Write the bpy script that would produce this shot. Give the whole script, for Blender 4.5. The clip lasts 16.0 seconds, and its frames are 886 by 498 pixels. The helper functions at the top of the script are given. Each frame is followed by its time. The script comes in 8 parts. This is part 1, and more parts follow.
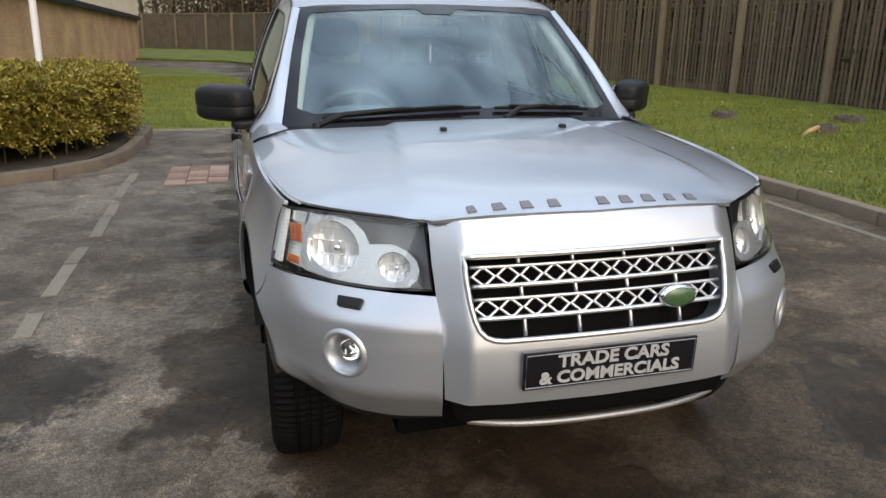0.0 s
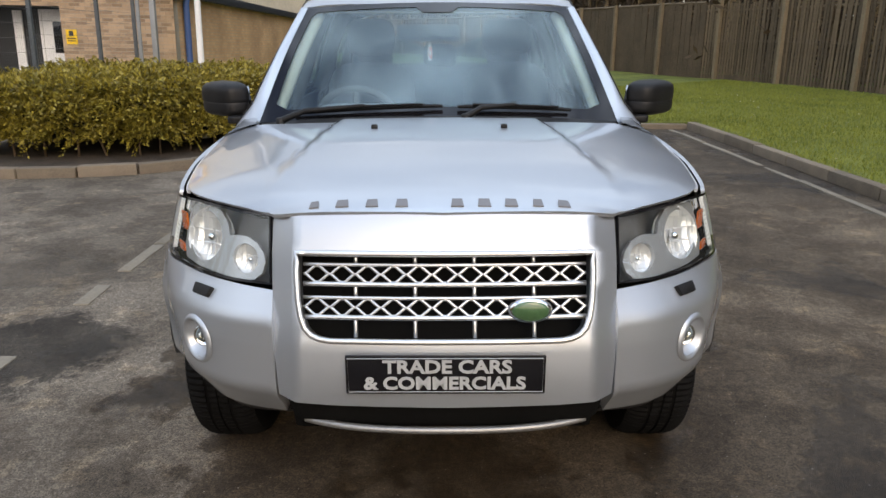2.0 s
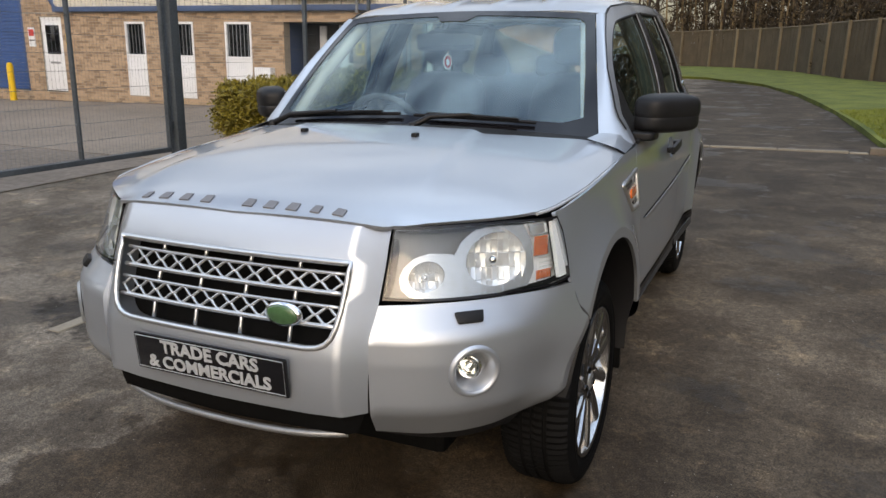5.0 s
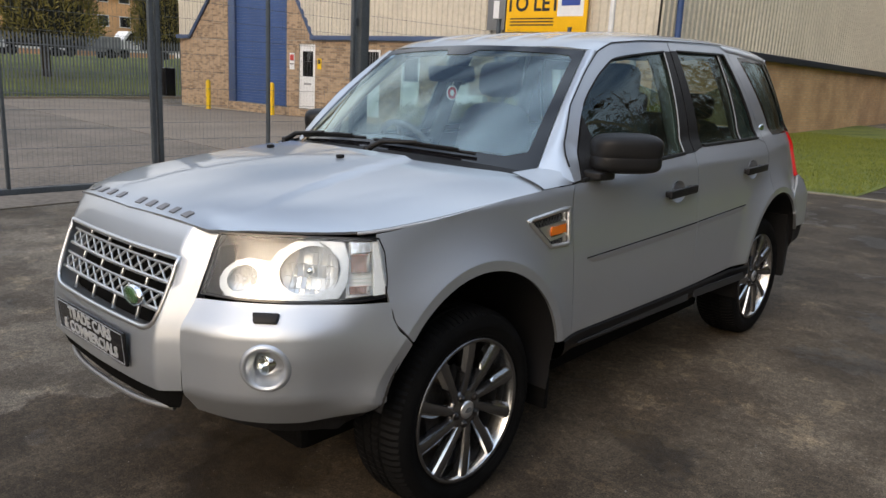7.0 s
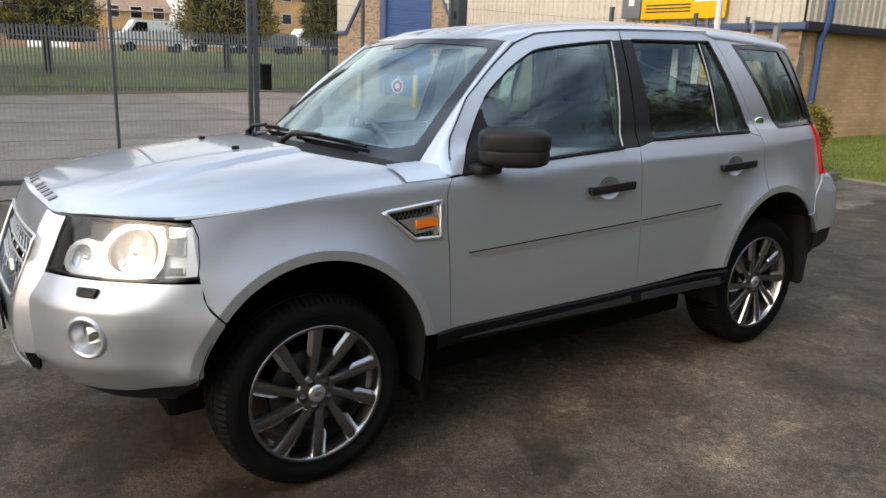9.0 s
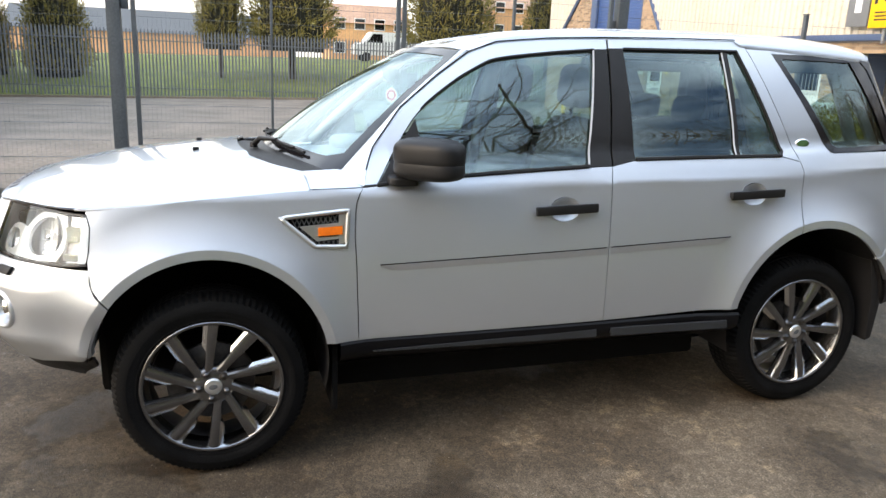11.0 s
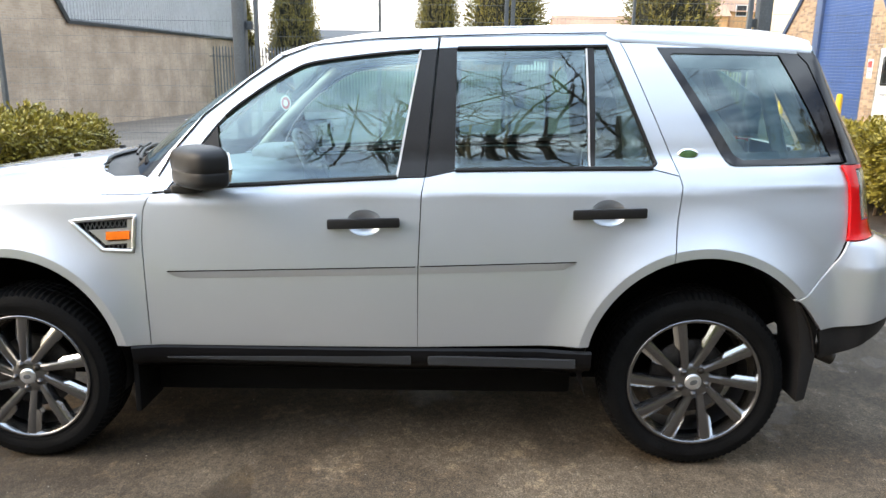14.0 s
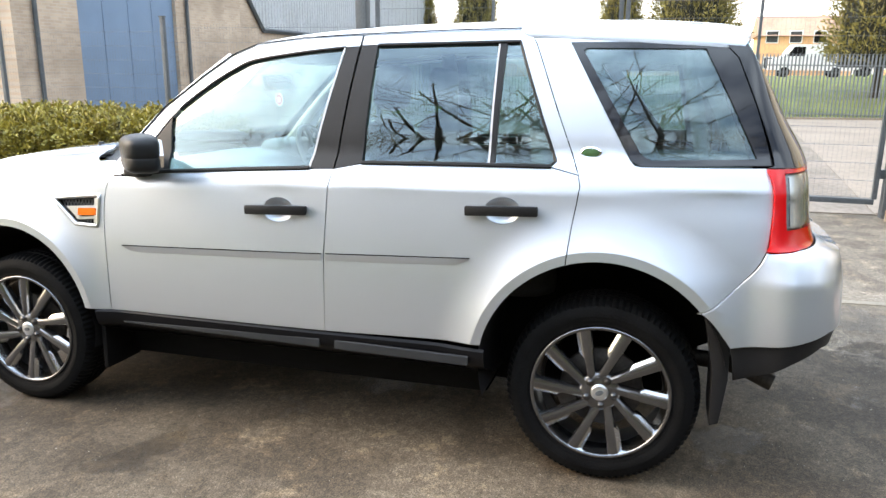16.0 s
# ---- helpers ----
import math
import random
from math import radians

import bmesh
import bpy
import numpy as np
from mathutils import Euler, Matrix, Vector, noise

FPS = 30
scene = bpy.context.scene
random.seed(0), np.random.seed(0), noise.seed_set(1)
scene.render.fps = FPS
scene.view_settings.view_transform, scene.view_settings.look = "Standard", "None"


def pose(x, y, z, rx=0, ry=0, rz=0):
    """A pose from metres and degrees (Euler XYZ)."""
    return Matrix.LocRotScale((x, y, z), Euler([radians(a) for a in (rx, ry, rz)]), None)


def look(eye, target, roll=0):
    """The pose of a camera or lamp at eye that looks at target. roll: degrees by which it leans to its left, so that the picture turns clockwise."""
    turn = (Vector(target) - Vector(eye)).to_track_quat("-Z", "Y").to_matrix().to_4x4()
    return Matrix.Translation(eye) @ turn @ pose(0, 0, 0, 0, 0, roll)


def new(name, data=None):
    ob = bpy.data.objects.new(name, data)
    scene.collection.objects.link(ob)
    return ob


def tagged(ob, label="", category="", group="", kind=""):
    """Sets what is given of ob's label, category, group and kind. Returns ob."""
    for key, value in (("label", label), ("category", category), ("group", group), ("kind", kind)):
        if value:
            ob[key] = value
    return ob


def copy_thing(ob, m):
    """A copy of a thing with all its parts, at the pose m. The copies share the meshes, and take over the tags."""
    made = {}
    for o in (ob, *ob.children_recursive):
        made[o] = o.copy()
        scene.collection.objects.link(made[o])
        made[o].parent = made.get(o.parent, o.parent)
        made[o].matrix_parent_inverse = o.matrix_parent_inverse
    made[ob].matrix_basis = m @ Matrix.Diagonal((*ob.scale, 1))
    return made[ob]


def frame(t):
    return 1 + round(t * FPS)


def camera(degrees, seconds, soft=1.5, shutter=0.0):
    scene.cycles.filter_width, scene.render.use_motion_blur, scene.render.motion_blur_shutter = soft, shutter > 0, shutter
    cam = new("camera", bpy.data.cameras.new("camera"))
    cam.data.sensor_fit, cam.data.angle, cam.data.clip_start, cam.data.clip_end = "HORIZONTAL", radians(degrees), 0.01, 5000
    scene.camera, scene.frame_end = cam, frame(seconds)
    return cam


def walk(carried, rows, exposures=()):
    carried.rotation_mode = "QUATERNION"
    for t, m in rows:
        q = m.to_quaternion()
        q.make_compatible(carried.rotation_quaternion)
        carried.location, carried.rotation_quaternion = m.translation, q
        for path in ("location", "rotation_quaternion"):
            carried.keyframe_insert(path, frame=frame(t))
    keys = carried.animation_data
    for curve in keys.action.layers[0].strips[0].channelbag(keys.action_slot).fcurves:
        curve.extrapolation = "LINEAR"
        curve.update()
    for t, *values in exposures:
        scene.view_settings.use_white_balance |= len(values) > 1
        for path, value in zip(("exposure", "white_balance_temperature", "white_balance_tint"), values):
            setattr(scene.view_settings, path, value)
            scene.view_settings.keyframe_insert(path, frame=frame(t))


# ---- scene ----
cam = camera(62.0, 16.0)
PATH = [
    (0, (-0.933, -2.595, 1.528), (-0.436, -0.744, 0.956), 0.4),
    (0.5, (-0.705, -2.636, 1.517), (-0.315, -0.754, 0.964), -0.4),
    (1, (-0.431, -2.699, 1.517), (-0.221, -0.793, 0.949), 0.5),
    (1.5, (-0.217, -2.697, 1.5), (-0.107, -0.779, 0.944), 0.2),
    (2, (0.0, -2.668, 1.503), (-0.006, -0.749, 0.94), -0.2),
    (2.5, (0.244, -2.668, 1.496), (0.071, -0.757, 0.932), -1.6),
    (3, (0.513, -2.678, 1.494), (0.165, -0.785, 0.951), -1.0),
    (3.5, (0.747, -2.615, 1.476), (0.257, -0.749, 0.948), -0.7),
    (3.7, (0.854, -2.577, 1.483), (0.309, -0.728, 0.95), -0.4),
    (5.8, (1.802, -2.174, 1.48), (0.747, -0.548, 0.989), -0.2),
    (6, (1.96, -2.115, 1.506), (0.814, -0.549, 1.023), 0.1),
    (6.5, (2.183, -1.999, 1.488), (0.953, -0.497, 1.008), 0.9),
    (7, (2.401, -1.819, 1.492), (1.077, -0.391, 1.035), 1.6),
    (7.5, (2.606, -1.652, 1.504), (1.209, -0.295, 1.049), 0.1),
    (8, (2.864, -1.469, 1.516), (1.374, -0.224, 1.038), 0.6),
    (8.5, (3.006, -1.251, 1.503), (1.476, -0.054, 1.028), 0.8),
    (9, (3.15, -1.006, 1.522), (1.541, 0.077, 1.035), 0.7),
    (9.2, (3.211, -0.891, 1.522), (1.559, 0.132, 1.048), -0.1),
    (11.3, (3.605, 0.241, 1.535), (1.722, 0.738, 1.078), 1.2),
    (11.5, (3.62, 0.343, 1.518), (1.726, 0.809, 1.075), 1.0),
    (12, (3.601, 0.644, 1.53), (1.687, 1.008, 1.078), 1.7),
    (12.5, (3.617, 0.918, 1.521), (1.687, 1.186, 1.069), 0.3),
    (13, (3.635, 1.223, 1.536), (1.69, 1.366, 1.092), 0.9),
    (13.5, (3.607, 1.496, 1.519), (1.658, 1.554, 1.074), 0.9),
    (14, (3.586, 1.768, 1.518), (1.637, 1.703, 1.073), -0.1),
    (14.5, (3.61, 2.037, 1.526), (1.67, 1.816, 1.093), -0.3),
    (15, (3.567, 2.328, 1.475), (1.636, 2.025, 1.052), -1.0),
    (15.5, (3.493, 2.57, 1.461), (1.579, 2.184, 1.027), -0.5),
    (16, (3.484, 2.844, 1.481), (1.613, 2.283, 1.05), -0.0),
]
EXPOSURES = [(0.0, -0.06, 8650, 15), (3.7, -0.08, 8400, 15), (6.0, -0.26, 8550, 15), (8.0, -0.28, 8600, 15), (9.0, 0.14, 8650, 15), (11.5, 0.96, 8650, 13), (13.5, 1.16, 8500, 12), (14.5, 1.38, 8450, 12), (16.0, 1.50, 8450, 12)]
walk(cam, [(t, look(eye, target, roll)) for t, eye, target, roll in PATH], EXPOSURES)

# ---- world and sun ----
LEAN = Matrix(((1, 0, 0.020, 0), (0, 1, 0.017, 0), (-0.020, -0.017, 1, 0), (0, 0, 0, 1)))  # true upright: the yard slopes a little
SUN_DIR = Vector((0.20, -0.82, 0.52)).normalized()
world = bpy.data.worlds.new("sky")
scene.world = world
world.use_nodes = True
wn, wl = world.node_tree.nodes, world.node_tree.links
bg = wn["Background"]
sky = wn.new("ShaderNodeTexSky")
sky.sky_type, sky.sun_disc = "NISHITA", False
sky.sun_elevation = math.asin(SUN_DIR.z)
sky.sun_rotation = math.atan2(SUN_DIR.x, SUN_DIR.y)
sky.air_density, sky.dust_density, sky.ozone_density = 1.0, 2.0, 1.0
wtc = wn.new("ShaderNodeTexCoord")
wmap = wn.new("ShaderNodeMapping")
wmap.inputs["Scale"].default_value = (1.0, 1.0, 2.6)
cloud = wn.new("ShaderNodeTexNoise")
cloud.inputs["Scale"].default_value, cloud.inputs["Detail"].default_value = 2.3, 6.0
cramp = wn.new("ShaderNodeValToRGB")
cramp.color_ramp.elements[0].position, cramp.color_ramp.elements[1].position = 0.34, 0.66
cmix = wn.new("ShaderNodeMix")
cmix.data_type = "RGBA"
cmix.inputs["B"].default_value = (9.2, 10.4, 12.0, 1)
wl.new(wtc.outputs["Generated"], wmap.inputs["Vector"])
wl.new(wmap.outputs["Vector"], cloud.inputs["Vector"])
wl.new(cloud.outputs["Fac"], cramp.inputs["Fac"])
wl.new(cramp.outputs["Color"], cmix.inputs["Factor"])
wl.new(sky.outputs["Color"], cmix.inputs["A"])
# a veiled sky: bluer overhead, pale along the horizon
wsep, wrise, wlift = wn.new("ShaderNodeSeparateXYZ"), wn.new("ShaderNodeMapRange"), wn.new("ShaderNodeVectorMath")
wrise.inputs["To Min"].default_value, wrise.inputs["To Max"].default_value = 0.0, 1.0
wtint = wn.new("ShaderNodeMix")
wtint.data_type = "RGBA"
wtint.inputs["A"].default_value, wtint.inputs["B"].default_value = (0.95, 0.91, 0.86, 1), (1.0, 1.32, 1.72, 1)
wlift.operation = "MULTIPLY"
wl.new(wtc.outputs["Generated"], wsep.inputs[0])
wl.new(wsep.outputs["Z"], wrise.inputs["Value"])
wl.new(cmix.outputs["Result"], wlift.inputs[0])
wl.new(wrise.outputs["Result"], wtint.inputs["Factor"])
wl.new(wtint.outputs["Result"], wlift.inputs[1])
# brighter cloud on the sun's side
wdot, wglow, wscale = wn.new("ShaderNodeVectorMath"), wn.new("ShaderNodeMapRange"), wn.new("ShaderNodeVectorMath")
wdot.operation, wscale.operation = "DOT_PRODUCT", "SCALE"
wdot.inputs[1].default_value = SUN_DIR
wglow.inputs["From Min"].default_value, wglow.inputs["From Max"].default_value = -0.9, 1.0
wglow.inputs["To Min"].default_value, wglow.inputs["To Max"].default_value = 0.62, 1.42
wl.new(wtc.outputs["Generated"], wdot.inputs[0])
wl.new(wdot.outputs["Value"], wglow.inputs["Value"])
wl.new(wlift.outputs[0], wscale.inputs[0])
wl.new(wglow.outputs["Result"], wscale.inputs["Scale"])
wl.new(wscale.outputs[0], bg.inputs["Color"])
bg.inputs["Strength"].default_value = 0.149
sun = new("sun", bpy.data.lights.new("sun", "SUN"))
sun.data.energy, sun.data.angle, sun.data.color = 0.80, radians(30), (1.0, 0.82, 0.60)
sun.matrix_world = look(SUN_DIR * 50, (0, 0, 0))

# ---- materials ----
MATS = {}


def material(name, color, rough=0.6, metal=0.0, var=0.15, scale=6.0, fine=60.0, bump=0.0, coat=0.0, tint=None, island=0.0, rand=0.0, spec=0.5):
    """A surface with broad and fine variation of colour and roughness, and fine relief."""
    m = bpy.data.materials.new(name)
    m.use_nodes = True
    n, l = m.node_tree.nodes, m.node_tree.links
    b = n["Principled BSDF"]
    b.inputs["Roughness"].default_value, b.inputs["Metallic"].default_value = rough, metal
    b.inputs["Coat Weight"].default_value, b.inputs["Coat Roughness"].default_value = coat, 0.04
    b.inputs["Specular IOR Level"].default_value = spec
    tc = n.new("ShaderNodeTexCoord")
    broad, small = n.new("ShaderNodeTexNoise"), n.new("ShaderNodeTexNoise")
    broad.inputs["Scale"].default_value, broad.inputs["Detail"].default_value = scale, 4.0
    small.inputs["Scale"].default_value, small.inputs["Detail"].default_value = fine, 3.0
    l.new(tc.outputs["Object"], broad.inputs["Vector"])
    l.new(tc.outputs["Object"], small.inputs["Vector"])
    add = n.new("ShaderNodeMath")
    add.operation = "MULTIPLY_ADD"
    add.inputs[1].default_value = 0.5
    l.new(small.outputs["Fac"], add.inputs[0])
    half = n.new("ShaderNodeMath")
    half.operation = "MULTIPLY"
    half.inputs[1].default_value = 0.5
    l.new(broad.outputs["Fac"], half.inputs[0])
    l.new(half.outputs[0], add.inputs[2])
    last = add.outputs[0]
    if rand or island:
        info = n.new("ShaderNodeNewGeometry") if island else n.new("ShaderNodeObjectInfo")
        mix = n.new("ShaderNodeMath")
        mix.operation = "MULTIPLY_ADD"
        mix.inputs[1].default_value = island or rand
        l.new(info.outputs["Random Per Island" if island else "Random"], mix.inputs[0])
        l.new(last, mix.inputs[2])
        last = mix.outputs[0]
    ramp = n.new("ShaderNodeValToRGB")
    c = Vector(color[:3])
    lo, hi = c * (1 - var), Vector(tint[:3]) if tint else c * (1 + var)
    span = 0.12 + 0.5 * (rand or island)
    mid = 0.5 + 0.5 * (rand or island)
    ramp.color_ramp.elements[0].position, ramp.color_ramp.elements[1].position = max(0, mid - span), min(1, mid + span)
    ramp.color_ramp.elements[0].color, ramp.color_ramp.elements[1].color = (*lo, 1), (*hi, 1)
    l.new(last, ramp.inputs["Fac"])
    l.new(ramp.outputs["Color"], b.inputs["Base Color"])
    if bump:
        bp = n.new("ShaderNodeBump")
        bp.inputs["Strength"].default_value, bp.inputs["Distance"].default_value = bump, 0.01
        l.new(small.outputs["Fac"], bp.inputs["Height"])
        l.new(bp.outputs["Normal"], b.inputs["Normal"])
    MATS[name] = m
    return m


def glass(name, tint, rough=0.0, strength=1.0, haze=0.0, sheen=(1.0, 1.0, 1.0)):
    """Thin tinted glass: it lets light through with a tint and mirrors by its Fresnel share."""
    m = bpy.data.materials.new(name)
    m.use_nodes = True
    n, l = m.node_tree.nodes, m.node_tree.links
    n.remove(n["Principled BSDF"])
    clear, gloss, mix, fr = n.new("ShaderNodeBsdfTransparent"), n.new("ShaderNodeBsdfGlossy"), n.new("ShaderNodeMixShader"), n.new("ShaderNodeLayerWeight")
    clear.inputs["Color"].default_value = (*tint, 1)
    gloss.inputs["Roughness"].default_value, gloss.inputs["Color"].default_value = rough, (*sheen, 1)
    fr.inputs["Blend"].default_value = 0.5
    power, share = n.new("ShaderNodeMath"), n.new("ShaderNodeMath")
    power.operation, share.operation = "POWER", "MULTIPLY_ADD"
    power.inputs[1].default_value = 5.0
    share.inputs[1].default_value, share.inputs[2].default_value = 0.95, 0.046 * strength
    l.new(fr.outputs["Facing"], power.inputs[0])
    l.new(power.outputs[0], share.inputs[0])
    l.new(share.outputs[0], mix.inputs["Fac"])
    l.new(clear.outputs[0], mix.inputs[1])
    l.new(gloss.outputs[0], mix.inputs[2])
    # pale blue diffuse film paints the sky's veil and haze onto the glass
    if haze:
        film, blend, veil, tc = n.new("ShaderNodeBsdfDiffuse"), n.new("ShaderNodeMixShader"), n.new("ShaderNodeTexNoise"), n.new("ShaderNodeTexCoord")
        film.inputs["Color"].default_value = (0.56, 0.69, 0.77, 1)
        veil.inputs["Scale"].default_value, veil.inputs["Detail"].default_value = 3.0, 5.0
        l.new(tc.outputs["Object"], veil.inputs["Vector"])
        amount = n.new("ShaderNodeMath")
        amount.operation = "MULTIPLY"
        amount.inputs[1].default_value = haze * 2.0
        l.new(veil.outputs["Fac"], amount.inputs[0])
        l.new(amount.outputs[0], blend.inputs["Fac"])
        l.new(mix.outputs[0], blend.inputs[1])
        l.new(film.outputs[0], blend.inputs[2])
        l.new(blend.outputs[0], n["Material Output"].inputs["Surface"])
    else:
        l.new(mix.outputs[0], n["Material Output"].inputs["Surface"])
    MATS[name] = m
    return m


PAINT = material("silver_paint", (0.465, 0.50, 0.545), rough=0.41, metal=0.74, var=0.02, scale=2.0, fine=900.0, coat=1.0)
BLACK = material("black_plastic", (0.012, 0.012, 0.013), rough=0.45, var=0.2, fine=300.0, bump=0.08, spec=0.22)
GLOSSBLACK = material("gloss_black", (0.008, 0.008, 0.01), rough=0.08, var=0.1)
BORDER = material("printed_glass_edge", (0.010, 0.010, 0.012), rough=0.06, var=0.1, spec=0.45)
LAMPGREY = material("lamp_grey", (0.42, 0.435, 0.455), rough=0.35, var=0.08)
DASH = material("dash_plastic", (0.17, 0.175, 0.18), rough=0.6, var=0.10)
RUBBER = material("tyre_rubber", (0.006, 0.006, 0.0062), rough=0.62, var=0.35, scale=9.0, fine=160.0, bump=0.15, spec=0.07)
# near-black: shade in gaps, grille, vents, arches and underside put into colour
DARK = material("void_shade", (0.006, 0.006, 0.006), rough=0.9, var=0.1, spec=0.04)
CHROME = material("chrome", (0.82, 0.82, 0.82), rough=0.07, metal=1.0, var=0.02)
SATIN = material("satin_silver", (0.62, 0.63, 0.64), rough=0.28, metal=0.85, var=0.03, fine=400.0)
ALLOY = material("alloy_grey", (0.165, 0.165, 0.17), rough=0.22, metal=0.9, var=0.06, fine=200.0)
ALLOYCUT = material("machined_alloy", (0.54, 0.55, 0.56), rough=0.20, metal=1.0, var=0.04, fine=200.0)
IRON = material("brake_iron", (0.05, 0.044, 0.04), rough=0.55, metal=0.7, var=0.3, fine=80.0)
AMBER = material("amber_lens", (0.80, 0.165, 0.018), rough=0.15, var=0.1, coat=1.0)
REDLENS = material("red_lens", (0.50, 0.006, 0.008), rough=0.10, var=0.08, fine=200.0, spec=0.4)
GREEN = material("badge_green", (0.05, 0.12, 0.05), rough=0.25, var=0.2, coat=1.0)
CLOTH = material("seat_cloth", (0.028, 0.029, 0.032), rough=0.9, var=0.25, fine=220.0, bump=0.2)
BEIGE = material("beige_trim", (0.52, 0.49, 0.42), rough=0.75, var=0.06)
GREYTRIM = material("grey_trim", (0.075, 0.08, 0.085), rough=0.6, var=0.15)
WHITE = material("white_pvc", (0.74, 0.75, 0.76), rough=0.35, var=0.06)
CLEAR = glass("clear_glass", (0.93, 0.96, 0.95), strength=0.8)
SCREEN = glass("screen_glass", (0.78, 0.93, 0.95), strength=3.3, haze=0.015, sheen=(0.80, 0.97, 1.0))
STEPBLACK = material("step_plastic", (0.018, 0.019, 0.022), rough=0.30, var=0.15, fine=200.0, spec=0.45)
SILLBLACK = material("sill_plastic", (0.006, 0.006, 0.007), rough=0.30, var=0.15, fine=200.0, spec=0.10)
TINT = glass("door_glass", (0.54, 0.74, 0.72), strength=2.9, sheen=(0.80, 0.98, 1.0))
PRIVACY = glass("rear_glass", (0.40, 0.56, 0.54), strength=2.9, sheen=(0.80, 0.98, 1.0))
LENS = glass("lamp_lens", (0.94, 0.96, 0.96), strength=1.3, haze=0.012)


# ---- mesh helpers ----
def obj(name, verts, faces, mat, parent=None, label="", normals=None, smooth=False, edges=()):
    me = bpy.data.meshes.new(name)
    me.from_pydata([tuple(map(float, v)) for v in verts], list(edges), [tuple(map(int, f)) for f in faces])
    for mt in mat if isinstance(mat, (list, tuple)) else [mat]:
        me.materials.append(mt)
    if smooth or normals is not None:
        me.polygons.foreach_set("use_smooth", [True] * len(me.polygons))
    me.update()
    if normals is not None:
        me.normals_split_custom_set_from_vertices([tuple(map(float, v)) for v in normals])
    ob = new(name, me)
    ob.parent = parent
    if label:
        ob["label"] = label
    return ob


def part(name, bm, mat, parent, label="", smooth=False):
    """Links a bmesh as one mesh object under a thing or a part."""
    me = bpy.data.meshes.new(name)
    bm.normal_update()
    bm.to_mesh(me)
    bm.free()
    me.materials.append(mat)
    if smooth:
        me.polygons.foreach_set("use_smooth", [True] * len(me.polygons))
        me.set_sharp_from_angle(angle=radians(38))
    ob = new(name, me)
    ob.parent = parent
    if label:
        ob["label"] = label
    return ob


def thing(name, label, category, group="", kind="", at=None):
    ob = new(name)
    if at is not None:
        ob.matrix_basis = at
    return tagged(ob, label, category, group, kind)


def add_box(bm, lo, hi, bevel=0.0, m=None):
    """A box between two corners, its edges bevelled."""
    start = len(bm.verts)
    lo, hi = Vector(lo), Vector(hi)
    r = bmesh.ops.create_cube(bm, size=1.0, matrix=Matrix.LocRotScale((lo + hi) / 2, None, hi - lo))
    vs = r["verts"]
    if bevel:
        es = list({e for v in vs for e in v.link_edges})
        r = bmesh.ops.bevel(bm, geom=es, offset=bevel, segments=2, affect="EDGES", profile=0.6)
        bm.verts.ensure_lookup_table()
        vs = [v for v in bm.verts[start:]] if start else list(bm.verts)
    if m is not None:
        bmesh.ops.transform(bm, matrix=m, verts=vs)
    return vs


def box_part(name, lo, hi, mat, parent, label="", bevel=0.004, m=None):
    bm = bmesh.new()
    add_box(bm, lo, hi, bevel, m)
    return part(name, bm, mat, parent, label, smooth=bevel > 0)


def tube(path, radius, sides=10, closed=False, caps=True):
    """Vertices and faces of a tube along a path; radius may be one number or one per point."""
    pts = [Vector(p) for p in path]
    n = len(pts)
    rad = radius if isinstance(radius, (list, tuple)) else [radius] * n
    verts, faces = [], []
    up = Vector((0.13, 0.21, 0.97))
    for i, p in enumerate(pts):
        a, b = pts[i - 1] if i or closed else p, pts[(i + 1) % n] if i < n - 1 or closed else p
        d = (b - a).normalized()
        s = d.cross(up)
        s = s.normalized() if s.length > 1e-4 else Vector((1, 0, 0))
        u = s.cross(d)
        for k in range(sides):
            a2 = 2 * math.pi * k / sides
            verts.append(p + (s * math.cos(a2) + u * math.sin(a2)) * rad[i])
    rows = n if closed else n - 1
    for i in range(rows):
        for k in range(sides):
            k2, j = (k + 1) % sides, (i + 1) % n
            faces.append((i * sides + k, i * sides + k2, j * sides + k2, j * sides + k))
    if caps and not closed:
        faces.append(tuple(range(sides - 1, -1, -1)))
        faces.append(tuple((n - 1) * sides + k for k in range(sides)))
    return verts, faces


def tube_part(name, path, radius, mat, parent, label="", sides=10, closed=False):
    v, f = tube(path, radius, sides, closed)
    ob = obj(name, v, f, mat, parent, label, smooth=True)
    ob.data.set_sharp_from_angle(angle=radians(50))
    return ob


def lathe(profile, segs=64, turn=None):
    """A profile of (x, r) turned about the x axis."""
    verts, faces = [], []
    n = len(profile)
    for i in range(segs):
        a = 2 * math.pi * i / segs
        for x, r in profile:
            rr = turn(i, x, r) if turn else r
            verts.append((x, rr * math.cos(a), rr * math.sin(a)))
    for i in range(segs):
        j = (i + 1) % segs
        for k in range(n - 1):
            faces.append((i * n + k, j * n + k, j * n + k + 1, i * n + k + 1))
    return verts, faces


def merge(*meshes):
    verts, faces = [], []
    for v, f in meshes:
        o = len(verts)
        verts += list(v)
        faces += [tuple(i + o for i in q) for q in f]
    return verts, faces


def turned(mesh, m):
    return [m @ Vector(v) for v in mesh[0]], mesh[1]


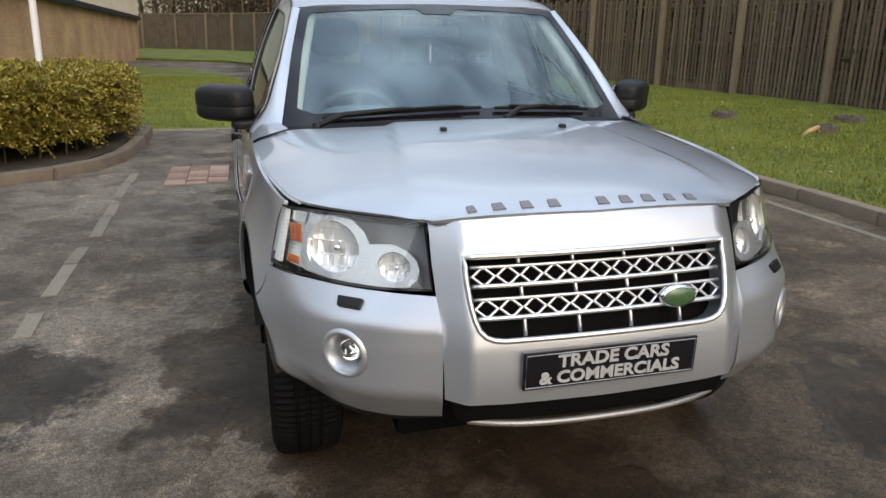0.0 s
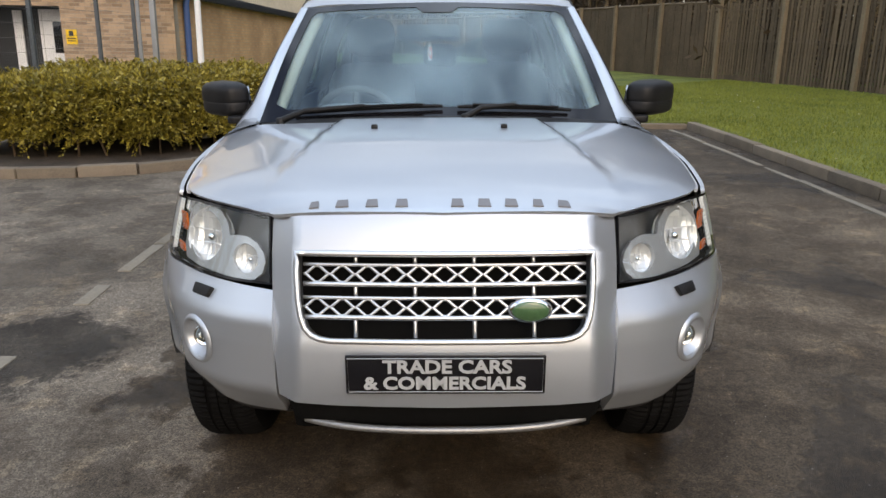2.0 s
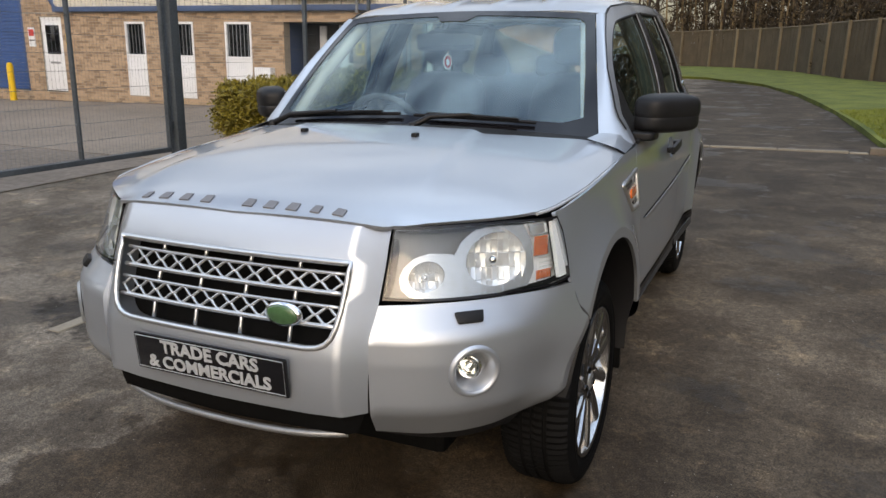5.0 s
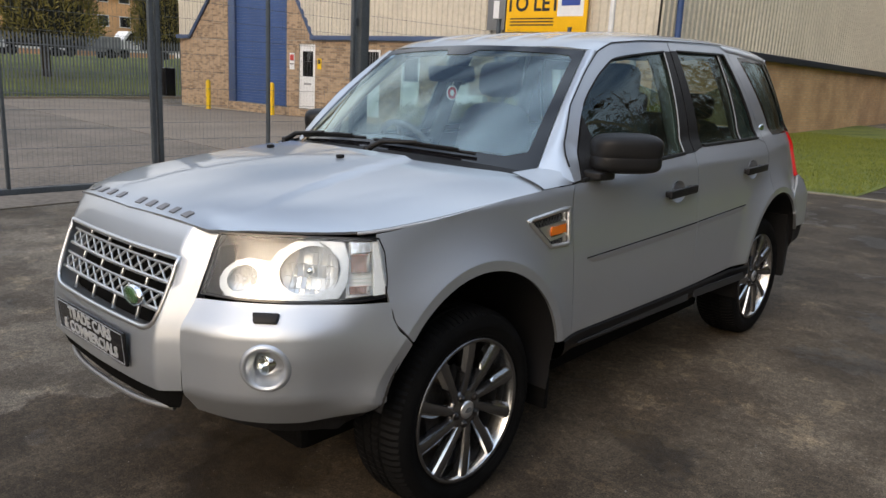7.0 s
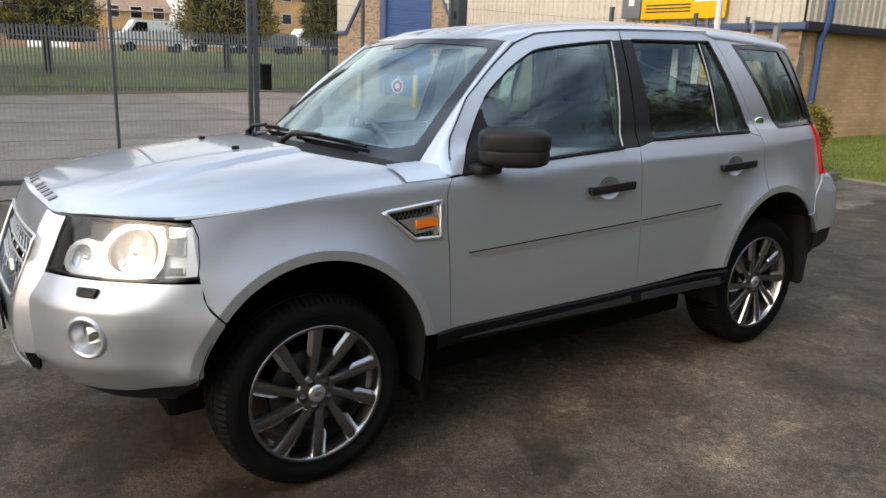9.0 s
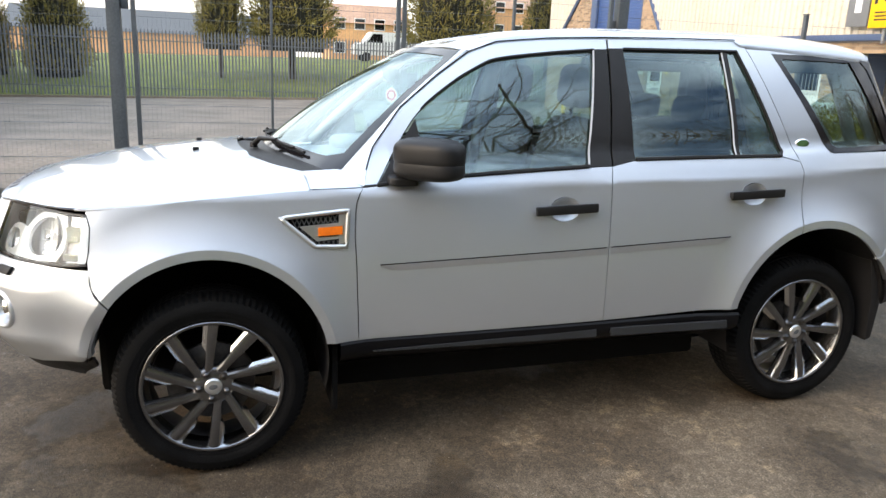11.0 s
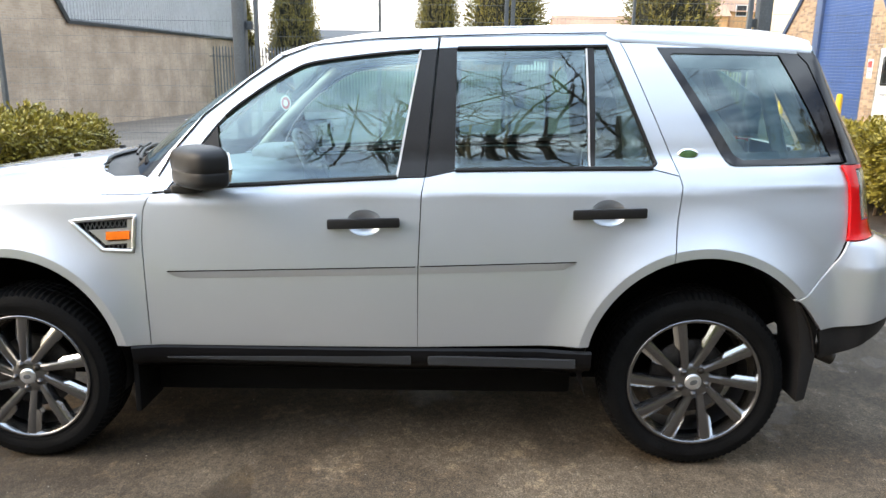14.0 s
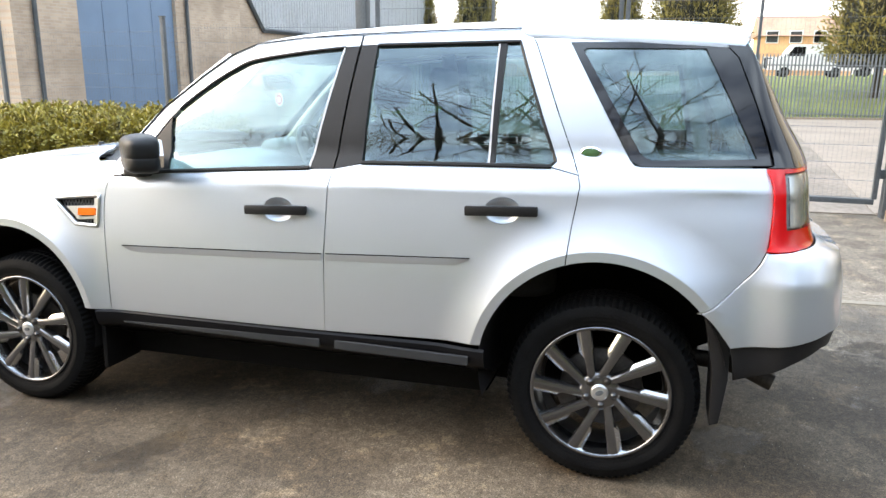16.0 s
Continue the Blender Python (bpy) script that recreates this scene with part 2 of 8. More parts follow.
def smooth_line(points, step):
    """A Catmull-Rom line through the points, sampled about every step."""
    p = [np.array(q, float) for q in points]
    p = [2 * p[0] - p[1]] + p + [2 * p[-1] - p[-2]]
    out = []
    for a, b, c, d in zip(p, p[1:], p[2:], p[3:]):
        n = max(2, int(np.linalg.norm(c - b) / step))
        for t in np.arange(n) / n:
            out.append(0.5 * (2 * b + (c - a) * t + (2 * a - 5 * b + 4 * c - d) * t * t + (3 * b - a - 3 * c + d) * t ** 3))
    out.append(p[-2])
    return [tuple(q) for q in out]


def dense(points, step, closed=True):
    out = []
    pts = list(points)
    for a, b in zip(pts, pts[1:] + pts[:1] if closed else pts[1:]):
        n = max(1, int(math.ceil(math.dist(a, b) / step)))
        out += [tuple(a[k] + (b[k] - a[k]) * i / n for k in range(len(a))) for i in range(n)]
    if not closed:
        out.append(tuple(pts[-1]))
    return out


def inside(px, py, poly):
    poly = np.array(poly)
    x1, y1 = poly[:, 0], poly[:, 1]
    x2, y2 = np.roll(x1, -1), np.roll(y1, -1)
    c = np.zeros(len(px), bool)
    for a, b, e, f in zip(x1, y1, x2, y2):
        if b != f:
            c ^= ((b > py) != (f > py)) & (px < (e - a) * (py - b) / (f - b) + a)
    return c


def inset(poly, d):
    """The outline moved inwards by d."""
    p = np.array(poly)
    area = 0.5 * np.sum(p[:, 0] * np.roll(p[:, 1], -1) - np.roll(p[:, 0], -1) * p[:, 1])
    t = np.roll(p, -1, 0) - np.roll(p, 1, 0)
    t /= np.maximum(np.linalg.norm(t, axis=1), 1e-9)[:, None]
    nrm = np.stack([-t[:, 1], t[:, 0]], 1) * (1 if area > 0 else -1)
    return [tuple(q) for q in p + nrm * d]


from mathutils.geometry import delaunay_2d_cdt


def filled(outer, holes, step, creases=()):
    """Triangles that fill an outline with holes, with a regular net of points inside and edges along the creases."""
    loops = [outer, *holes]
    pts, edges, marks = [], [], []
    for lp in loops:
        o = len(pts)
        pts += lp
        marks.append(range(o, o + len(lp)))
        edges += [(o + i, o + (i + 1) % len(lp)) for i in range(len(lp))]
    for line in creases:
        q = np.array(line)
        ok = inside(q[:, 0], q[:, 1], outer)
        rim = np.array([c for lp in loops for c in lp])
        ok &= np.min(np.linalg.norm(q[:, None] - rim[None], axis=2), axis=1) > 0.003
        for h in holes:
            ok &= ~inside(q[:, 0], q[:, 1], h)
        for i in range(len(q)):
            if ok[i]:
                if i and ok[i - 1]:
                    edges.append((len(pts) - 1, len(pts)))
                pts.append(tuple(q[i]))
    p = np.array(outer)
    gx, gy = np.meshgrid(np.arange(p[:, 0].min(), p[:, 0].max(), step), np.arange(p[:, 1].min(), p[:, 1].max(), step))
    gx, gy = gx.ravel(), gy.ravel()
    ok = inside(gx, gy, outer)
    for h in holes:
        ok &= ~inside(gx, gy, h)
    b = np.array(pts)
    if ok.any():
        q = np.stack([gx[ok], gy[ok]], 1)
        near = np.min(np.linalg.norm(q[:, None] - b[None], axis=2), axis=1) if len(q) * len(b) < 4e6 else np.full(len(q), 9.0)
        pts = pts + [tuple(v) for v in q[near > step * 0.45]]
    co, _, tris, orig, _, _ = delaunay_2d_cdt([Vector(v) for v in pts], edges, [], 1, 1e-6)
    co = np.array([tuple(c) for c in co])
    back = {}
    for i, o in enumerate(orig):
        for k in o:
            back[k] = i
    tris = np.array([t for t in tris if len(t) == 3], int)
    cen = co[tris].mean(axis=1)
    ok = inside(cen[:, 0], cen[:, 1], outer)
    for h in holes:
        ok &= ~inside(cen[:, 0], cen[:, 1], h)
    return co, tris[ok], [[back[k] for k in m] for m in marks]


def panel(name, outline, fn, out, mat, parent, label="", step=0.05, thick=0.012, gap=0.002, holes=(), sides=(1,), lift=0.0, creases=()):
    """A sheet with thickness: a flat outline laid on the surface fn(u, v), with its edges turned in. sides: 1 as given, -1 mirrored in x."""
    d = max(step * 0.5, 0.012)
    outer = dense(inset(outline, gap) if gap else outline, d)
    hs = [dense(inset(h, -gap) if gap else h, d) for h in holes]
    co, tris, loops = filled(outer, hs, step, creases)
    u, v = co[:, 0], co[:, 1]
    P = np.stack(fn(u, v), 1)
    e = 1e-3
    du = (np.stack(fn(u + e, v), 1) - np.stack(fn(u - e, v), 1))
    dv = (np.stack(fn(u, v + e), 1) - np.stack(fn(u, v - e), 1))
    N = np.cross(du, dv)
    N /= np.maximum(np.linalg.norm(N, axis=1), 1e-12)[:, None]
    if np.mean(N @ np.array(out)) < 0:
        N = -N
    P = P + N * lift
    a, b, c = (P[tris[:, k]] for k in range(3))
    flip = np.einsum("ij,ij->i", np.cross(b - a, c - a), N[tris[:, 0]]) < 0
    tris[flip] = tris[flip][:, ::-1]
    verts, norms, faces = list(P), list(N), [tuple(t) for t in tris]
    for lp in loops:
        o = len(verts)
        n = len(lp)
        for i, k in enumerate(lp):
            t = P[lp[(i + 1) % n]] - P[lp[i - 1]]
            s = np.cross(t, N[k])
            s /= max(np.linalg.norm(s), 1e-9)
            verts += [P[k], P[k] - N[k] * thick]
            norms += [s, s]
        cx = P[list(lp)].mean(0)
        sign = np.mean([np.dot(norms[o + 2 * i], P[lp[i]] - cx) for i in range(n)])
        if (sign < 0) == (lp is loops[0]):
            for i in range(o, len(norms)):
                norms[i] = -norms[i]
        for i in range(n):
            j = (i + 1) % n
            q = (o + 2 * i, o + 2 * j, o + 2 * j + 1, o + 2 * i + 1)
            w = np.cross(verts[q[1]] - verts[q[0]], verts[q[2]] - verts[q[0]])
            faces.append(q if np.dot(w, norms[q[0]]) > 0 else q[::-1])
    made = []
    for sgn in sides:
        m = np.array([sgn, 1, 1])
        made.append(obj(name, np.array(verts) * m, [f if sgn > 0 else f[::-1] for f in faces], mat, parent, label, normals=np.array(norms) * m))
    return made[0] if len(made) == 1 else made


def pchip(xs, ys):
    """A smooth line through values that does not overshoot."""
    xs, ys = np.array(xs, float), np.array(ys, float)
    h, d = np.diff(xs), np.diff(ys) / np.diff(xs)
    m = np.zeros(len(xs))
    for i in range(1, len(xs) - 1):
        if d[i - 1] * d[i] > 0:
            w1, w2 = 2 * h[i] + h[i - 1], h[i] + 2 * h[i - 1]
            m[i] = (w1 + w2) / (w1 / d[i - 1] + w2 / d[i])
    m[0], m[-1] = d[0], d[-1]

    def f(x):
        x = np.asarray(x, float)
        xc = np.clip(x, xs[0], xs[-1])
        i = np.clip(np.searchsorted(xs, xc) - 1, 0, len(h) - 1)
        t = (xc - xs[i]) / h[i]
        r = ys[i] * (1 + 2 * t) * (1 - t) ** 2 + m[i] * h[i] * t * (1 - t) ** 2 + ys[i + 1] * t * t * (3 - 2 * t) + m[i + 1] * h[i] * t * t * (t - 1)
        return r + np.where(x < xs[0], (x - xs[0]) * m[0], 0) + np.where(x > xs[-1], (x - xs[-1]) * m[-1], 0)
    return f

# ---- materials of the place ----
def asphalt_material():
    m = bpy.data.materials.new("asphalt")
    m.use_nodes = True
    n, l = m.node_tree.nodes, m.node_tree.links
    b = n["Principled BSDF"]
    tc = n.new("ShaderNodeTexCoord")

    def noise_tex(scale, detail, rough=0.55):
        t = n.new("ShaderNodeTexNoise")
        t.inputs["Scale"].default_value, t.inputs["Detail"].default_value, t.inputs["Roughness"].default_value = scale, detail, rough
        l.new(tc.outputs["Object"], t.inputs["Vector"])
        return t

    def ramp(src, p0, p1, c0, c1):
        r = n.new("ShaderNodeValToRGB")
        r.color_ramp.elements[0].position, r.color_ramp.elements[1].position = p0, p1
        r.color_ramp.elements[0].color, r.color_ramp.elements[1].color = (*c0, 1), (*c1, 1)
        l.new(src, r.inputs["Fac"])
        return r.outputs["Color"]

    def mix(kind, fac, a, b2):
        x = n.new("ShaderNodeMix")
        x.data_type, x.blend_type = "RGBA", kind
        if isinstance(fac, float):
            x.inputs["Factor"].default_value = fac
        else:
            l.new(fac, x.inputs["Factor"])
        l.new(a, x.inputs["A"])
        l.new(b2, x.inputs["B"])
        return x.outputs["Result"]
    grit = noise_tex(140, 3, 0.7)
    stone = n.new("ShaderNodeTexVoronoi")
    stone.inputs["Scale"].default_value = 95
    l.new(tc.outputs["Object"], stone.inputs["Vector"])
    sep = n.new("ShaderNodeSeparateXYZ")
    l.new(tc.outputs["Object"], sep.inputs[0])
    wob = noise_tex(0.8, 8, 0.66)
    lay = n.new("ShaderNodeMath")
    lay.operation = "MULTIPLY_ADD"
    lay.inputs[1].default_value = 3.4
    l.new(wob.outputs["Fac"], lay.inputs[0])
    l.new(sep.outputs["X"], lay.inputs[2])
    patch, blot, wet = noise_tex(0.55, 5), noise_tex(2.3, 5, 0.65), noise_tex(0.9, 6, 0.62)
    base = ramp(patch.outputs["Fac"], 0.38, 0.62, (0.140, 0.122, 0.103), (0.255, 0.230, 0.203))
    fine = ramp(grit.outputs["Fac"], 0.34, 0.68, (0.36, 0.34, 0.31), (1.62, 1.61, 1.58))
    chip = ramp(stone.outputs["Color"], 0.2, 0.9, (0.7, 0.68, 0.66), (1.25, 1.25, 1.25))
    stain = ramp(blot.outputs["Fac"], 0.44, 0.54, (0.66, 0.63, 0.60), (1.08, 1.08, 1.08))
    c = mix("MULTIPLY", 1.0, base, fine)
    c = mix("MULTIPLY", 0.8, c, chip)
    c = mix("MULTIPLY", 0.9, c, stain)
    older = ramp(lay.outputs[0], 0.52, 0.60, (0.78, 0.752, 0.718), (0.34, 0.295, 0.245))
    c = mix("MULTIPLY", 1.0, c, older)
    scuff = noise_tex(3.6, 7, 0.72)
    c = mix("MULTIPLY", 1.0, c, ramp(scuff.outputs["Fac"], 0.55, 0.63, (1.0, 1.0, 1.0), (1.75, 1.68, 1.55)))
    # paler stretch beside the car, its edge broken up by noise
    away, near = n.new("ShaderNodeMath"), n.new("ShaderNodeVectorMath")
    near.operation = "DISTANCE"
    near.inputs[1].default_value = (2.5, 2.1, 0)
    l.new(tc.outputs["Object"], near.inputs[0])
    away.operation = "MULTIPLY_ADD"
    away.inputs[1].default_value = 3.0
    edge = noise_tex(1.1, 7, 0.68)
    l.new(edge.outputs["Fac"], away.inputs[0])
    l.new(near.outputs["Value"], away.inputs[2])
    sixth = n.new("ShaderNodeMath")
    sixth.operation = "MULTIPLY"
    sixth.inputs[1].default_value = 0.1
    l.new(away.outputs[0], sixth.inputs[0])
    c = mix("MULTIPLY", 1.0, c, ramp(sixth.outputs[0], 0.31, 0.45, (1.75, 1.76, 1.76), (1.0, 0.99, 0.975)))
    # damp broken patch by the channel
    pit, pitd = n.new("ShaderNodeVectorMath"), n.new("ShaderNodeMath")
    pit.operation = "DISTANCE"
    pit.inputs[1].default_value = (-2.1, 0.68, 0)
    l.new(tc.outputs["Object"], pit.inputs[0])
    pitd.operation = "MULTIPLY_ADD"
    pitd.inputs[1].default_value = 1.0
    l.new(scuff.outputs["Fac"], pitd.inputs[0])
    l.new(pit.outputs["Value"], pitd.inputs[2])
    c = mix("MULTIPLY", 1.0, c, ramp(pitd.outputs[0], 0.92, 1.06, (0.30, 0.295, 0.29), (1.0, 1.0, 1.0)))
    clump = noise_tex(26, 4, 0.75)
    c = mix("MULTIPLY", 1.0, c, ramp(clump.outputs["Fac"], 0.42, 0.60, (0.78, 0.77, 0.76), (1.20, 1.19, 1.17)))
    specks = n.new("ShaderNodeTexVoronoi")
    specks.inputs["Scale"].default_value = 22
    l.new(tc.outputs["Object"], specks.inputs["Vector"])
    c = mix("ADD", ramp(specks.outputs["Distance"], 0.05, 0.13, (0.5, 0.5, 0.5), (0, 0, 0)), c, ramp(grit.outputs["Fac"], 0.45, 0.75, (0, 0, 0), (0.16, 0.155, 0.145)))
    damp = ramp(wet.outputs["Fac"], 0.555, 0.575, (0, 0, 0), (1, 1, 1))
    dark = n.new("ShaderNodeRGB")
    dark.outputs[0].default_value = (0.60, 0.58, 0.56, 1)
    c2 = mix("MULTIPLY", 1.0, c, dark.outputs[0])
    c = mix("MIX", damp, c, c2)
    l.new(c, b.inputs["Base Color"])
    rr = ramp(wet.outputs["Fac"], 0.555, 0.58, (0.80, 0.80, 0.80), (0.50, 0.50, 0.50))
    l.new(rr, b.inputs["Roughness"])
    b.inputs["Specular IOR Level"].default_value = 0.32
    bp = n.new("ShaderNodeBump")
    bp.inputs["Strength"].default_value, bp.inputs["Distance"].default_value = 0.55, 0.008
    l.new(grit.outputs["Fac"], bp.inputs["Height"])
    l.new(bp.outputs["Normal"], b.inputs["Normal"])
    return m


ASPHALT = asphalt_material()
YARDPALE = material("pale_yard", (0.20, 0.160, 0.125), rough=0.85, var=0.2, scale=0.5, fine=9.0, bump=0.15)
YARD = material("yard_concrete", (0.155, 0.124, 0.098), rough=0.85, var=0.35, scale=0.7, fine=12.0, bump=0.2)
SCRUB = material("scrub_twig", (0.035, 0.024, 0.014), rough=0.95, var=0.5, island=0.5, tint=(0.085, 0.055, 0.028))
POLEWOOD = material("slender_trunk", (0.11, 0.080, 0.045), rough=0.9, var=0.5, island=0.6, tint=(0.22, 0.15, 0.075))
TURF = material("turf", (0.085, 0.125, 0.012), rough=0.9, var=0.45, scale=1.2, fine=45.0, bump=0.6, tint=(0.16, 0.18, 0.025))
BLADE = material("grass_blade", (0.11, 0.165, 0.015), rough=0.7, var=0.5, scale=0.9, fine=9.0, tint=(0.23, 0.25, 0.035), island=0.5)
SOIL = material("soil", (0.045, 0.032, 0.022), rough=0.95, var=0.5, scale=4.0, fine=70.0, bump=0.8)
KERB = material("kerb_stone", (0.165, 0.13, 0.095), rough=0.85, var=0.35, scale=5.0, fine=60.0, bump=0.3, rand=0.35)
PALESTONE = material("pale_stone", (0.20, 0.172, 0.132), rough=0.85, var=0.35, scale=6.0, fine=60.0, bump=0.3, rand=0.3)
LEAF = material("hedge_leaf", (0.078, 0.070, 0.011), rough=0.55, var=0.6, scale=1.1, fine=14.0, tint=(0.31, 0.25, 0.036), island=0.6)
TWIG = material("twig", (0.10, 0.065, 0.04), rough=0.9, var=0.4)
BARK = material("bark", (0.075, 0.058, 0.045), rough=0.95, var=0.45, scale=3.0, fine=30.0, bump=0.6)
CONIFER = material("conifer_leaf", (0.075, 0.085, 0.018), rough=0.7, var=0.6, scale=0.7, fine=6.0, tint=(0.26, 0.21, 0.05), island=0.6)
WOOD = material("fence_board", (0.112, 0.080, 0.049), rough=0.85, var=0.45, scale=1.5, fine=22.0, bump=0.3, rand=0.5)
POSTWOOD = material("fence_post", (0.19, 0.145, 0.092), rough=0.85, var=0.35, scale=2.0, fine=25.0, bump=0.3, rand=0.4)
BRICK = material("brick", (0.27, 0.185, 0.125), rough=0.85, var=0.3, scale=3.0, fine=40.0, bump=0.25, island=0.7, tint=(0.46, 0.32, 0.21))
MORTAR = material("mortar", (0.36, 0.31, 0.25), rough=0.9, var=0.2, scale=2.0, fine=60.0)
CLAD = material("cream_cladding", (0.58, 0.53, 0.44), rough=0.5, var=0.10, scale=0.6, fine=12.0)
CLADGREY = material("grey_cladding", (0.42, 0.44, 0.46), rough=0.5, var=0.10, scale=0.6, fine=12.0)
BLUE = material("blue_paint", (0.035, 0.085, 0.23), rough=0.45, var=0.15, scale=1.0)
BLUETRIM = material("blue_trim", (0.050, 0.085, 0.17), rough=0.5, var=0.15, scale=1.0)
GREYDOOR = material("grey_blue_door", (0.13, 0.20, 0.29), rough=0.55, var=0.12, scale=1.0)
WIRE = material("mesh_wire", (0.15, 0.165, 0.18), rough=0.5, metal=0.3, var=0.2, scale=3.0)
STEEL = material("painted_steel", (0.060, 0.072, 0.082), rough=0.5, var=0.25, scale=3.0, fine=40.0)
GALV = material("galvanised", (0.28, 0.29, 0.30), rough=0.5, metal=0.4, var=0.2, scale=3.0)
YELLOW = material("yellow_paint", (0.80, 0.50, 0.02), rough=0.5, var=0.15)
ORANGE = material("orange_sign", (0.90, 0.48, 0.01), rough=0.5, var=0.05)
SIGNGREY = material("grey_sign", (0.16, 0.17, 0.18), rough=0.5, var=0.08)
SIGNBLUE = material("sign_blue", (0.02, 0.06, 0.30), rough=0.5, var=0.08)
INK = material("sign_black", (0.012, 0.012, 0.014), rough=0.5, var=0.1)
SIGNRED = material("sign_red", (0.55, 0.05, 0.04), rough=0.5, var=0.1)
# far brick brightened and warmed: sunlight on the walls put into the colour
HOUSE = material("house_brick", (0.64, 0.35, 0.18), rough=0.85, var=0.2, scale=0.4, fine=6.0)
ROOFTILE = material("roof_tile", (0.36, 0.22, 0.15), rough=0.85, var=0.25, scale=0.4, fine=6.0)
# near-black stands for unlit rooms and the porch's shade
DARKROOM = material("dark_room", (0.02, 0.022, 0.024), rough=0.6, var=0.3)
WINDOW = glass("window_glass", (0.55, 0.60, 0.62))


def brick_face(name, color, dark, mortar):
    """Brickwork seen from far off: courses by a brick texture at true size."""
    m = bpy.data.materials.new(name)
    m.use_nodes = True
    n, l = m.node_tree.nodes, m.node_tree.links
    b = n["Principled BSDF"]
    b.inputs["Roughness"].default_value = 0.85
    tc, mp, bt = n.new("ShaderNodeTexCoord"), n.new("ShaderNodeMapping"), n.new("ShaderNodeTexBrick")
    mp.inputs["Rotation"].default_value = (radians(90), 0, 0)
    bt.inputs["Scale"].default_value = 1.0
    bt.inputs["Brick Width"].default_value, bt.inputs["Row Height"].default_value, bt.inputs["Mortar Size"].default_value = 0.225, 0.075, 0.008
    bt.inputs["Color1"].default_value, bt.inputs["Color2"].default_value, bt.inputs["Mortar"].default_value = (*color, 1), (*dark, 1), (*mortar, 1)
    l.new(tc.outputs["Object"], mp.inputs["Vector"])
    l.new(mp.outputs["Vector"], bt.inputs["Vector"])
    nz = n.new("ShaderNodeTexNoise")
    nz.inputs["Scale"].default_value, nz.inputs["Detail"].default_value = 0.8, 5.0
    l.new(tc.outputs["Object"], nz.inputs["Vector"])
    rp = n.new("ShaderNodeValToRGB")
    rp.color_ramp.elements[0].position, rp.color_ramp.elements[1].position = 0.35, 0.65
    rp.color_ramp.elements[0].color, rp.color_ramp.elements[1].color = (0.78, 0.76, 0.74, 1), (1.12, 1.12, 1.12, 1)
    l.new(nz.outputs["Fac"], rp.inputs["Fac"])
    mx = n.new("ShaderNodeMix")
    mx.data_type, mx.blend_type = "RGBA", "MULTIPLY"
    mx.inputs["Factor"].default_value = 1.0
    l.new(bt.outputs["Color"], mx.inputs["A"])
    l.new(rp.outputs["Color"], mx.inputs["B"])
    l.new(mx.outputs["Result"], b.inputs["Base Color"])
    return m


# side wall brick made paler and more orange to carry warm sunlight
BRICKSIDE = brick_face("sunlit_brick", (0.62, 0.38, 0.20), (0.54, 0.31, 0.155), (0.46, 0.34, 0.22))
BRICKB = brick_face("buff_brick", (0.48, 0.37, 0.28), (0.40, 0.30, 0.225), (0.44, 0.37, 0.30))

# ---- the ground ----
def lean_at(x, y, z=0.0, turn=0.0):
    return Matrix.Translation((x, y, z)) @ LEAN @ pose(0, 0, 0, 0, 0, turn)


def sheet(name, outline, z, mat, label, category, step=1.0, wave=0.0, thick=0.12, parent=None):
    """A level sheet with a slightly uneven top."""
    def fn(u, v):
        h = np.array([noise.noise((a * 0.35, b * 0.35, 3.1)) for a, b in zip(u, v)]) if wave else 0
        return u, v, z + wave * h + 0 * u
    ob = panel(name, outline, fn, (0, 0, 1), mat, parent, label, step=step, thick=thick, gap=0)
    return tagged(ob, label, category, kind="structure")


R = 700.0
gv = [(-R, -R, 0), (R, -R, 0), (R, R, 0), (-R, R, 0)]
ground = tagged(obj("ground", gv, [(0, 1, 2, 3)], ASPHALT), "worn grey asphalt with dark damp stains and gravelly wear", "ground", kind="structure")
yard = sheet("yard", [(-6.15, -14), (-6.15, 13.2), (-33.6, 13.2), (-33.6, -14)], 0.012, YARD, "worn brown-grey concrete yard behind the gate", "yard", step=4.0, thick=0.02)
FENCE_LINE = [(11.3, -14.0), (11.1, -4.0), (11.0, 4.0), (10.85, 9.0), (10.7, 11.5), (10.3, 14.8), (9.6, 17.2), (8.7, 20.3), (7.6, 22.7), (6.55, 25.4), (5.4, 28.9), (3.7, 34.2), (1.3, 44.0), (-4.0, 52.0), (-14.0, 57.0), (-30, 60)]
right_lawn = [(4.17, -30), (4.10, 3.0), (3.98, 9.32), (2.85, 9.5), (2.75, 12.0), (2.55, 16.0), (1.9, 22.0), (0.9, 27.5), (-1.5, 33.0), (-6.0, 36.5), (-14, 39), (-30, 42), (-30, 90), (60, 90), (60, -30)]
lawn_r = sheet("lawn", right_lawn, 0.095, TURF, "mossy mown lawn behind the kerb", "lawn", step=1.5, wave=0.03, thick=0.2)
left_lawn = [(-2.35, 9.50), (-0.35, 9.50), (-0.30, 12.0), (-0.45, 17.0), (-1.1, 22.0), (-2.6, 27.0), (-5.7, 31.0), (-5.7, 9.45)]
lawn_l = sheet("lawn", left_lawn, 0.03, TURF, "bright green lawn beside the brick wall", "lawn", step=0.8, wave=0.05, thick=0.2)


def rise(x):
    """Height of the grass bank and the field beyond the railings."""
    return np.interp(-np.asarray(x, float), [34, 37, 48, 120], [0.05, 0.5, 2.0, 3.2])


def on_field(u, v):
    return u, v, rise(u) + 0 * v


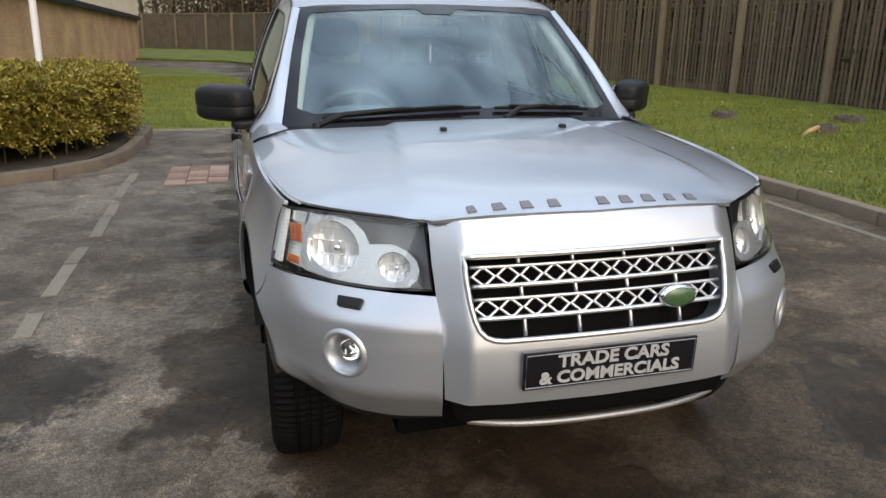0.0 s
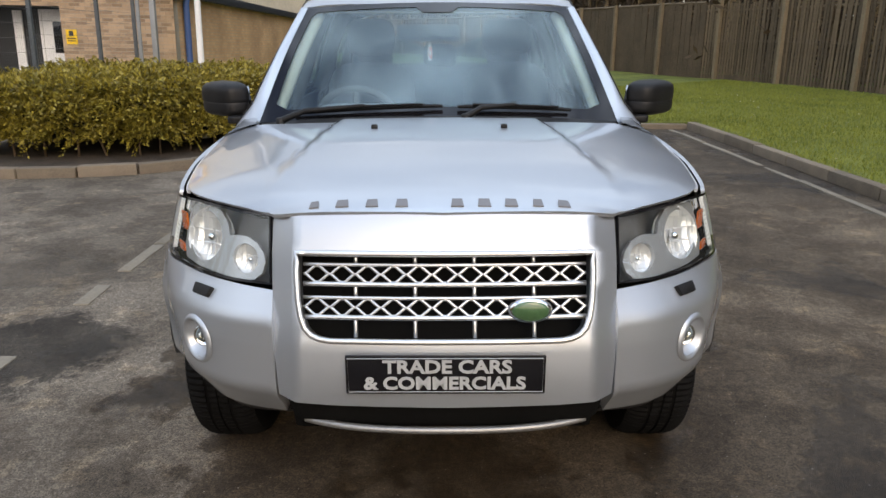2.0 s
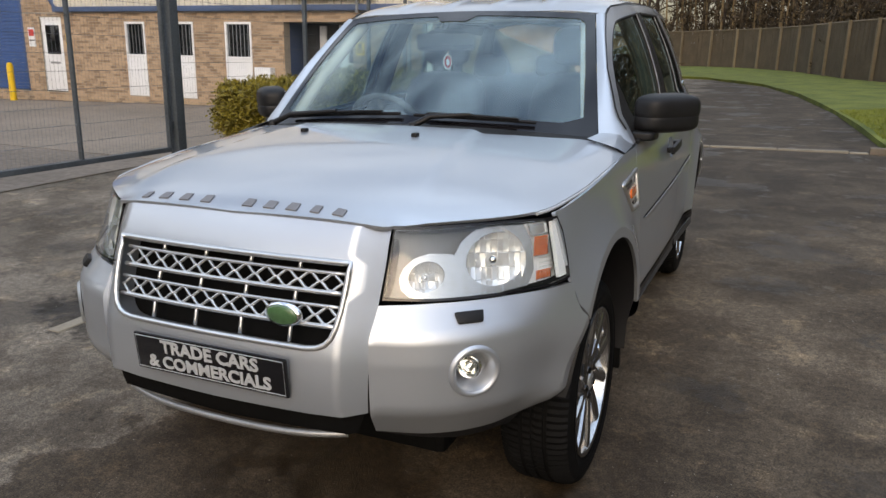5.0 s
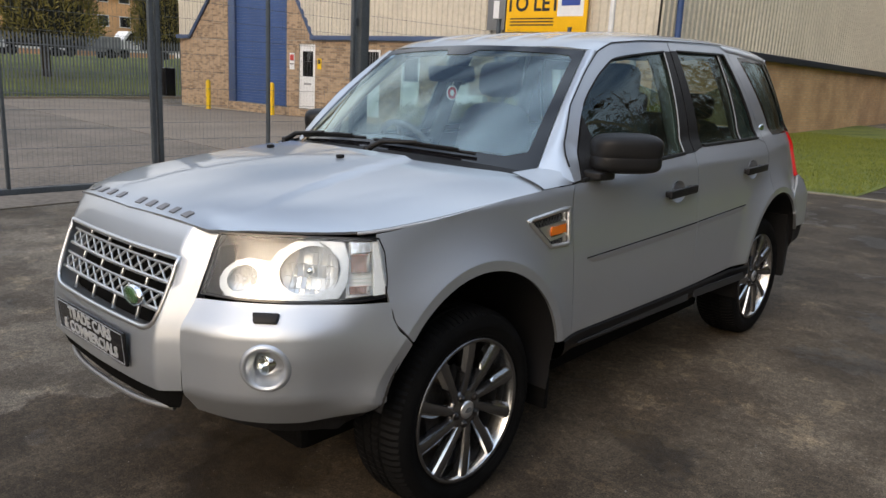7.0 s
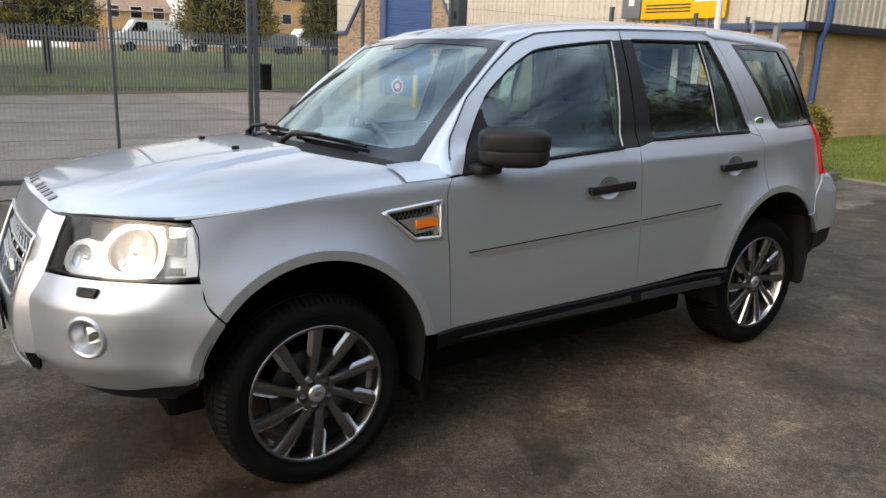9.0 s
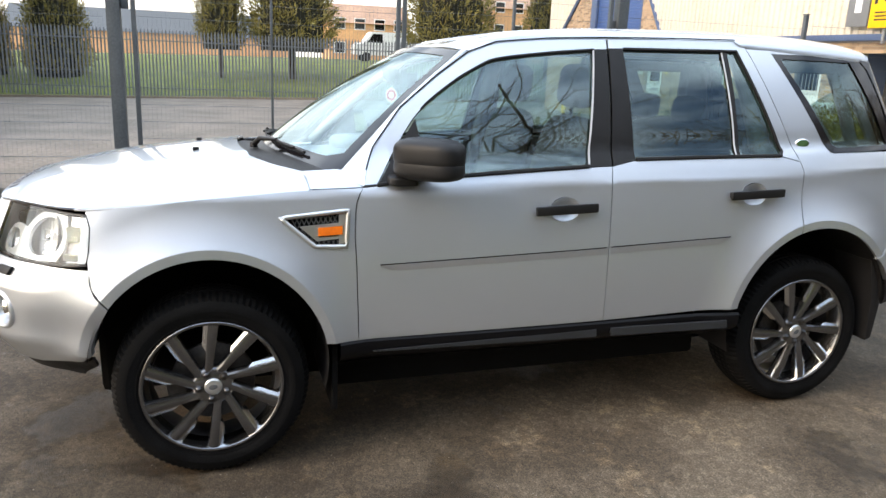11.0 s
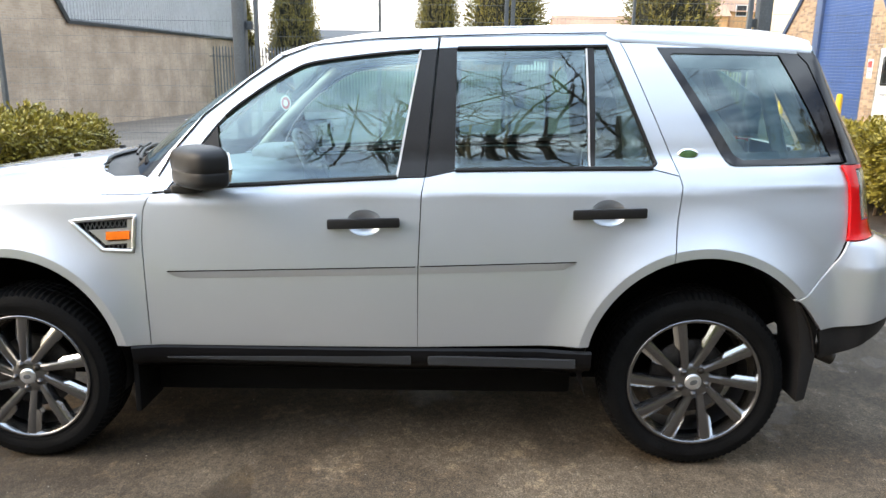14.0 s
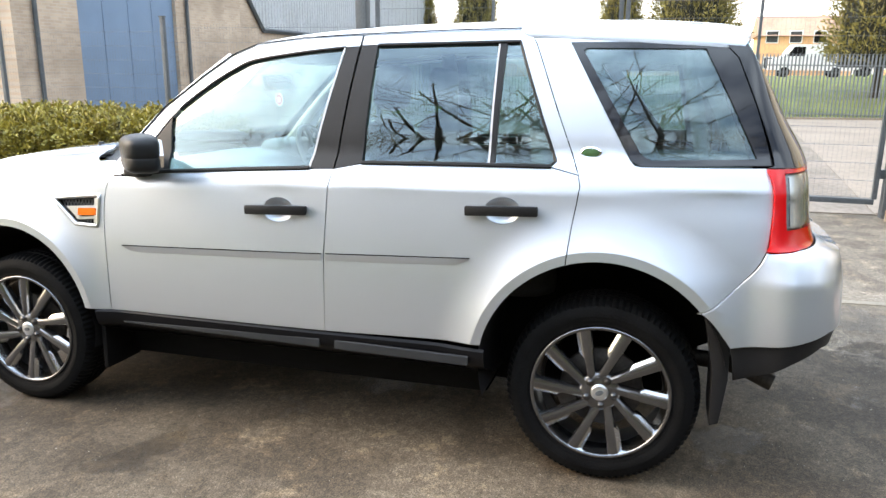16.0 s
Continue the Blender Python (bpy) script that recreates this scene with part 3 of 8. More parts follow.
field = tagged(panel("field", [(-34.0, -60), (-34.0, 90), (-120, 90), (-120, -60)], on_field, (0, 0, 1), TURF, None, step=3.0, thick=0.1, gap=0), "grass bank and playing field beyond the railings", "field", kind="structure")
pale = sheet("yard_apron", [(-34.0, 7.85), (-15.48, 6.15), (-6.2, 5.25), (-6.2, 13.15), (-33.55, 13.15)], 0.018, YARDPALE, "paler worn concrete before the roller door", "yard", step=4.0, thick=0.02)
bed = [(-5.85, 5.42), (-4.7, 5.32), (-3.5, 5.55), (-2.75, 6.15), (-2.45, 6.95), (-2.40, 8.6), (-2.45, 9.4), (-6.05, 9.4), (-6.05, 5.5)]
bed_r = sheet("planting_bed", bed, 0.10, SOIL, "bare dark soil bed under the hedge", "bed", step=0.3, wave=0.06, thick=0.2)
bed2 = [(-5.9, -1.45), (-3.6, -1.55), (-2.75, -2.2), (-2.45, -3.2), (-2.45, -16), (-6.05, -16), (-6.05, -1.5)]
bed_f = sheet("planting_bed", bed2, 0.10, SOIL, "bare dark soil bed under the hedge", "bed", step=0.5, wave=0.06, thick=0.2)


def kerb_run(name, line, label, width=0.14, height=0.12, length=0.92, mat=KERB):
    """A run of kerb stones laid end to end along a line."""
    root = thing(name, label, "kerb", kind="structure")
    pts = dense(smooth_line(line, 0.1), 0.02, False)
    acc, cut = 0.0, [pts[0]]
    for a, b in zip(pts, pts[1:]):
        acc += math.dist(a, b)
        if acc >= length:
            cut.append(b)
            acc = 0.0
    cut.append(pts[-1])
    for a, b in zip(cut, cut[1:]):
        ln = math.dist(a, b)
        if ln < 0.1:
            continue
        bm = bmesh.new()
        add_box(bm, (0.004, -width / 2, -0.1), (ln - 0.004, width / 2, height + random.uniform(-0.006, 0.004)), 0.018)
        ob = part("kerb_stone", bm, mat, root, smooth=True)
        ob.matrix_basis = pose(a[0], a[1], 0, 0, random.uniform(-0.5, 0.5), math.degrees(math.atan2(b[1] - a[1], b[0] - a[0])))
    return root


kerb_run("kerb", [(4.24, -9.0), (4.17, -2), (4.10, 3.0), (4.02, 7.0), (3.95, 9.25)], "worn concrete kerb along the lawn")
kerb_run("kerb", [(3.90, 9.30), (3.3, 9.36), (2.6, 9.40)], "short worn kerb at the end of the lawn", height=0.09)
kerb_run("kerb", [(-5.85, 5.34), (-4.72, 5.24), (-3.45, 5.48), (-2.68, 6.1), (-2.37, 6.95), (-2.32, 8.6), (-2.36, 9.4)], "low stone kerb curving round the hedge bed", length=0.6)
kerb_run("kerb", [(-5.9, -1.38), (-3.6, -1.46), (-2.68, -2.15), (-2.36, -3.2), (-2.36, -9)], "low stone kerb curving round the hedge bed", length=0.6)
kerb_run("edging", [(-2.30, 9.47), (-0.3, 9.45), (1.5, 9.43), (2.6, 9.42)], "flush pale edging stones across the path", width=0.10, height=0.025, mat=PALESTONE)
kerb_run("edging", [(3.88, -9.0), (3.80, -2), (3.74, 3.0), (3.67, 7.0), (3.60, 9.2)], "flush pale channel stones beside the kerb", width=0.08, height=0.012, mat=PALESTONE)
channel = thing("channel", "broken line of flush pale stones set in asphalt", "edging", kind="structure")
random.seed(4)
yy = 0.2
while yy < 5.7:
    ln = random.uniform(0.35, 0.75)
    bm = bmesh.new()
    add_box(bm, (-0.046, 0, -0.05), (0.046, ln - 0.03, 0.008), 0.010)
    ob = part("channel_stone", bm, PALESTONE, channel, smooth=True)
    ob.matrix_basis = pose(-2.10 + random.uniform(-0.03, 0.03), yy, 0, 0, 0, random.uniform(-3, 3))
    yy += ln + (0.0 if random.random() < 0.7 else 0.25)
    if 0.30 < yy < 1.3:
        yy = 1.32
patchroot = thing("brick_patch", "square patch of worn red bricks set in the asphalt", "paving", kind="structure")
pbrick = bmesh.new()
add_box(pbrick, (-0.1, -0.048, -0.04), (0.1, 0.048, 0.012), 0.006)
pb = part("brick", pbrick, material("red_brick", (0.26, 0.13, 0.09), rough=0.85, var=0.4, rand=0.5, tint=(0.36, 0.24, 0.18)), patchroot, smooth=True)
pb.matrix_basis = pose(-1.66, 5.22, 0)
for i in range(3):
    for j in range(10):
        if i or j:
            q = pb.copy()
            scene.collection.objects.link(q)
            q.matrix_basis = pose(-1.66 + 0.21 * i, 5.22 + 0.104 * j, random.uniform(-0.004, 0.003), 0, 0, random.uniform(-1.5, 1.5))


# ---- gate and mesh fence ----
def post(name, x, y, h, w, label, category="post", mat=STEEL, d=None, cap=True):
    d = d or w
    root = thing(name, label, category, at=lean_at(x, y), group="fence posts" if name != "gate_post" else "gate posts")
    box_part("shaft", (-w / 2, -d / 2, -0.3), (w / 2, d / 2, h), mat, root, bevel=0.008)
    if cap:
        box_part("cap", (-w / 2 - 0.006, -d / 2 - 0.006, h + 0.001), (w / 2 + 0.006, d / 2 + 0.006, h + 0.018), mat, root, bevel=0.004)
    return root


for y in (5.33, -1.13):
    gp = post("gate_post", -6.0, y, 2.95, 0.15, "stout grey steel gate post standing at the kerb")
    for z in (0.45, 2.15):
        box_part("hinge", (-0.05, (-0.16 if y > 0 else 0.08), z), (0.02, (-0.08 if y > 0 else 0.16), z + 0.10), STEEL, gp)


def mesh_wires(length, z0, z1, pitch_v=0.05, pitch_h=0.20):
    """Welded mesh: fine uprights and doubled level wires."""
    verts, faces = [], []

    def bar(lo, hi):
        o = len(verts)
        verts.extend([(x, y, z) for x in (lo[0], hi[0]) for y in (lo[1], hi[1]) for z in (lo[2], hi[2])])
        faces.extend([tuple(o + k for k in q) for q in ((0, 1, 3, 2), (4, 6, 7, 5), (0, 4, 5, 1), (2, 3, 7, 6), (0, 2, 6, 4), (1, 5, 7, 3))])
    z = z0
    while z <= z1:
        for dx in (-0.006, 0.006):
            bar((dx - 0.0018, 0, z - 0.0018), (dx + 0.0018, length, z + 0.0018))
        z += pitch_h
    y = pitch_v
    while y < length:
        bar((-0.0007, y - 0.0007, z0), (0.0007, y + 0.0007, z1))
        y += pitch_v
    return verts, faces


def leaf(y0, y1, mids, lock):
    root = thing("gate_leaf", "closed grey steel gate leaf filled with welded mesh", "gate", group="gate leaves", at=lean_at(-6.0, y0))
    n = y1 - y0
    box_part("bottom_rail", (-0.03, 0, 0.20), (0.03, n, 0.26), STEEL, root)
    box_part("top_rail", (-0.03, 0, 2.76), (0.03, n, 2.82), STEEL, root)
    for k, y in enumerate((0.0, n, *mids)):
        w = 0.05 if k < 2 else 0.03
        box_part("stile", (-0.03, y - w / 2, 0.262), (0.03, y + w / 2, 2.758), STEEL, root)
    v, f = mesh_wires(n, 0.27, 2.75)
    tagged(obj("mesh", v, f, WIRE, root, "dark welded wire mesh"), kind="stuff")
    if lock:
        bm = bmesh.new()
        add_box(bm, (-0.05, lock, 1.18), (0.05, lock + 0.12, 1.50), 0.008)
        part("lock_box", bm, GLOSSBLACK, root, "black lock box")
    return root


leaf(2.28, 5.17, [1.48], 0.06)
leaf(-0.92, 2.20, [1.55], None)
FENCE_POSTS = [(-6.0, 8.40), (-6.0, 10.55), (-6.0, 12.1)]
for x, y in FENCE_POSTS:
    post("fence_post", x, y, 2.45, 0.06, "thin grey steel fence post behind the hedge")
for y0, y1 in ((5.42, 8.36), (8.44, 10.5), (10.6, 12.06), (-4.2, -1.25), (-7.2, -4.28), (-10.4, -7.28)):
    root = thing("mesh_panel", "dark welded mesh fence panel", "fence", group="mesh fence panels", at=lean_at(-6.0, y0))
    v, f = mesh_wires(y1 - y0, 0.1, 2.35)
    tagged(obj("mesh", v, f, WIRE, root), kind="stuff")
for y in (-4.24, -7.24):
    post("fence_post", -6.0, y, 2.45, 0.06, "thin grey steel fence post behind the hedge")
frame_gate = thing("wicket_frame", "narrow grey steel gate frame beside the building", "gate", at=lean_at(-6.0, 12.3))
for lo, hi in (((-0.03, 0, 0), (0.03, 0.05, 2.42)), ((-0.05, 0.75, 0), (0.05, 0.86, 2.40)), ((-0.03, 0.051, 2.36), (0.03, 0.749, 2.41))):
    box_part("frame_bar", lo, hi, GALV, frame_gate)

# ---- street lamp in the bed ----
lamp_post = thing("street_lamp", "slim pale lamp post with a thicker grey foot in the hedge", "lamp post", at=lean_at(-3.32, 7.6))
tube_part("foot", [(0, 0, -0.2), (0, 0, 1.05), (0, 0, 1.12)], [0.068, 0.068, 0.045], GALV, lamp_post, "grey steel foot", sides=20)
tube_part("shaft", [(0, 0, 1.11), (0, 0, 5.2)], [0.042, 0.032], WHITE, lamp_post, "pale painted shaft", sides=16)


# ---- buildings ----
def brick_wall(name, length, z0, z1, parent, holes=(), limits=None):
    """Courses of brick on a mortar face in the plane y = 0, looking towards -y."""
    bl, bh, j = 0.215, 0.065, 0.010
    verts, faces = [], []
    row, z = 0, z0
    while z + bh <= z1 + 0.02:
        x = -(bl + j) / 2 if row % 2 else 0.0
        top = min(z + bh, z1)
        while x < length:
            a, b = max(x, 0.0), min(x + bl, length)
            x += bl + j
            if limits:
                a, b = max(a, limits(z)[0]), min(b, limits(z)[1])
                if b - a < 0.02:
                    continue
            pieces = [(a, b)]
            for hx0, hx1, hz0, hz1 in holes:
                if top > hz0 and z < hz1:
                    nxt = []
                    for p, q in pieces:
                        if q <= hx0 or p >= hx1:
                            nxt.append((p, q))
                        else:
                            if p < hx0:
                                nxt.append((p, hx0))
                            if q > hx1:
                                nxt.append((hx1, q))
                    pieces = nxt
            for p, q in pieces:
                if q - p < 0.02:
                    continue
                o = len(verts)
                d = -0.008
                verts += [(p, d, z), (q, d, z), (q, d, top), (p, d, top), (p, 0.004, z), (q, 0.004, z), (q, 0.004, top), (p, 0.004, top)]
                faces += [(o, o + 1, o + 2, o + 3), (o + 4, o + 5, o + 1, o), (o + 3, o + 2, o + 6, o + 7), (o + 4, o, o + 3, o + 7), (o + 1, o + 5, o + 6, o + 2)]
        z += bh + j
        row += 1
    return tagged(obj(name, verts, faces, BRICK, parent, "buff-brown brick courses"), kind="stuff")


def wall_solid(name, length, z0, z1, thick, mat, parent, holes=(), label=""):
    """A wall from x = 0 to length with openings that go through it."""
    xs = sorted({0.0, length, *[h[0] for h in holes], *[h[1] for h in holes]})
    zs = sorted({z0, z1, *[h[2] for h in holes], *[h[3] for h in holes]})
    bm = bmesh.new()
    for a, b in zip(xs, xs[1:]):
        for c, d in zip(zs, zs[1:]):
            if c < z0 or d > z1 or any(h[0] <= a and b <= h[1] and h[2] <= c and d <= h[3] for h in holes):
                continue
            add_box(bm, (a, 0.0, c), (b, thick, d))
    bmesh.ops.remove_doubles(bm, verts=bm.verts, dist=1e-4)
    return part(name, bm, mat, parent, label)


def cladding(name, outline, mat, parent, label, pitch=0.20, depth=0.035):
    """Ribbed sheet cut to an outline in x and z, standing a little before y = 0."""
    def fn(u, v):
        p = (u / pitch) % 1.0
        rib = np.clip(np.minimum((p - 0.1) / 0.12, (0.62 - p) / 0.12), 0, 1)
        return u, -0.03 - depth * rib, v
    co, tris, loops = filled(dense(outline, 0.6), [], 50.0)
    verts, faces = [], []
    xs = sorted({round(k * pitch + o * pitch, 4) for k in range(-2, int(max(p[0] for p in outline) / pitch) + 2) for o in (0.1, 0.22, 0.5, 0.62)})
    poly = outline

    def spans(x):
        c = []
        for (ax, az), (bx, bz) in zip(poly, poly[1:] + poly[:1]):
            if (ax <= x < bx) or (bx <= x < ax):
                c.append(az + (bz - az) * (x - ax) / (bx - ax))
        c.sort()
        return c
    lo, hi = min(p[0] for p in outline), max(p[0] for p in outline)
    xs = [lo + 1e-4] + [x for x in xs if lo < x < hi] + [hi - 1e-4]
    for a, b in zip(xs, xs[1:]):
        sa, sb = spans(a), spans(b)
        if len(sa) != len(sb):
            continue
        ya, yb = fn(np.array([a]), 0)[1][0], fn(np.array([b]), 0)[1][0]
        for k in range(0, len(sa), 2):
            o = len(verts)
            verts += [(a, ya, sa[k]), (b, yb, sb[k]), (b, yb, sb[k + 1]), (a, ya, sa[k + 1])]
            faces.append((o, o + 1, o + 2, o + 3))
    return obj(name, verts, faces, mat, parent, label)


def panel_window(parent, x0, x1, z0, z1, zmid, name="window"):
    """A tall white unit: a barred pane above, a white ribbed panel below."""
    w = part_root(name, parent, "tall white window unit with a panel below")
    f = 0.06
    for lo, hi in (((x0, -0.02, z0), (x0 + f, 0.06, z1)), ((x1 - f, -0.02, z0), (x1, 0.06, z1)), ((x0 + f, -0.02, z1 - f), (x1 - f, 0.06, z1)), ((x0 + f, -0.02, zmid - f / 2), (x1 - f, 0.06, zmid + f / 2))):
        box_part("frame", lo, hi, WHITE, w)
    box_part("pane", (x0 + f, 0.03, zmid + f / 2), (x1 - f, 0.036, z1 - f), WINDOW, w, bevel=0)
    # near-black panel behind the pane, shade of the unlit room
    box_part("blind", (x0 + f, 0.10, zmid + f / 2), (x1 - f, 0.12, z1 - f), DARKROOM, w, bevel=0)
    k = x0 + f + 0.07
    while k < x1 - f - 0.02:
        box_part("bar", (k - 0.008, -0.005, zmid + f / 2), (k + 0.008, 0.011, z1 - f), GALV, w, bevel=0)
        k += 0.12
    box_part("lower_panel", (x0 + f, 0.0, z0), (x1 - f, 0.03, zmid - f / 2), WHITE, w)
    return w


def part_root(name, parent, label=""):
    ob = new(name)
    ob.parent = parent
    if label:
        ob["label"] = label
    return ob


# the unit with the letting board: its front looks towards -y; x is measured from its right-hand corner to the left
AX, AY = -5.75, 13.6
unit_a = thing("industrial_unit", "brown brick industrial unit with cream ribbed cladding and blue trim", "building", at=lean_at(AX, AY) @ pose(0, 0, 0, 0, 0, 0))
LA = 21.2


def ax(x):
    """Along the front, from its left end."""
    return x - (AX - LA)


front = part_root("front_wall", unit_a, "brick front wall")
front.matrix_basis = pose(-LA, 0, 0)
WINS = [(ax(-15.48), ax(-14.75)), (ax(-13.80), ax(-13.05)), (ax(-12.0), ax(-11.15))]
DOOR1 = (ax(-8.95), ax(-8.20))
PORCH = (ax(-10.15), ax(-8.15))
DOOR2 = (ax(-18.85), ax(-17.95))
ROLLER = (ax(-23.3), ax(-19.55))
BAND = 2.17
holes = [(*w, 0.02, 2.02) for w in WINS] + [(*PORCH, 0.0, 2.02), (*DOOR2, 0.0, 2.15), (*ROLLER, 0.0, 4.6)]
wall_solid("wall_core", LA, -0.6, 2.30, 0.25, MORTAR, front, [h for h in holes if h[3] < 2.3] + [(*ROLLER, 0.0, 2.30)], "mortar face")
brick_wall("brickwork", LA, -0.3, 2.28, front, [h if h[3] < 2.3 else (*ROLLER, 0.0, 2.4) for h in holes])
# gabled brick round the roller door, cut diagonally into the cladding
g0, g1 = ROLLER[0] - 1.2, ROLLER[1] + 1.35
T0, T1 = ax(-26.1), ax(-18.05)


def gable(z):
    """How far the brick round the roller door reaches at a height."""
    k = (z - 2.3) / 1.55
    return (T0 + 1.65 * k, T1 - 1.10 * k)


brick_wall("brickwork", LA, 2.28, 4.7, front, [(*ROLLER, 0.0, 4.4)], gable)
gv = []
for side in (0, 1):
    pts = [(gable(2.3)[side], 2.3), (gable(4.7)[side], 4.7)]
    x0 = ROLLER[side]
    core = [(pts[0][0], 2.30), (x0, 2.30), (x0, 4.7), (pts[1][0], 4.7)]
    o = obj("gable_core", [(x, 0.003, z) for x, z in core] + [(x, 0.24, z) for x, z in core], [(0, 1, 2, 3) if side == 0 else (3, 2, 1, 0), (4, 5, 6, 7), (0, 4, 7, 3), (1, 2, 6, 5)], MORTAR, front)
    d = Vector((pts[1][0] - pts[0][0], 0, pts[1][1] - pts[0][1]))
    v, f = tube([(pts[0][0], -0.05, pts[0][1] + 0.06), (pts[1][0], -0.05, pts[1][1])], 0.075, 4)
    obj("diagonal_trim", v, f, BLUETRIM, front, "blue diagonal flashing")
box_part("lintel", (ROLLER[0], 0.02, 4.4), (ROLLER[1], 0.24, 4.7), MORTAR, front)
cladding("cladding", [(gable(2.42)[1] + 0.02, 2.40), (LA, 2.40), (LA, 6.4), (gable(6.4)[1] + 0.02, 6.4)], CLAD, unit_a, "cream ribbed wall cladding").matrix_basis = pose(-LA, 0, 0)
cladding("cladding", [(0, 2.40), (gable(2.42)[0] - 0.02, 2.40), (gable(6.4)[0] - 0.02, 6.4), (0, 6.4)], CLAD, unit_a, "cream ribbed wall cladding").matrix_basis = pose(-LA, 0, 0)
box_part("eaves_band", (T1 - 0.05, -0.14, 2.28), (LA + 0.12, 0.0, 2.42), BLUETRIM, front, "blue metal drip band", bevel=0.01)
box_part("eaves_band", (-0.1, -0.14, 2.28), (T0 + 0.02, 0.0, 2.42), BLUETRIM, front, "blue metal drip band", bevel=0.01)
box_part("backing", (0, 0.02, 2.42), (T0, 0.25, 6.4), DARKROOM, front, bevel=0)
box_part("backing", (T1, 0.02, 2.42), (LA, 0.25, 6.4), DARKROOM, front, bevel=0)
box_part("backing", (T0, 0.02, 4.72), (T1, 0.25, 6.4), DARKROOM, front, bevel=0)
for w in WINS:
    panel_window(front, *w, 0.02, 2.02, 1.12)
# porch with the white door
porch = part_root("porch", front, "recessed porch")
# porch back near black: the recess's shade is in its colour
box_part("porch_back", (PORCH[0], 0.85, 0), (PORCH[1], 0.9, 2.02), DARKROOM, porch, bevel=0)
box_part("porch_side", (PORCH[0] - 0.02, 0.25, 0), (PORCH[0], 0.85, 2.02), BLUETRIM, porch, bevel=0)
box_part("porch_floor", (PORCH[0], 0.0, -0.05), (PORCH[1], 0.85, 0.02), YARD, porch, bevel=0)


def white_door(parent, x0, x1, y, z1, pane):
    d = part_root("door", parent, "white panelled door with a glazed light")
    box_part("door_frame", (x0 - 0.06, y - 0.04, 0.0), (x0, y + 0.04, z1 + 0.06), WHITE, d)
    box_part("door_frame", (x1, y - 0.04, 0.0), (x1 + 0.06, y + 0.04, z1 + 0.06), WHITE, d)
    box_part("door_frame", (x0, y - 0.04, z1), (x1, y + 0.04, z1 + 0.06), WHITE, d)
    box_part("door_leaf", (x0, y - 0.02, 0.03), (x1, y + 0.02, z1), WHITE, d)
    box_part("door_pane", (x0 + pane[0], y - 0.028, pane[2]), (x1 - pane[1], y - 0.020, pane[3]), GLOSSBLACK, d)
    box_part("letter_plate", (x0 + 0.25, y - 0.030, 0.82), (x1 - 0.25, y - 0.020, 0.88), GALV, d)


white_door(porch, DOOR1[0], DOOR1[1], 0.80, 1.92, (0.22, 0.22, 1.05, 1.72))
box_part("porch_window", (PORCH[0] + 0.55, 0.78, 0.35), (PORCH[0] + 0.75, 0.82, 1.95), WHITE, porch)
white_door(front, DOOR2[0], DOOR2[1], 0.06, 2.08, (0.17, 0.17, 1.10, 1.92))
roll = part_root("roller_door", front, "dark blue roller shutter")
zz = 0.02
while zz < 4.4:
    box_part("slat", (ROLLER[0], 0.10, zz), (ROLLER[1], 0.13, zz + 0.098), BLUE, roll, bevel=0.012)
    zz += 0.10
box_part("guide", (ROLLER[0], 0.0, 0), (ROLLER[0] + 0.42, 0.098, 4.4), BLUETRIM, roll)
box_part("guide", (ROLLER[1] - 0.08, 0.0, 0), (ROLLER[1], 0.098, 4.4), BLUETRIM, roll)


def wall_sign(x0, x1, z0, z1, mat, label, bars=()):
    s = part("wall_sign", bmesh_box((x0, -0.03, z0), (x1, -0.012, z1)), mat, front, label)
    for bx0, bx1, bz0, bz1, bmat in bars:
        box_part("sign_mark", (x0 + (x1 - x0) * bx0, -0.034, z0 + (z1 - z0) * bz0), (x0 + (x1 - x0) * bx1, -0.031, z0 + (z1 - z0) * bz1), bmat, s, bevel=0)


def bmesh_box(lo, hi, bevel=0.003):
    bm = bmesh.new()
    add_box(bm, lo, hi, bevel)
    return bm


wall_sign(ax(-8.06), ax(-7.83), 1.25, 1.55, YELLOW, "yellow warning sign", [(0.3, 0.7, 0.55, 0.9, INK), (0.1, 0.9, 0.36, 0.44, INK), (0.1, 0.9, 0.2, 0.26, INK)])
wall_sign(ax(-19.35), ax(-19.08), 1.30, 1.85, WHITE, "white and red notice", [(0.1, 0.9, 0.55, 0.9, SIGNRED), (0.1, 0.9, 0.3, 0.36, INK)])
wall_sign(ax(-17.80), ax(-17.60), 1.35, 1.70, YELLOW, "yellow warning sign", [(0.2, 0.8, 0.5, 0.9, INK)])
box_part("meter_box", (ax(-10.95), -0.22, 0.35), (ax(-10.45), -0.012, 0.90), WHITE, front, "white meter box", bevel=0.01)
for x in (-23.75, -19.55):
    bl = thing("bollard", "yellow steel bollard guarding the roller door", "bollard", group="bollards", at=lean_at(x, AY - 0.62))
    tube_part("tube", [(0, 0, -0.2), (0, 0, 1.0), (0, 0, 1.09), (0, 0, 1.12)], [0.09, 0.09, 0.075, 0.02], YELLOW, bl, sides=20)
# letting board on its posts
board = thing("letting_board", "orange letting board beside a grey number board", "sign", at=lean_at(-9.85, AY - 0.20))
box_part("board_face", (0, -0.02, 2.62), (2.38, 0.02, 4.05), ORANGE, board, "orange board", bevel=0.004)
box_part("number_board", (-0.62, -0.02, 2.66), (-0.04, 0.02, 3.9), SIGNGREY, board, "grey board with a pale bar", bevel=0.004)
box_part("number_bar", (-0.42, -0.026, 2.95), (-0.24, -0.021, 3.38), WHITE, board, bevel=0)

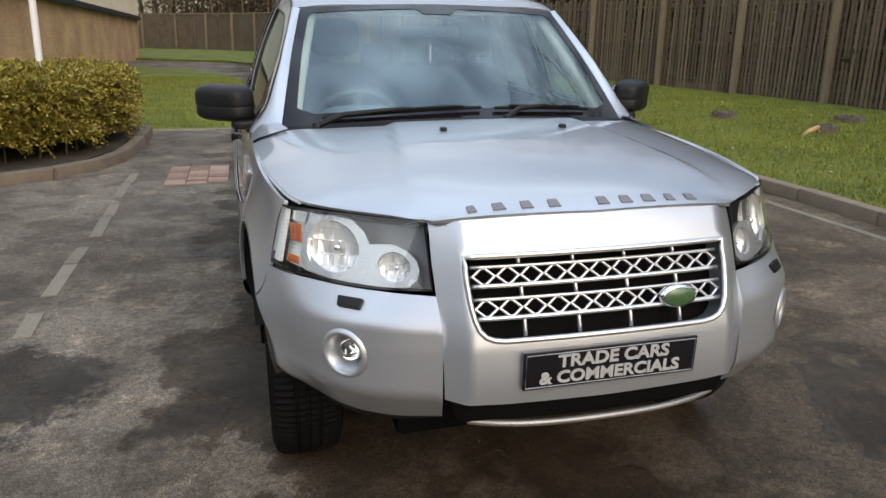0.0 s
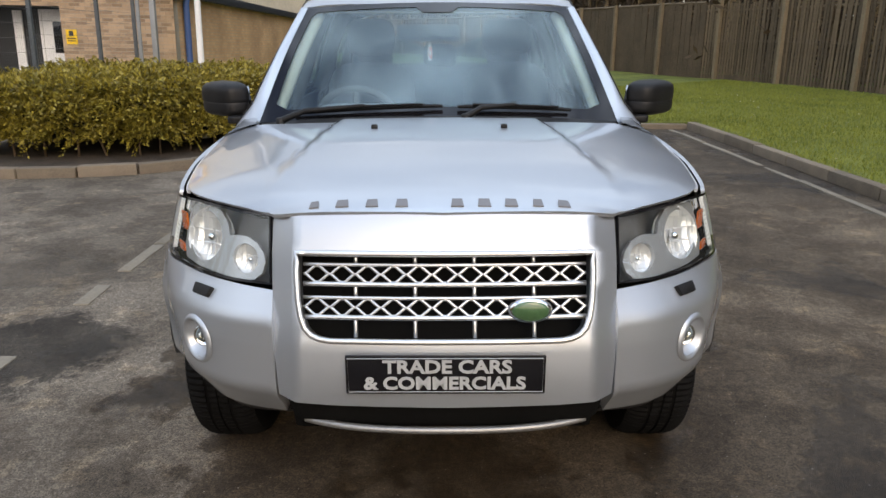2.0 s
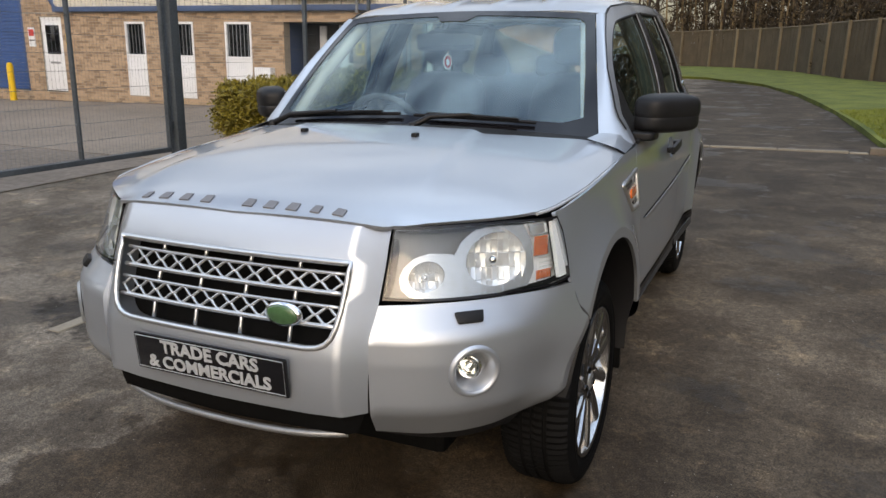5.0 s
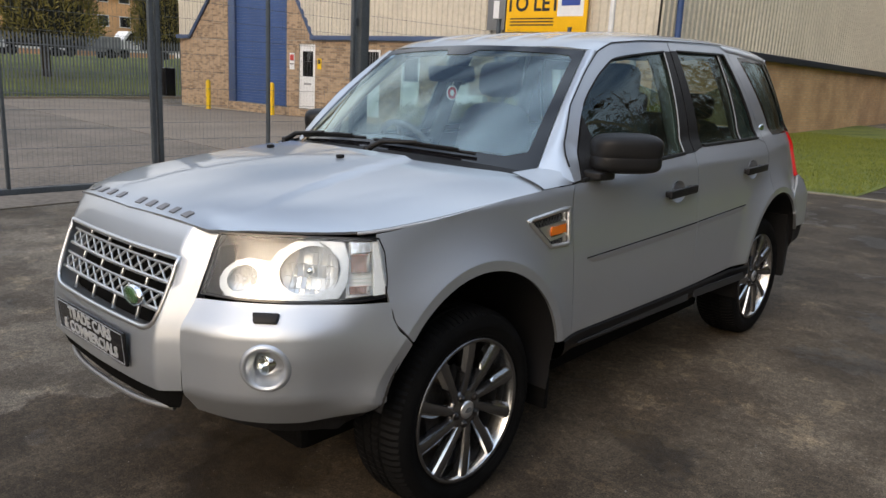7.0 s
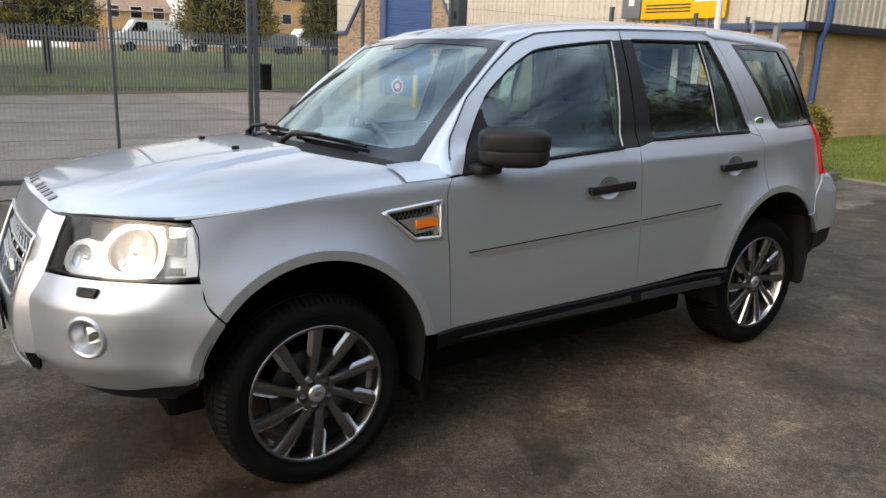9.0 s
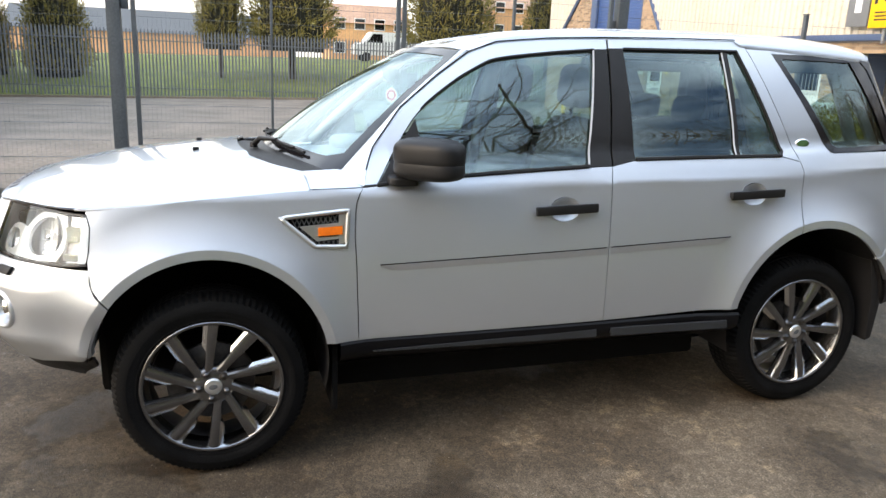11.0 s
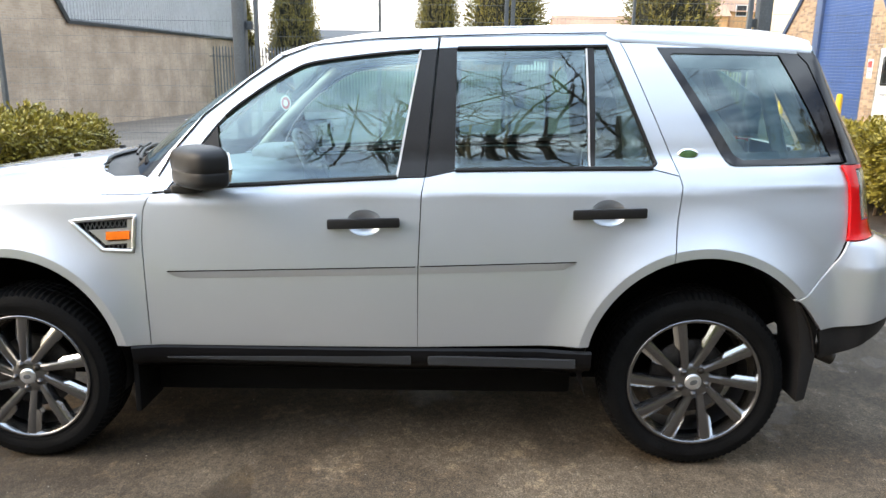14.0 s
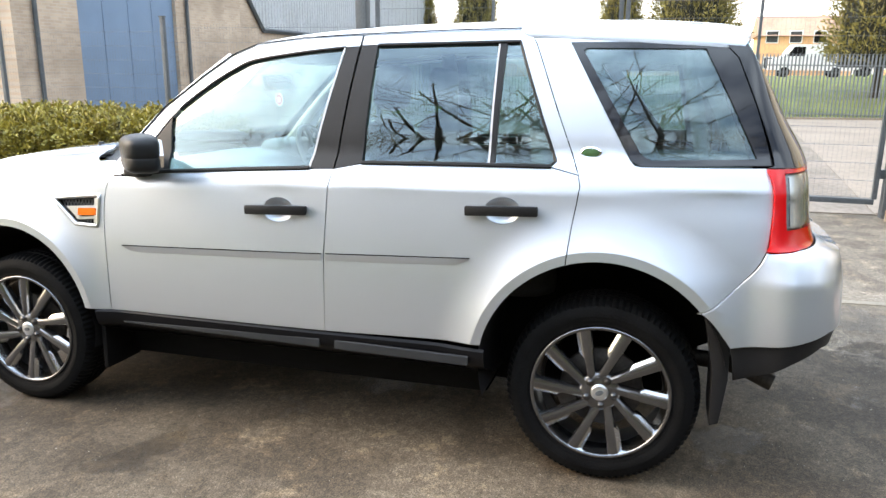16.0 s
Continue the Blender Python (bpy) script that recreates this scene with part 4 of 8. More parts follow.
box_part("inset_panel", (1.55, -0.026, 2.98), (2.28, -0.021, 3.75), WHITE, board, "white panel with a blue block", bevel=0)
box_part("inset_mark", (1.66, -0.031, 3.22), (2.18, -0.027, 3.66), SIGNBLUE, board, bevel=0)
for k in range(3):
    box_part("small_print", (0.14, -0.026, 2.92 - 0.075 * k), (1.45, -0.021, 2.95 - 0.075 * k), INK, board, bevel=0)
for x in (0.4, 1.9):
    box_part("board_post", (x - 0.03, 0.022, 2.3), (x + 0.03, 0.08, 4.0), GALV, board)

# its long side wall looks towards +x
side_a = part_root("side_wall", unit_a, "brick side wall, sunlight in its orange colour, under ribbed cladding")
side_a.matrix_basis = pose(0, 0, 0, 0, 0, 90)
LS = 24.5
wall_solid("side_brick", LS, -0.8, 2.30, 0.25, BRICKSIDE, side_a, (), "brick with sunlight put into its orange colour")
cladding("cladding", [(0.01, 2.40), (LS, 2.40), (LS, 6.4), (0.01, 6.4)], CLAD, side_a, "cream ribbed cladding", pitch=0.25)
box_part("eaves_band", (-0.1, -0.16, 2.26), (LS, 0.0, 2.44), material("dark_band", (0.02, 0.024, 0.035), rough=0.5), side_a, "dark blue drip band", bevel=0.01)
box_part("backing", (0, 0.02, 2.42), (LS, 0.25, 6.4), DARKROOM, side_a, bevel=0)
tube_part("downpipe", [(0.55, -0.09, -0.2), (0.55, -0.09, 2.15), (0.55, -0.20, 2.5), (0.55, -0.12, 6.3)], 0.07, BLUE, side_a, "blue rainwater pipe", sides=12)
box_part("end_wall", (LS - 0.25, 0.25, -0.8), (LS, LA, 6.4), CLAD, side_a, bevel=0)
box_part("roof", (-0.3, -0.3, 6.41), (LS + 0.3, LA + 0.3, 6.6), CLADGREY, side_a, bevel=0)
box_part("end_wall", (0.26, LA - 0.26, -0.8), (LS - 0.26, LA - 0.01, 6.39), CLAD, side_a, bevel=0)

# the unit across the yard
unit_b = thing("industrial_unit", "buff brick industrial unit with a grey-blue sliding door", "building", at=lean_at(-10.2, -11.3, 0, 180))
LB = 30.5
DOORB = (2.0, 5.9)
wall_solid("brick_wall", DOORB[0], -0.8, 4.7, 0.3, BRICKB, unit_b, (), "buff brick wall")
wall_solid("brick_wall", LB - DOORB[1], -0.8, 3.25, 0.3, BRICKB, unit_b, (), "buff brick wall").matrix_basis = pose(DOORB[1], 0, 0)
wall_solid("brick_wall", 9.4 - DOORB[1], 3.25, 4.7, 0.3, BRICKB, unit_b, (), "buff brick wall").matrix_basis = pose(DOORB[1], 0, 0)
diag = [(9.4, 4.7), (10.75, 3.25)]
obj("gable_end", [(9.4, 0, 3.25), (10.75, 0, 3.25), (9.4, 0, 4.7), (9.4, 0.3, 3.25), (10.75, 0.3, 3.25), (9.4, 0.3, 4.7)], [(0, 1, 2), (3, 5, 4), (1, 4, 5, 2)], BRICKB, unit_b)
v, f = tube([(8.9, -0.06, 5.25), (10.78, -0.06, 3.22), (LB, -0.06, 3.22)], 0.09, 4)
obj("flashing", v, f, STEEL, unit_b, "dark metal flashing")
cladding("cladding", [(10.80, 3.28), (LB, 3.28), (LB, 7.2), (7.2, 7.2)], CLADGREY, unit_b, "pale grey ribbed cladding", pitch=0.22)
box_part("backing", (0, 0.05, 4.71), (LB, 0.3, 7.2), CLADGREY, unit_b, bevel=0)
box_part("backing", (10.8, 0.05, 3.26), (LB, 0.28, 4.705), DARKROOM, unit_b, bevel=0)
for k in range(4):
    w = (DOORB[1] - DOORB[0]) / 4
    box_part("door_panel", (DOORB[0] + k * w + 0.01, 0.10, 0.02), (DOORB[0] + (k + 1) * w - 0.01, 0.16, 4.68), GREYDOOR, unit_b, "grey-blue steel door panel", bevel=0.012)
for x in (6.35, 0.6):
    tube_part("downpipe", [(x, -0.08, -0.2), (x, -0.08, 5.0)], 0.055, STEEL, unit_b, "dark rainwater pipe", sides=10)
box_part("end_wall", (LB - 0.3, 0.31, -0.8), (LB, 14, 7.2), BRICKB, unit_b, bevel=0)
box_part("end_wall", (0, 0.31, -0.8), (0.3, 14, 7.2), BRICKB, unit_b, bevel=0)
box_part("roof", (-0.3, -0.3, 7.21), (LB + 0.3, 14, 7.4), CLADGREY, unit_b, bevel=0)

# ---- railings along the field ----
rails = thing("palisade", "grey steel palisade railings along the playing field", "fence", at=lean_at(-34.2, -11.0, 0.12))
pale = obj("pale", [(x, y, z) for x in (-0.012, 0.012) for y, z in ((-0.035, 0.08), (0.035, 0.08), (0.035, 3.02), (0, 3.15), (-0.035, 3.02))], [(0, 4, 3, 2, 1), (5, 6, 7, 8, 9), (0, 1, 6, 5), (1, 2, 7, 6), (2, 3, 8, 7), (3, 4, 9, 8), (4, 0, 5, 9)], WIRE, rails)
for k in range(1, 200):
    q = pale.copy()
    scene.collection.objects.link(q)
    q.matrix_basis = pose(0, 0.155 * k, random.uniform(-0.015, 0.015))
for z in (0.45, 2.6):
    box_part("rail", (0.014, -0.2, z), (0.05, 32, z + 0.05), WIRE, rails)
strip_dark = thing("field_kerb", "dark concrete edge along the field", "kerb", kind="structure")
box_part("kerb_stone", (-34.1, -14, -0.05), (-33.75, 40, 0.10), KERB, strip_dark)


# ---- the boarded fence behind the lawn ----
fence_pts = dense(smooth_line(FENCE_LINE, 0.5), 0.02, False)
fence = thing("fence", "tall weathered board fence on timber posts, dark against the wood", "fence")
lawn_z = 0.08
bm = bmesh.new()
add_box(bm, (-0.037, -0.011, 0.0), (0.037, 0.011, 2.28), 0.004)
board0 = part("board", bm, WOOD, fence)
bm = bmesh.new()
add_box(bm, (-0.06, -0.06, -0.2), (0.06, 0.06, 2.36), 0.012)
post0 = part("post", bm, POSTWOOD, fence, "pale weathered timber post")
random.seed(7)
acc, count, first, far_v, far_f = 0.0, 0, True, [], []
pos = 0.0
last_post = 0.0
prev = fence_pts[0]
rail_pts = [[], [], []]
for a in fence_pts[1:]:
    pos += math.dist(prev, a)
    ang = math.degrees(math.atan2(a[1] - prev[1], a[0] - prev[0]))
    prev = a
    near = 4.0 < a[1] < 21.5
    if pos - acc >= (0.108 if a[1] < 21.5 else 0.1):
        acc = pos
        h = random.uniform(0.97, 1.03)
        tilt = random.gauss(0, 0.6)
        m = Matrix.Translation((a[0], a[1], lawn_z)) @ LEAN @ pose(0, 0, 0, 0, tilt, ang) @ Matrix.Diagonal((random.uniform(0.85, 1.15), 1, h, 1))
        if near and count < 290:
            if count == 0:
                board0.matrix_basis = m
            else:
                q = board0.copy()
                scene.collection.objects.link(q)
                q.matrix_basis = m
            count += 1
        else:
            o = len(far_v)
            far_v += [m @ Vector(c) for c in ((-0.052, -0.011, 0), (0.052, -0.011, 0), (0.052, 0.011, 0), (-0.052, 0.011, 0), (-0.052, -0.011, 2.28), (0.052, -0.011, 2.28), (0.052, 0.011, 2.28), (-0.052, 0.011, 2.28))]
            far_f += [tuple(o + i for i in q) for q in ((0, 1, 5, 4), (1, 2, 6, 5), (2, 3, 7, 6), (3, 0, 4, 7), (4, 5, 6, 7))]
        if first:
            first = False
    if pos - last_post >= 2.7:
        last_post = pos
        q = post0.copy()
        scene.collection.objects.link(q)
        q.matrix_basis = Matrix.Translation((a[0], a[1], lawn_z)) @ LEAN @ pose(0, 0, 0, 0, random.gauss(0, 0.5), ang) @ pose(0, 0.075, 0)
    if int(pos * 50) % 25 == 0:
        for r, z in zip(rail_pts, (0.28, 1.15, 2.05)):
            r.append((Matrix.Translation((a[0], a[1], lawn_z)) @ LEAN @ pose(0, 0, 0, 0, 0, ang)) @ Vector((0, -0.045, z)))
bpy.data.objects.remove(post0)
tagged(obj("far_boarding", far_v, far_f, WOOD, fence, "weathered boards further off"), kind="stuff")
for r in rail_pts:
    v, f = tube(r[::2], 0.035, 4)
    obj("rail", v, f, WOOD, fence)
cap_line = [p for p in rail_pts[2][::4] if p[1] > 21.3]
v, f = tube([p + Vector((-0.01, -0.03, 0.24)) for p in cap_line], 0.06, 4)
obj("cap_rail", v, f, WOOD, fence, "weathered capping rail")
base_boards = []
v, f = [], []
for i, (a, b) in enumerate(zip(rail_pts[0][::6], rail_pts[0][6::6])):
    d = (b - a).normalized()
    m = Matrix.Translation(a - Vector((0, 0, 0.28))) @ LEAN @ pose(0, 0, 0, 0, 0, math.degrees(math.atan2(d.y, d.x)))
    bm = bmesh.new()
    add_box(bm, (0.01, -0.05, -0.1), ((b - a).length - 0.01, -0.02, 0.17), 0.006)
    q = part("gravel_board", bm, WOOD, fence)
    q.matrix_basis = m

# ---- plants ----
def leaf_mesh(centres, size, spread, seed, count=7, droop=0.2):
    """Sprays of narrow leaves round many places; each place has a direction to grow in."""
    rng = np.random.default_rng(seed)
    verts, faces = [], []
    for c, d in centres:
        c, d = np.array(c), np.array(d, float)
        d = d + rng.normal(0, 0.35, 3)
        d /= np.linalg.norm(d)
        side = np.cross(d, rng.normal(0, 1, 3))
        side /= max(np.linalg.norm(side), 1e-6)
        ln = size * rng.uniform(0.7, 1.5)
        for k in range(count):
            t = (k + 0.5) / count
            p = c + d * ln * t - np.array([0, 0, droop * ln * t * t])
            s = side * (1 if k % 2 else -1)
            tip = p + (s * 0.62 + d * 0.75) * ln * spread * (1.15 - 0.6 * t) + rng.normal(0, 0.004, 3)
            w = np.cross(tip - p, rng.normal(0, 1, 3))
            w = w / max(np.linalg.norm(w), 1e-6) * ln * 0.055
            m = (p * 0.45 + tip * 0.55)
            o = len(verts)
            verts += [p, m + w, tip, m - w]
            faces.append((o, o + 1, o + 2, o + 3))
    return verts, faces


def hedge(name, outline, top, label, seed, dens=420):
    """A clipped bush of feathery sprays over a plan outline."""
    root = thing(name, label, "hedge")
    rng = np.random.default_rng(seed)
    poly = np.array(outline)
    lo, hi = poly.min(0), poly.max(0)
    area = 0.5 * abs(np.sum(poly[:, 0] * np.roll(poly[:, 1], -1) - np.roll(poly[:, 0], -1) * poly[:, 1]))
    n = int(area * dens)
    pts = rng.uniform(lo, hi, (n * 4, 2))
    pts = pts[inside(pts[:, 0], pts[:, 1], outline)][:n]
    b = np.array(dense(outline, 0.08))
    cen = []
    for x, y in pts:
        d = np.min(np.hypot(b[:, 0] - x, b[:, 1] - y))
        h = top * (0.80 + 0.20 * min(1, d / 0.45)) * (1 + 0.12 * noise.noise((x * 0.9, y * 0.9, seed)) + 0.11 * noise.noise((x * 3, y * 3, seed)))
        cen.append(((x, y, h - rng.uniform(0, 0.10)), (rng.normal(0, 0.5), rng.normal(0, 0.5), 1.0)))
    per = dense(outline, 0.05)
    cx, cy = poly.mean(0)
    for i, (x, y) in enumerate(per):
        x2, y2 = per[(i + 1) % len(per)]
        tx, ty = x2 - x, y2 - y
        ln = math.hypot(tx, ty) or 1
        nx, ny = ty / ln, -tx / ln
        if inside(np.array([x + nx * 0.1]), np.array([y + ny * 0.1]), outline)[0]:
            nx, ny = -nx, -ny
        for _ in range(int(dens * 0.075)):
            z = top * 0.90 * rng.uniform(0.16, 1.0) ** 0.8
            bul = 0.20 * noise.noise((x * 2.1, y * 2.1, z * 2.6 + seed)) - 0.34 * max(0, 0.45 - z / top) - 0.12 * max(0, z / top - 0.7)
            cen.append(((x + nx * (bul - rng.uniform(0, 0.12)), y + ny * (bul - rng.uniform(0, 0.12)), z + 0.08), (nx, ny, rng.uniform(-0.1, 0.9))))
    v, f = leaf_mesh(cen, 0.19, 0.30, seed, count=11, droop=0.35)
    tagged(obj("foliage", v, f, LEAF, root, "golden-green feathery foliage"), kind="stuff")
    # near-black sheet within the sprays stands for the hedge's inner shade
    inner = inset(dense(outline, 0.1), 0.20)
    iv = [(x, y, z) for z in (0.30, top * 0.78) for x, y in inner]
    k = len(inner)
    obj("inner_shade", iv, [(i, (i + 1) % k, k + (i + 1) % k, k + i) for i in range(k)] + [tuple(range(2 * k - 1, k - 1, -1))], material("foliage_shade", (0.014, 0.014, 0.006), rough=0.95), root, "near-black core standing for the shade inside")
    for i in range(0, len(inner), 4):
        x, y = inner[i]
        v, f = tube([(x, y, 0.0), (x + rng.normal(0, 0.03), y + rng.normal(0, 0.03), 0.25), (x + rng.normal(0, 0.1), y + rng.normal(0, 0.1), 0.5)], [0.018, 0.013, 0.008], 5)
        obj("stem", v, f, TWIG, root, smooth=True)
    return root


hedge("hedge", [(-5.9, 6.15), (-5.2, 5.95), (-4.2, 5.95), (-3.4, 6.05), (-2.78, 6.62), (-2.53, 7.7), (-2.53, 9.1), (-3.6, 9.3), (-5.9, 9.3)], 0.97, "dense golden-green clipped hedge in a kerbed bed", 3)
hedge("hedge", [(-5.9, -3.0), (-4.6, -2.65), (-3.6, -2.55), (-3.0, -3.0), (-2.9, -4.5), (-2.9, -12.0), (-5.9, -12.0)], 1.08, "dense golden-green clipped hedge beside the gate", 5, dens=330)


def bare_tree(seed, height, spread=1.0, twigs=True):
    """Tapered limbs of a leafless tree, as one mesh."""
    rng = np.random.default_rng(seed)
    out = ([], [])

    def grow(p, d, ln, r, depth):
        nonlocal out
        pts, rad = [p], [r]
        q = p.copy()
        for k in range(4):
            d = d + rng.normal(0, 0.11, 3) + np.array([0, 0, 0.05])
            d = d / np.linalg.norm(d)
            q = q + d * ln / 4
            pts.append(q.copy())
            rad.append(r * (1 - 0.14 * (k + 1)))
        m = tube(pts, rad, 7 if depth == 0 else 5 if depth == 1 else 4 if depth < 4 else 3, caps=False)
        out[0].append(m)
        if depth >= (5 if twigs else 3) or r < 0.003:
            return
        n = rng.integers(3, 5) if depth else 7
        for k in range(n):
            t = rng.uniform(0.35, 1.0) if depth else rng.uniform(0.30, 1.0)
            i = min(3, int(t * 4))
            base = pts[i] + (pts[i + 1] - pts[i]) * (t * 4 - i)
            a = rng.normal(0, 1, 3)
            a -= d * np.dot(a, d)
            a /= np.linalg.norm(a)
            nd = d * 0.55 + a * 0.75 * spread + np.array([0, 0, 0.15])
            grow(base, nd / np.linalg.norm(nd), ln * rng.uniform(0.45, 0.68), rad[i] * rng.uniform(0.36, 0.54), depth + 1)
    grow(np.zeros(3), np.array([0.02, 0.0, 1.0]), height * 0.62, height * 0.013, 0)
    verts, faces = [], []
    for v, f in out[0]:
        o = len(verts)
        verts += v
        faces += [tuple(i + o for i in q) for q in f]
    return verts, faces


kinds = []
for s, h in ((11, 12.0), (12, 14.0), (13, 10.5), (14, 13.0)):
    root = thing("bare_tree", "tall leafless tree in the wood behind the fence", "tree", group="bare trees")
    v, f = bare_tree(s, h)
    nb = 7 * 4
    obj("trunk", v[: 7 * 5], [q for q in f if max(q) < 35], BARK, root, "brown trunk", smooth=True)
    rest = [tuple(i - 35 for i in q) for q in f if min(q) >= 35]
    tagged(obj("branchwork", v[35:], rest, BARK, root, "bare branches and twigs", smooth=True), kind="stuff")
    kinds.append(root)
random.seed(21)
spots = []
for i, p in enumerate(smooth_line(FENCE_LINE, 1.0)):
    if i % 2 == 0:
        d = np.array(smooth_line(FENCE_LINE, 1.0)[min(i + 1, len(smooth_line(FENCE_LINE, 1.0)) - 1)]) - np.array(p)
        if np.linalg.norm(d) < 1e-6:
            continue
        d = d / np.linalg.norm(d)
        off = np.array([d[1], -d[0]])
        for _ in range(2):
            k = random.uniform(4.5, 17)
            spots.append((p[0] + off[0] * k + random.uniform(-0.7, 0.7), p[1] + off[1] * k + random.uniform(-0.7, 0.7)))
for i, (x, y) in enumerate(spots):
    m = lean_at(x, y, 0.05, random.uniform(0, 360))
    sc = random.uniform(0.95, 1.35) * (1.5 if -5 < y < 9 else 1.0)
    if i < 4:
        kinds[i].matrix_basis = m @ Matrix.Scale(sc, 4)
    else:
        copy_thing(kinds[i % 4], m).scale = (sc,) * 3
under = thing("undergrowth", "dark bare scrub under the trees", "undergrowth", kind="stuff")
rng = np.random.default_rng(8)
cen = []
for p in smooth_line(FENCE_LINE, 0.25):
    for _ in range(17):
        k = rng.uniform(0.8, 10)
        cen.append(((p[0] + k * 0.9, p[1] + k * 0.35, rng.uniform(0.0, 1.0) ** 1.3 * 4.2 * (1 - k / 26)), (rng.normal(0, 0.6), rng.normal(0, 0.6), 1)))
v, f = leaf_mesh(cen, 0.60, 0.5, 9, count=7)
obj("scrub", v, f, SCRUB, under)
# the wood behind the fence: many slender trunks and a thicket
wood = thing("wood", "dense brown wood of slender trunks behind the fence", "wood", kind="stuff")
thick = []
line = smooth_line(FENCE_LINE, 0.5)
for p, q in zip(line, line[1:]):
    if q[1] < -13 or q[1] > 56:
        continue
    d = np.array(q) - np.array(p)
    d /= max(np.linalg.norm(d), 1e-6)
    off = np.array([d[1], -d[0]])
    for _ in range(7 if q[1] > 17 else 6):
        k = rng.uniform(1.5, 26)
        b = np.array(p) + off * k + rng.normal(0, 0.4, 2)
        h, r = rng.uniform(7, 11) * (1.35 if q[1] > 18 else 1.0), rng.uniform(0.04, 0.11)
        l1, l2 = rng.normal(0, 0.25, 2), rng.normal(0, 0.5, 2)
        thick.append((b, h, r, l1, l2))
pv, pf, cen = [], [], []
for b, h, r, l1, l2 in thick:
    v, f = tube([(b[0], b[1], 0), (b[0] + l1[0], b[1] + l1[1], h * 0.5), (b[0] + l2[0], b[1] + l2[1], h)], [r, r * 0.75, r * 0.25], 5, caps=False)
    o = len(pv)
    pv += v
    pf += [tuple(i + o for i in q) for q in f]
    for _ in range(36):
        t = (1.0 if b[1] > 18 else 0.62) * rng.uniform(0.0, 1.0) ** 1.4
        a = rng.uniform(0, 6.283)
        cen.append(((b[0] + l2[0] * t + rng.normal(0, 0.7), b[1] + l2[1] * t + rng.normal(0, 0.7), h * t), (math.cos(a), math.sin(a), 0.8)))
obj("trunk", pv, pf, POLEWOOD, wood, smooth=True)
v, f = leaf_mesh(cen, 0.92, 0.42, 19, count=6)
obj("thicket", v, f, SCRUB, wood)


def conifer(seed, height, width):
    rng = np.random.default_rng(seed)
    cen = []
    for _ in range(2600):
        t = rng.uniform(0.0, 1.0)
        r = width * (1 - t) ** 0.62 * (0.80 + 0.20 * math.sin(min(1, t * 6) * 1.57))
        a = rng.uniform(0, 2 * math.pi)
        rr = r * rng.uniform(0.72, 1.06) * (1 + 0.18 * noise.noise((math.cos(a) * 2, math.sin(a) * 2, t * 7 + seed)))
        cen.append(((rr * math.cos(a), rr * math.sin(a), height * t + 0.1), (math.cos(a), math.sin(a), 1.1)))
    return leaf_mesh(cen, 0.62, 0.5, seed, count=5, droop=0.1)


cons = []
for s in (31, 32, 33):
    root = thing("conifer", "bushy golden-green conifer beyond the field", "tree", group="conifers")
    v, f = conifer(s, 9.0, 2.6)
    tagged(obj("crown", v, f, CONIFER, root, "golden-green crown"), kind="stuff")
    v, f = tube([(0, 0, -2.4), (0, 0, 4.0), (0, 0, 8.0)], [0.24, 0.14, 0.03], 8)
    obj("trunk", v, f, BARK, root, smooth=True)
    # near-black core paints the shade inside the crown
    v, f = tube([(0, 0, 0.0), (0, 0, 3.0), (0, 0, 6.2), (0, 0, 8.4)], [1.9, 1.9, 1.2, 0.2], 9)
    obj("inner_shade", v, f, MATS["foliage_shade"], root, "near-black core standing for the shade inside")
    cons.append(root)
places = [(-40, -8.2, 0.85, 0.62), (-40, 0.0, 0.8, 0.50), (-40, 3.85, 0.95, 0.92), (-40, 13.0, 0.95, 1.0), (-40.5, 19.5, 0.8, 0.6), (-40, -11.4, 0.7, 0.45), (-41, 24.5, 0.9, 0.8), (-42, 31.0, 0.9, 0.9)]
for i, (x, y, s, w) in enumerate(places):
    m = lean_at(x, y, float(rise(x)) + (-0.1 if i in (0, 5) else 1.5), 40 * i)
    t = cons[i] if i < 3 else copy_thing(cons[i % 3], m)
    t.matrix_basis = m @ Matrix.Diagonal((w, w, s, 1))


def house(x, y, turn, w, d, h, label, rows=2, cols=4):
    root = thing("house", label, "house", group="far houses", at=lean_at(x, y, float(rise(x)) - 0.3, turn))
    box_part("wall", (-w / 2, 0, -0.5), (w / 2, d, h), HOUSE, root, bevel=0)
    v = [(-w / 2 - 0.3, -0.3, h), (w / 2 + 0.3, -0.3, h), (w / 2 + 0.3, d + 0.3, h), (-w / 2 - 0.3, d + 0.3, h), (-w / 2 - 0.3, d / 2, h + 2.2), (w / 2 + 0.3, d / 2, h + 2.2)]
    obj("roof", v, [(0, 1, 5, 4), (2, 3, 4, 5), (0, 4, 3), (1, 2, 5), (3, 2, 1, 0)], ROOFTILE, root)
    for r in range(rows):
        for c in range(cols):
            xx = -w / 2 + (c + 0.5) * w / cols
            z = 0.9 + 2.6 * r
            win = part_root("window", root)
            box_part("window_frame", (xx - 0.62, -0.05, z), (xx + 0.62, 0.0, z + 1.25), WHITE, win, bevel=0)
            box_part("pane", (xx - 0.54, -0.06, z + 0.08), (xx + 0.54, -0.051, z + 1.17), DARKROOM if (r + c) % 3 else GLOSSBLACK, win, bevel=0)
    return root


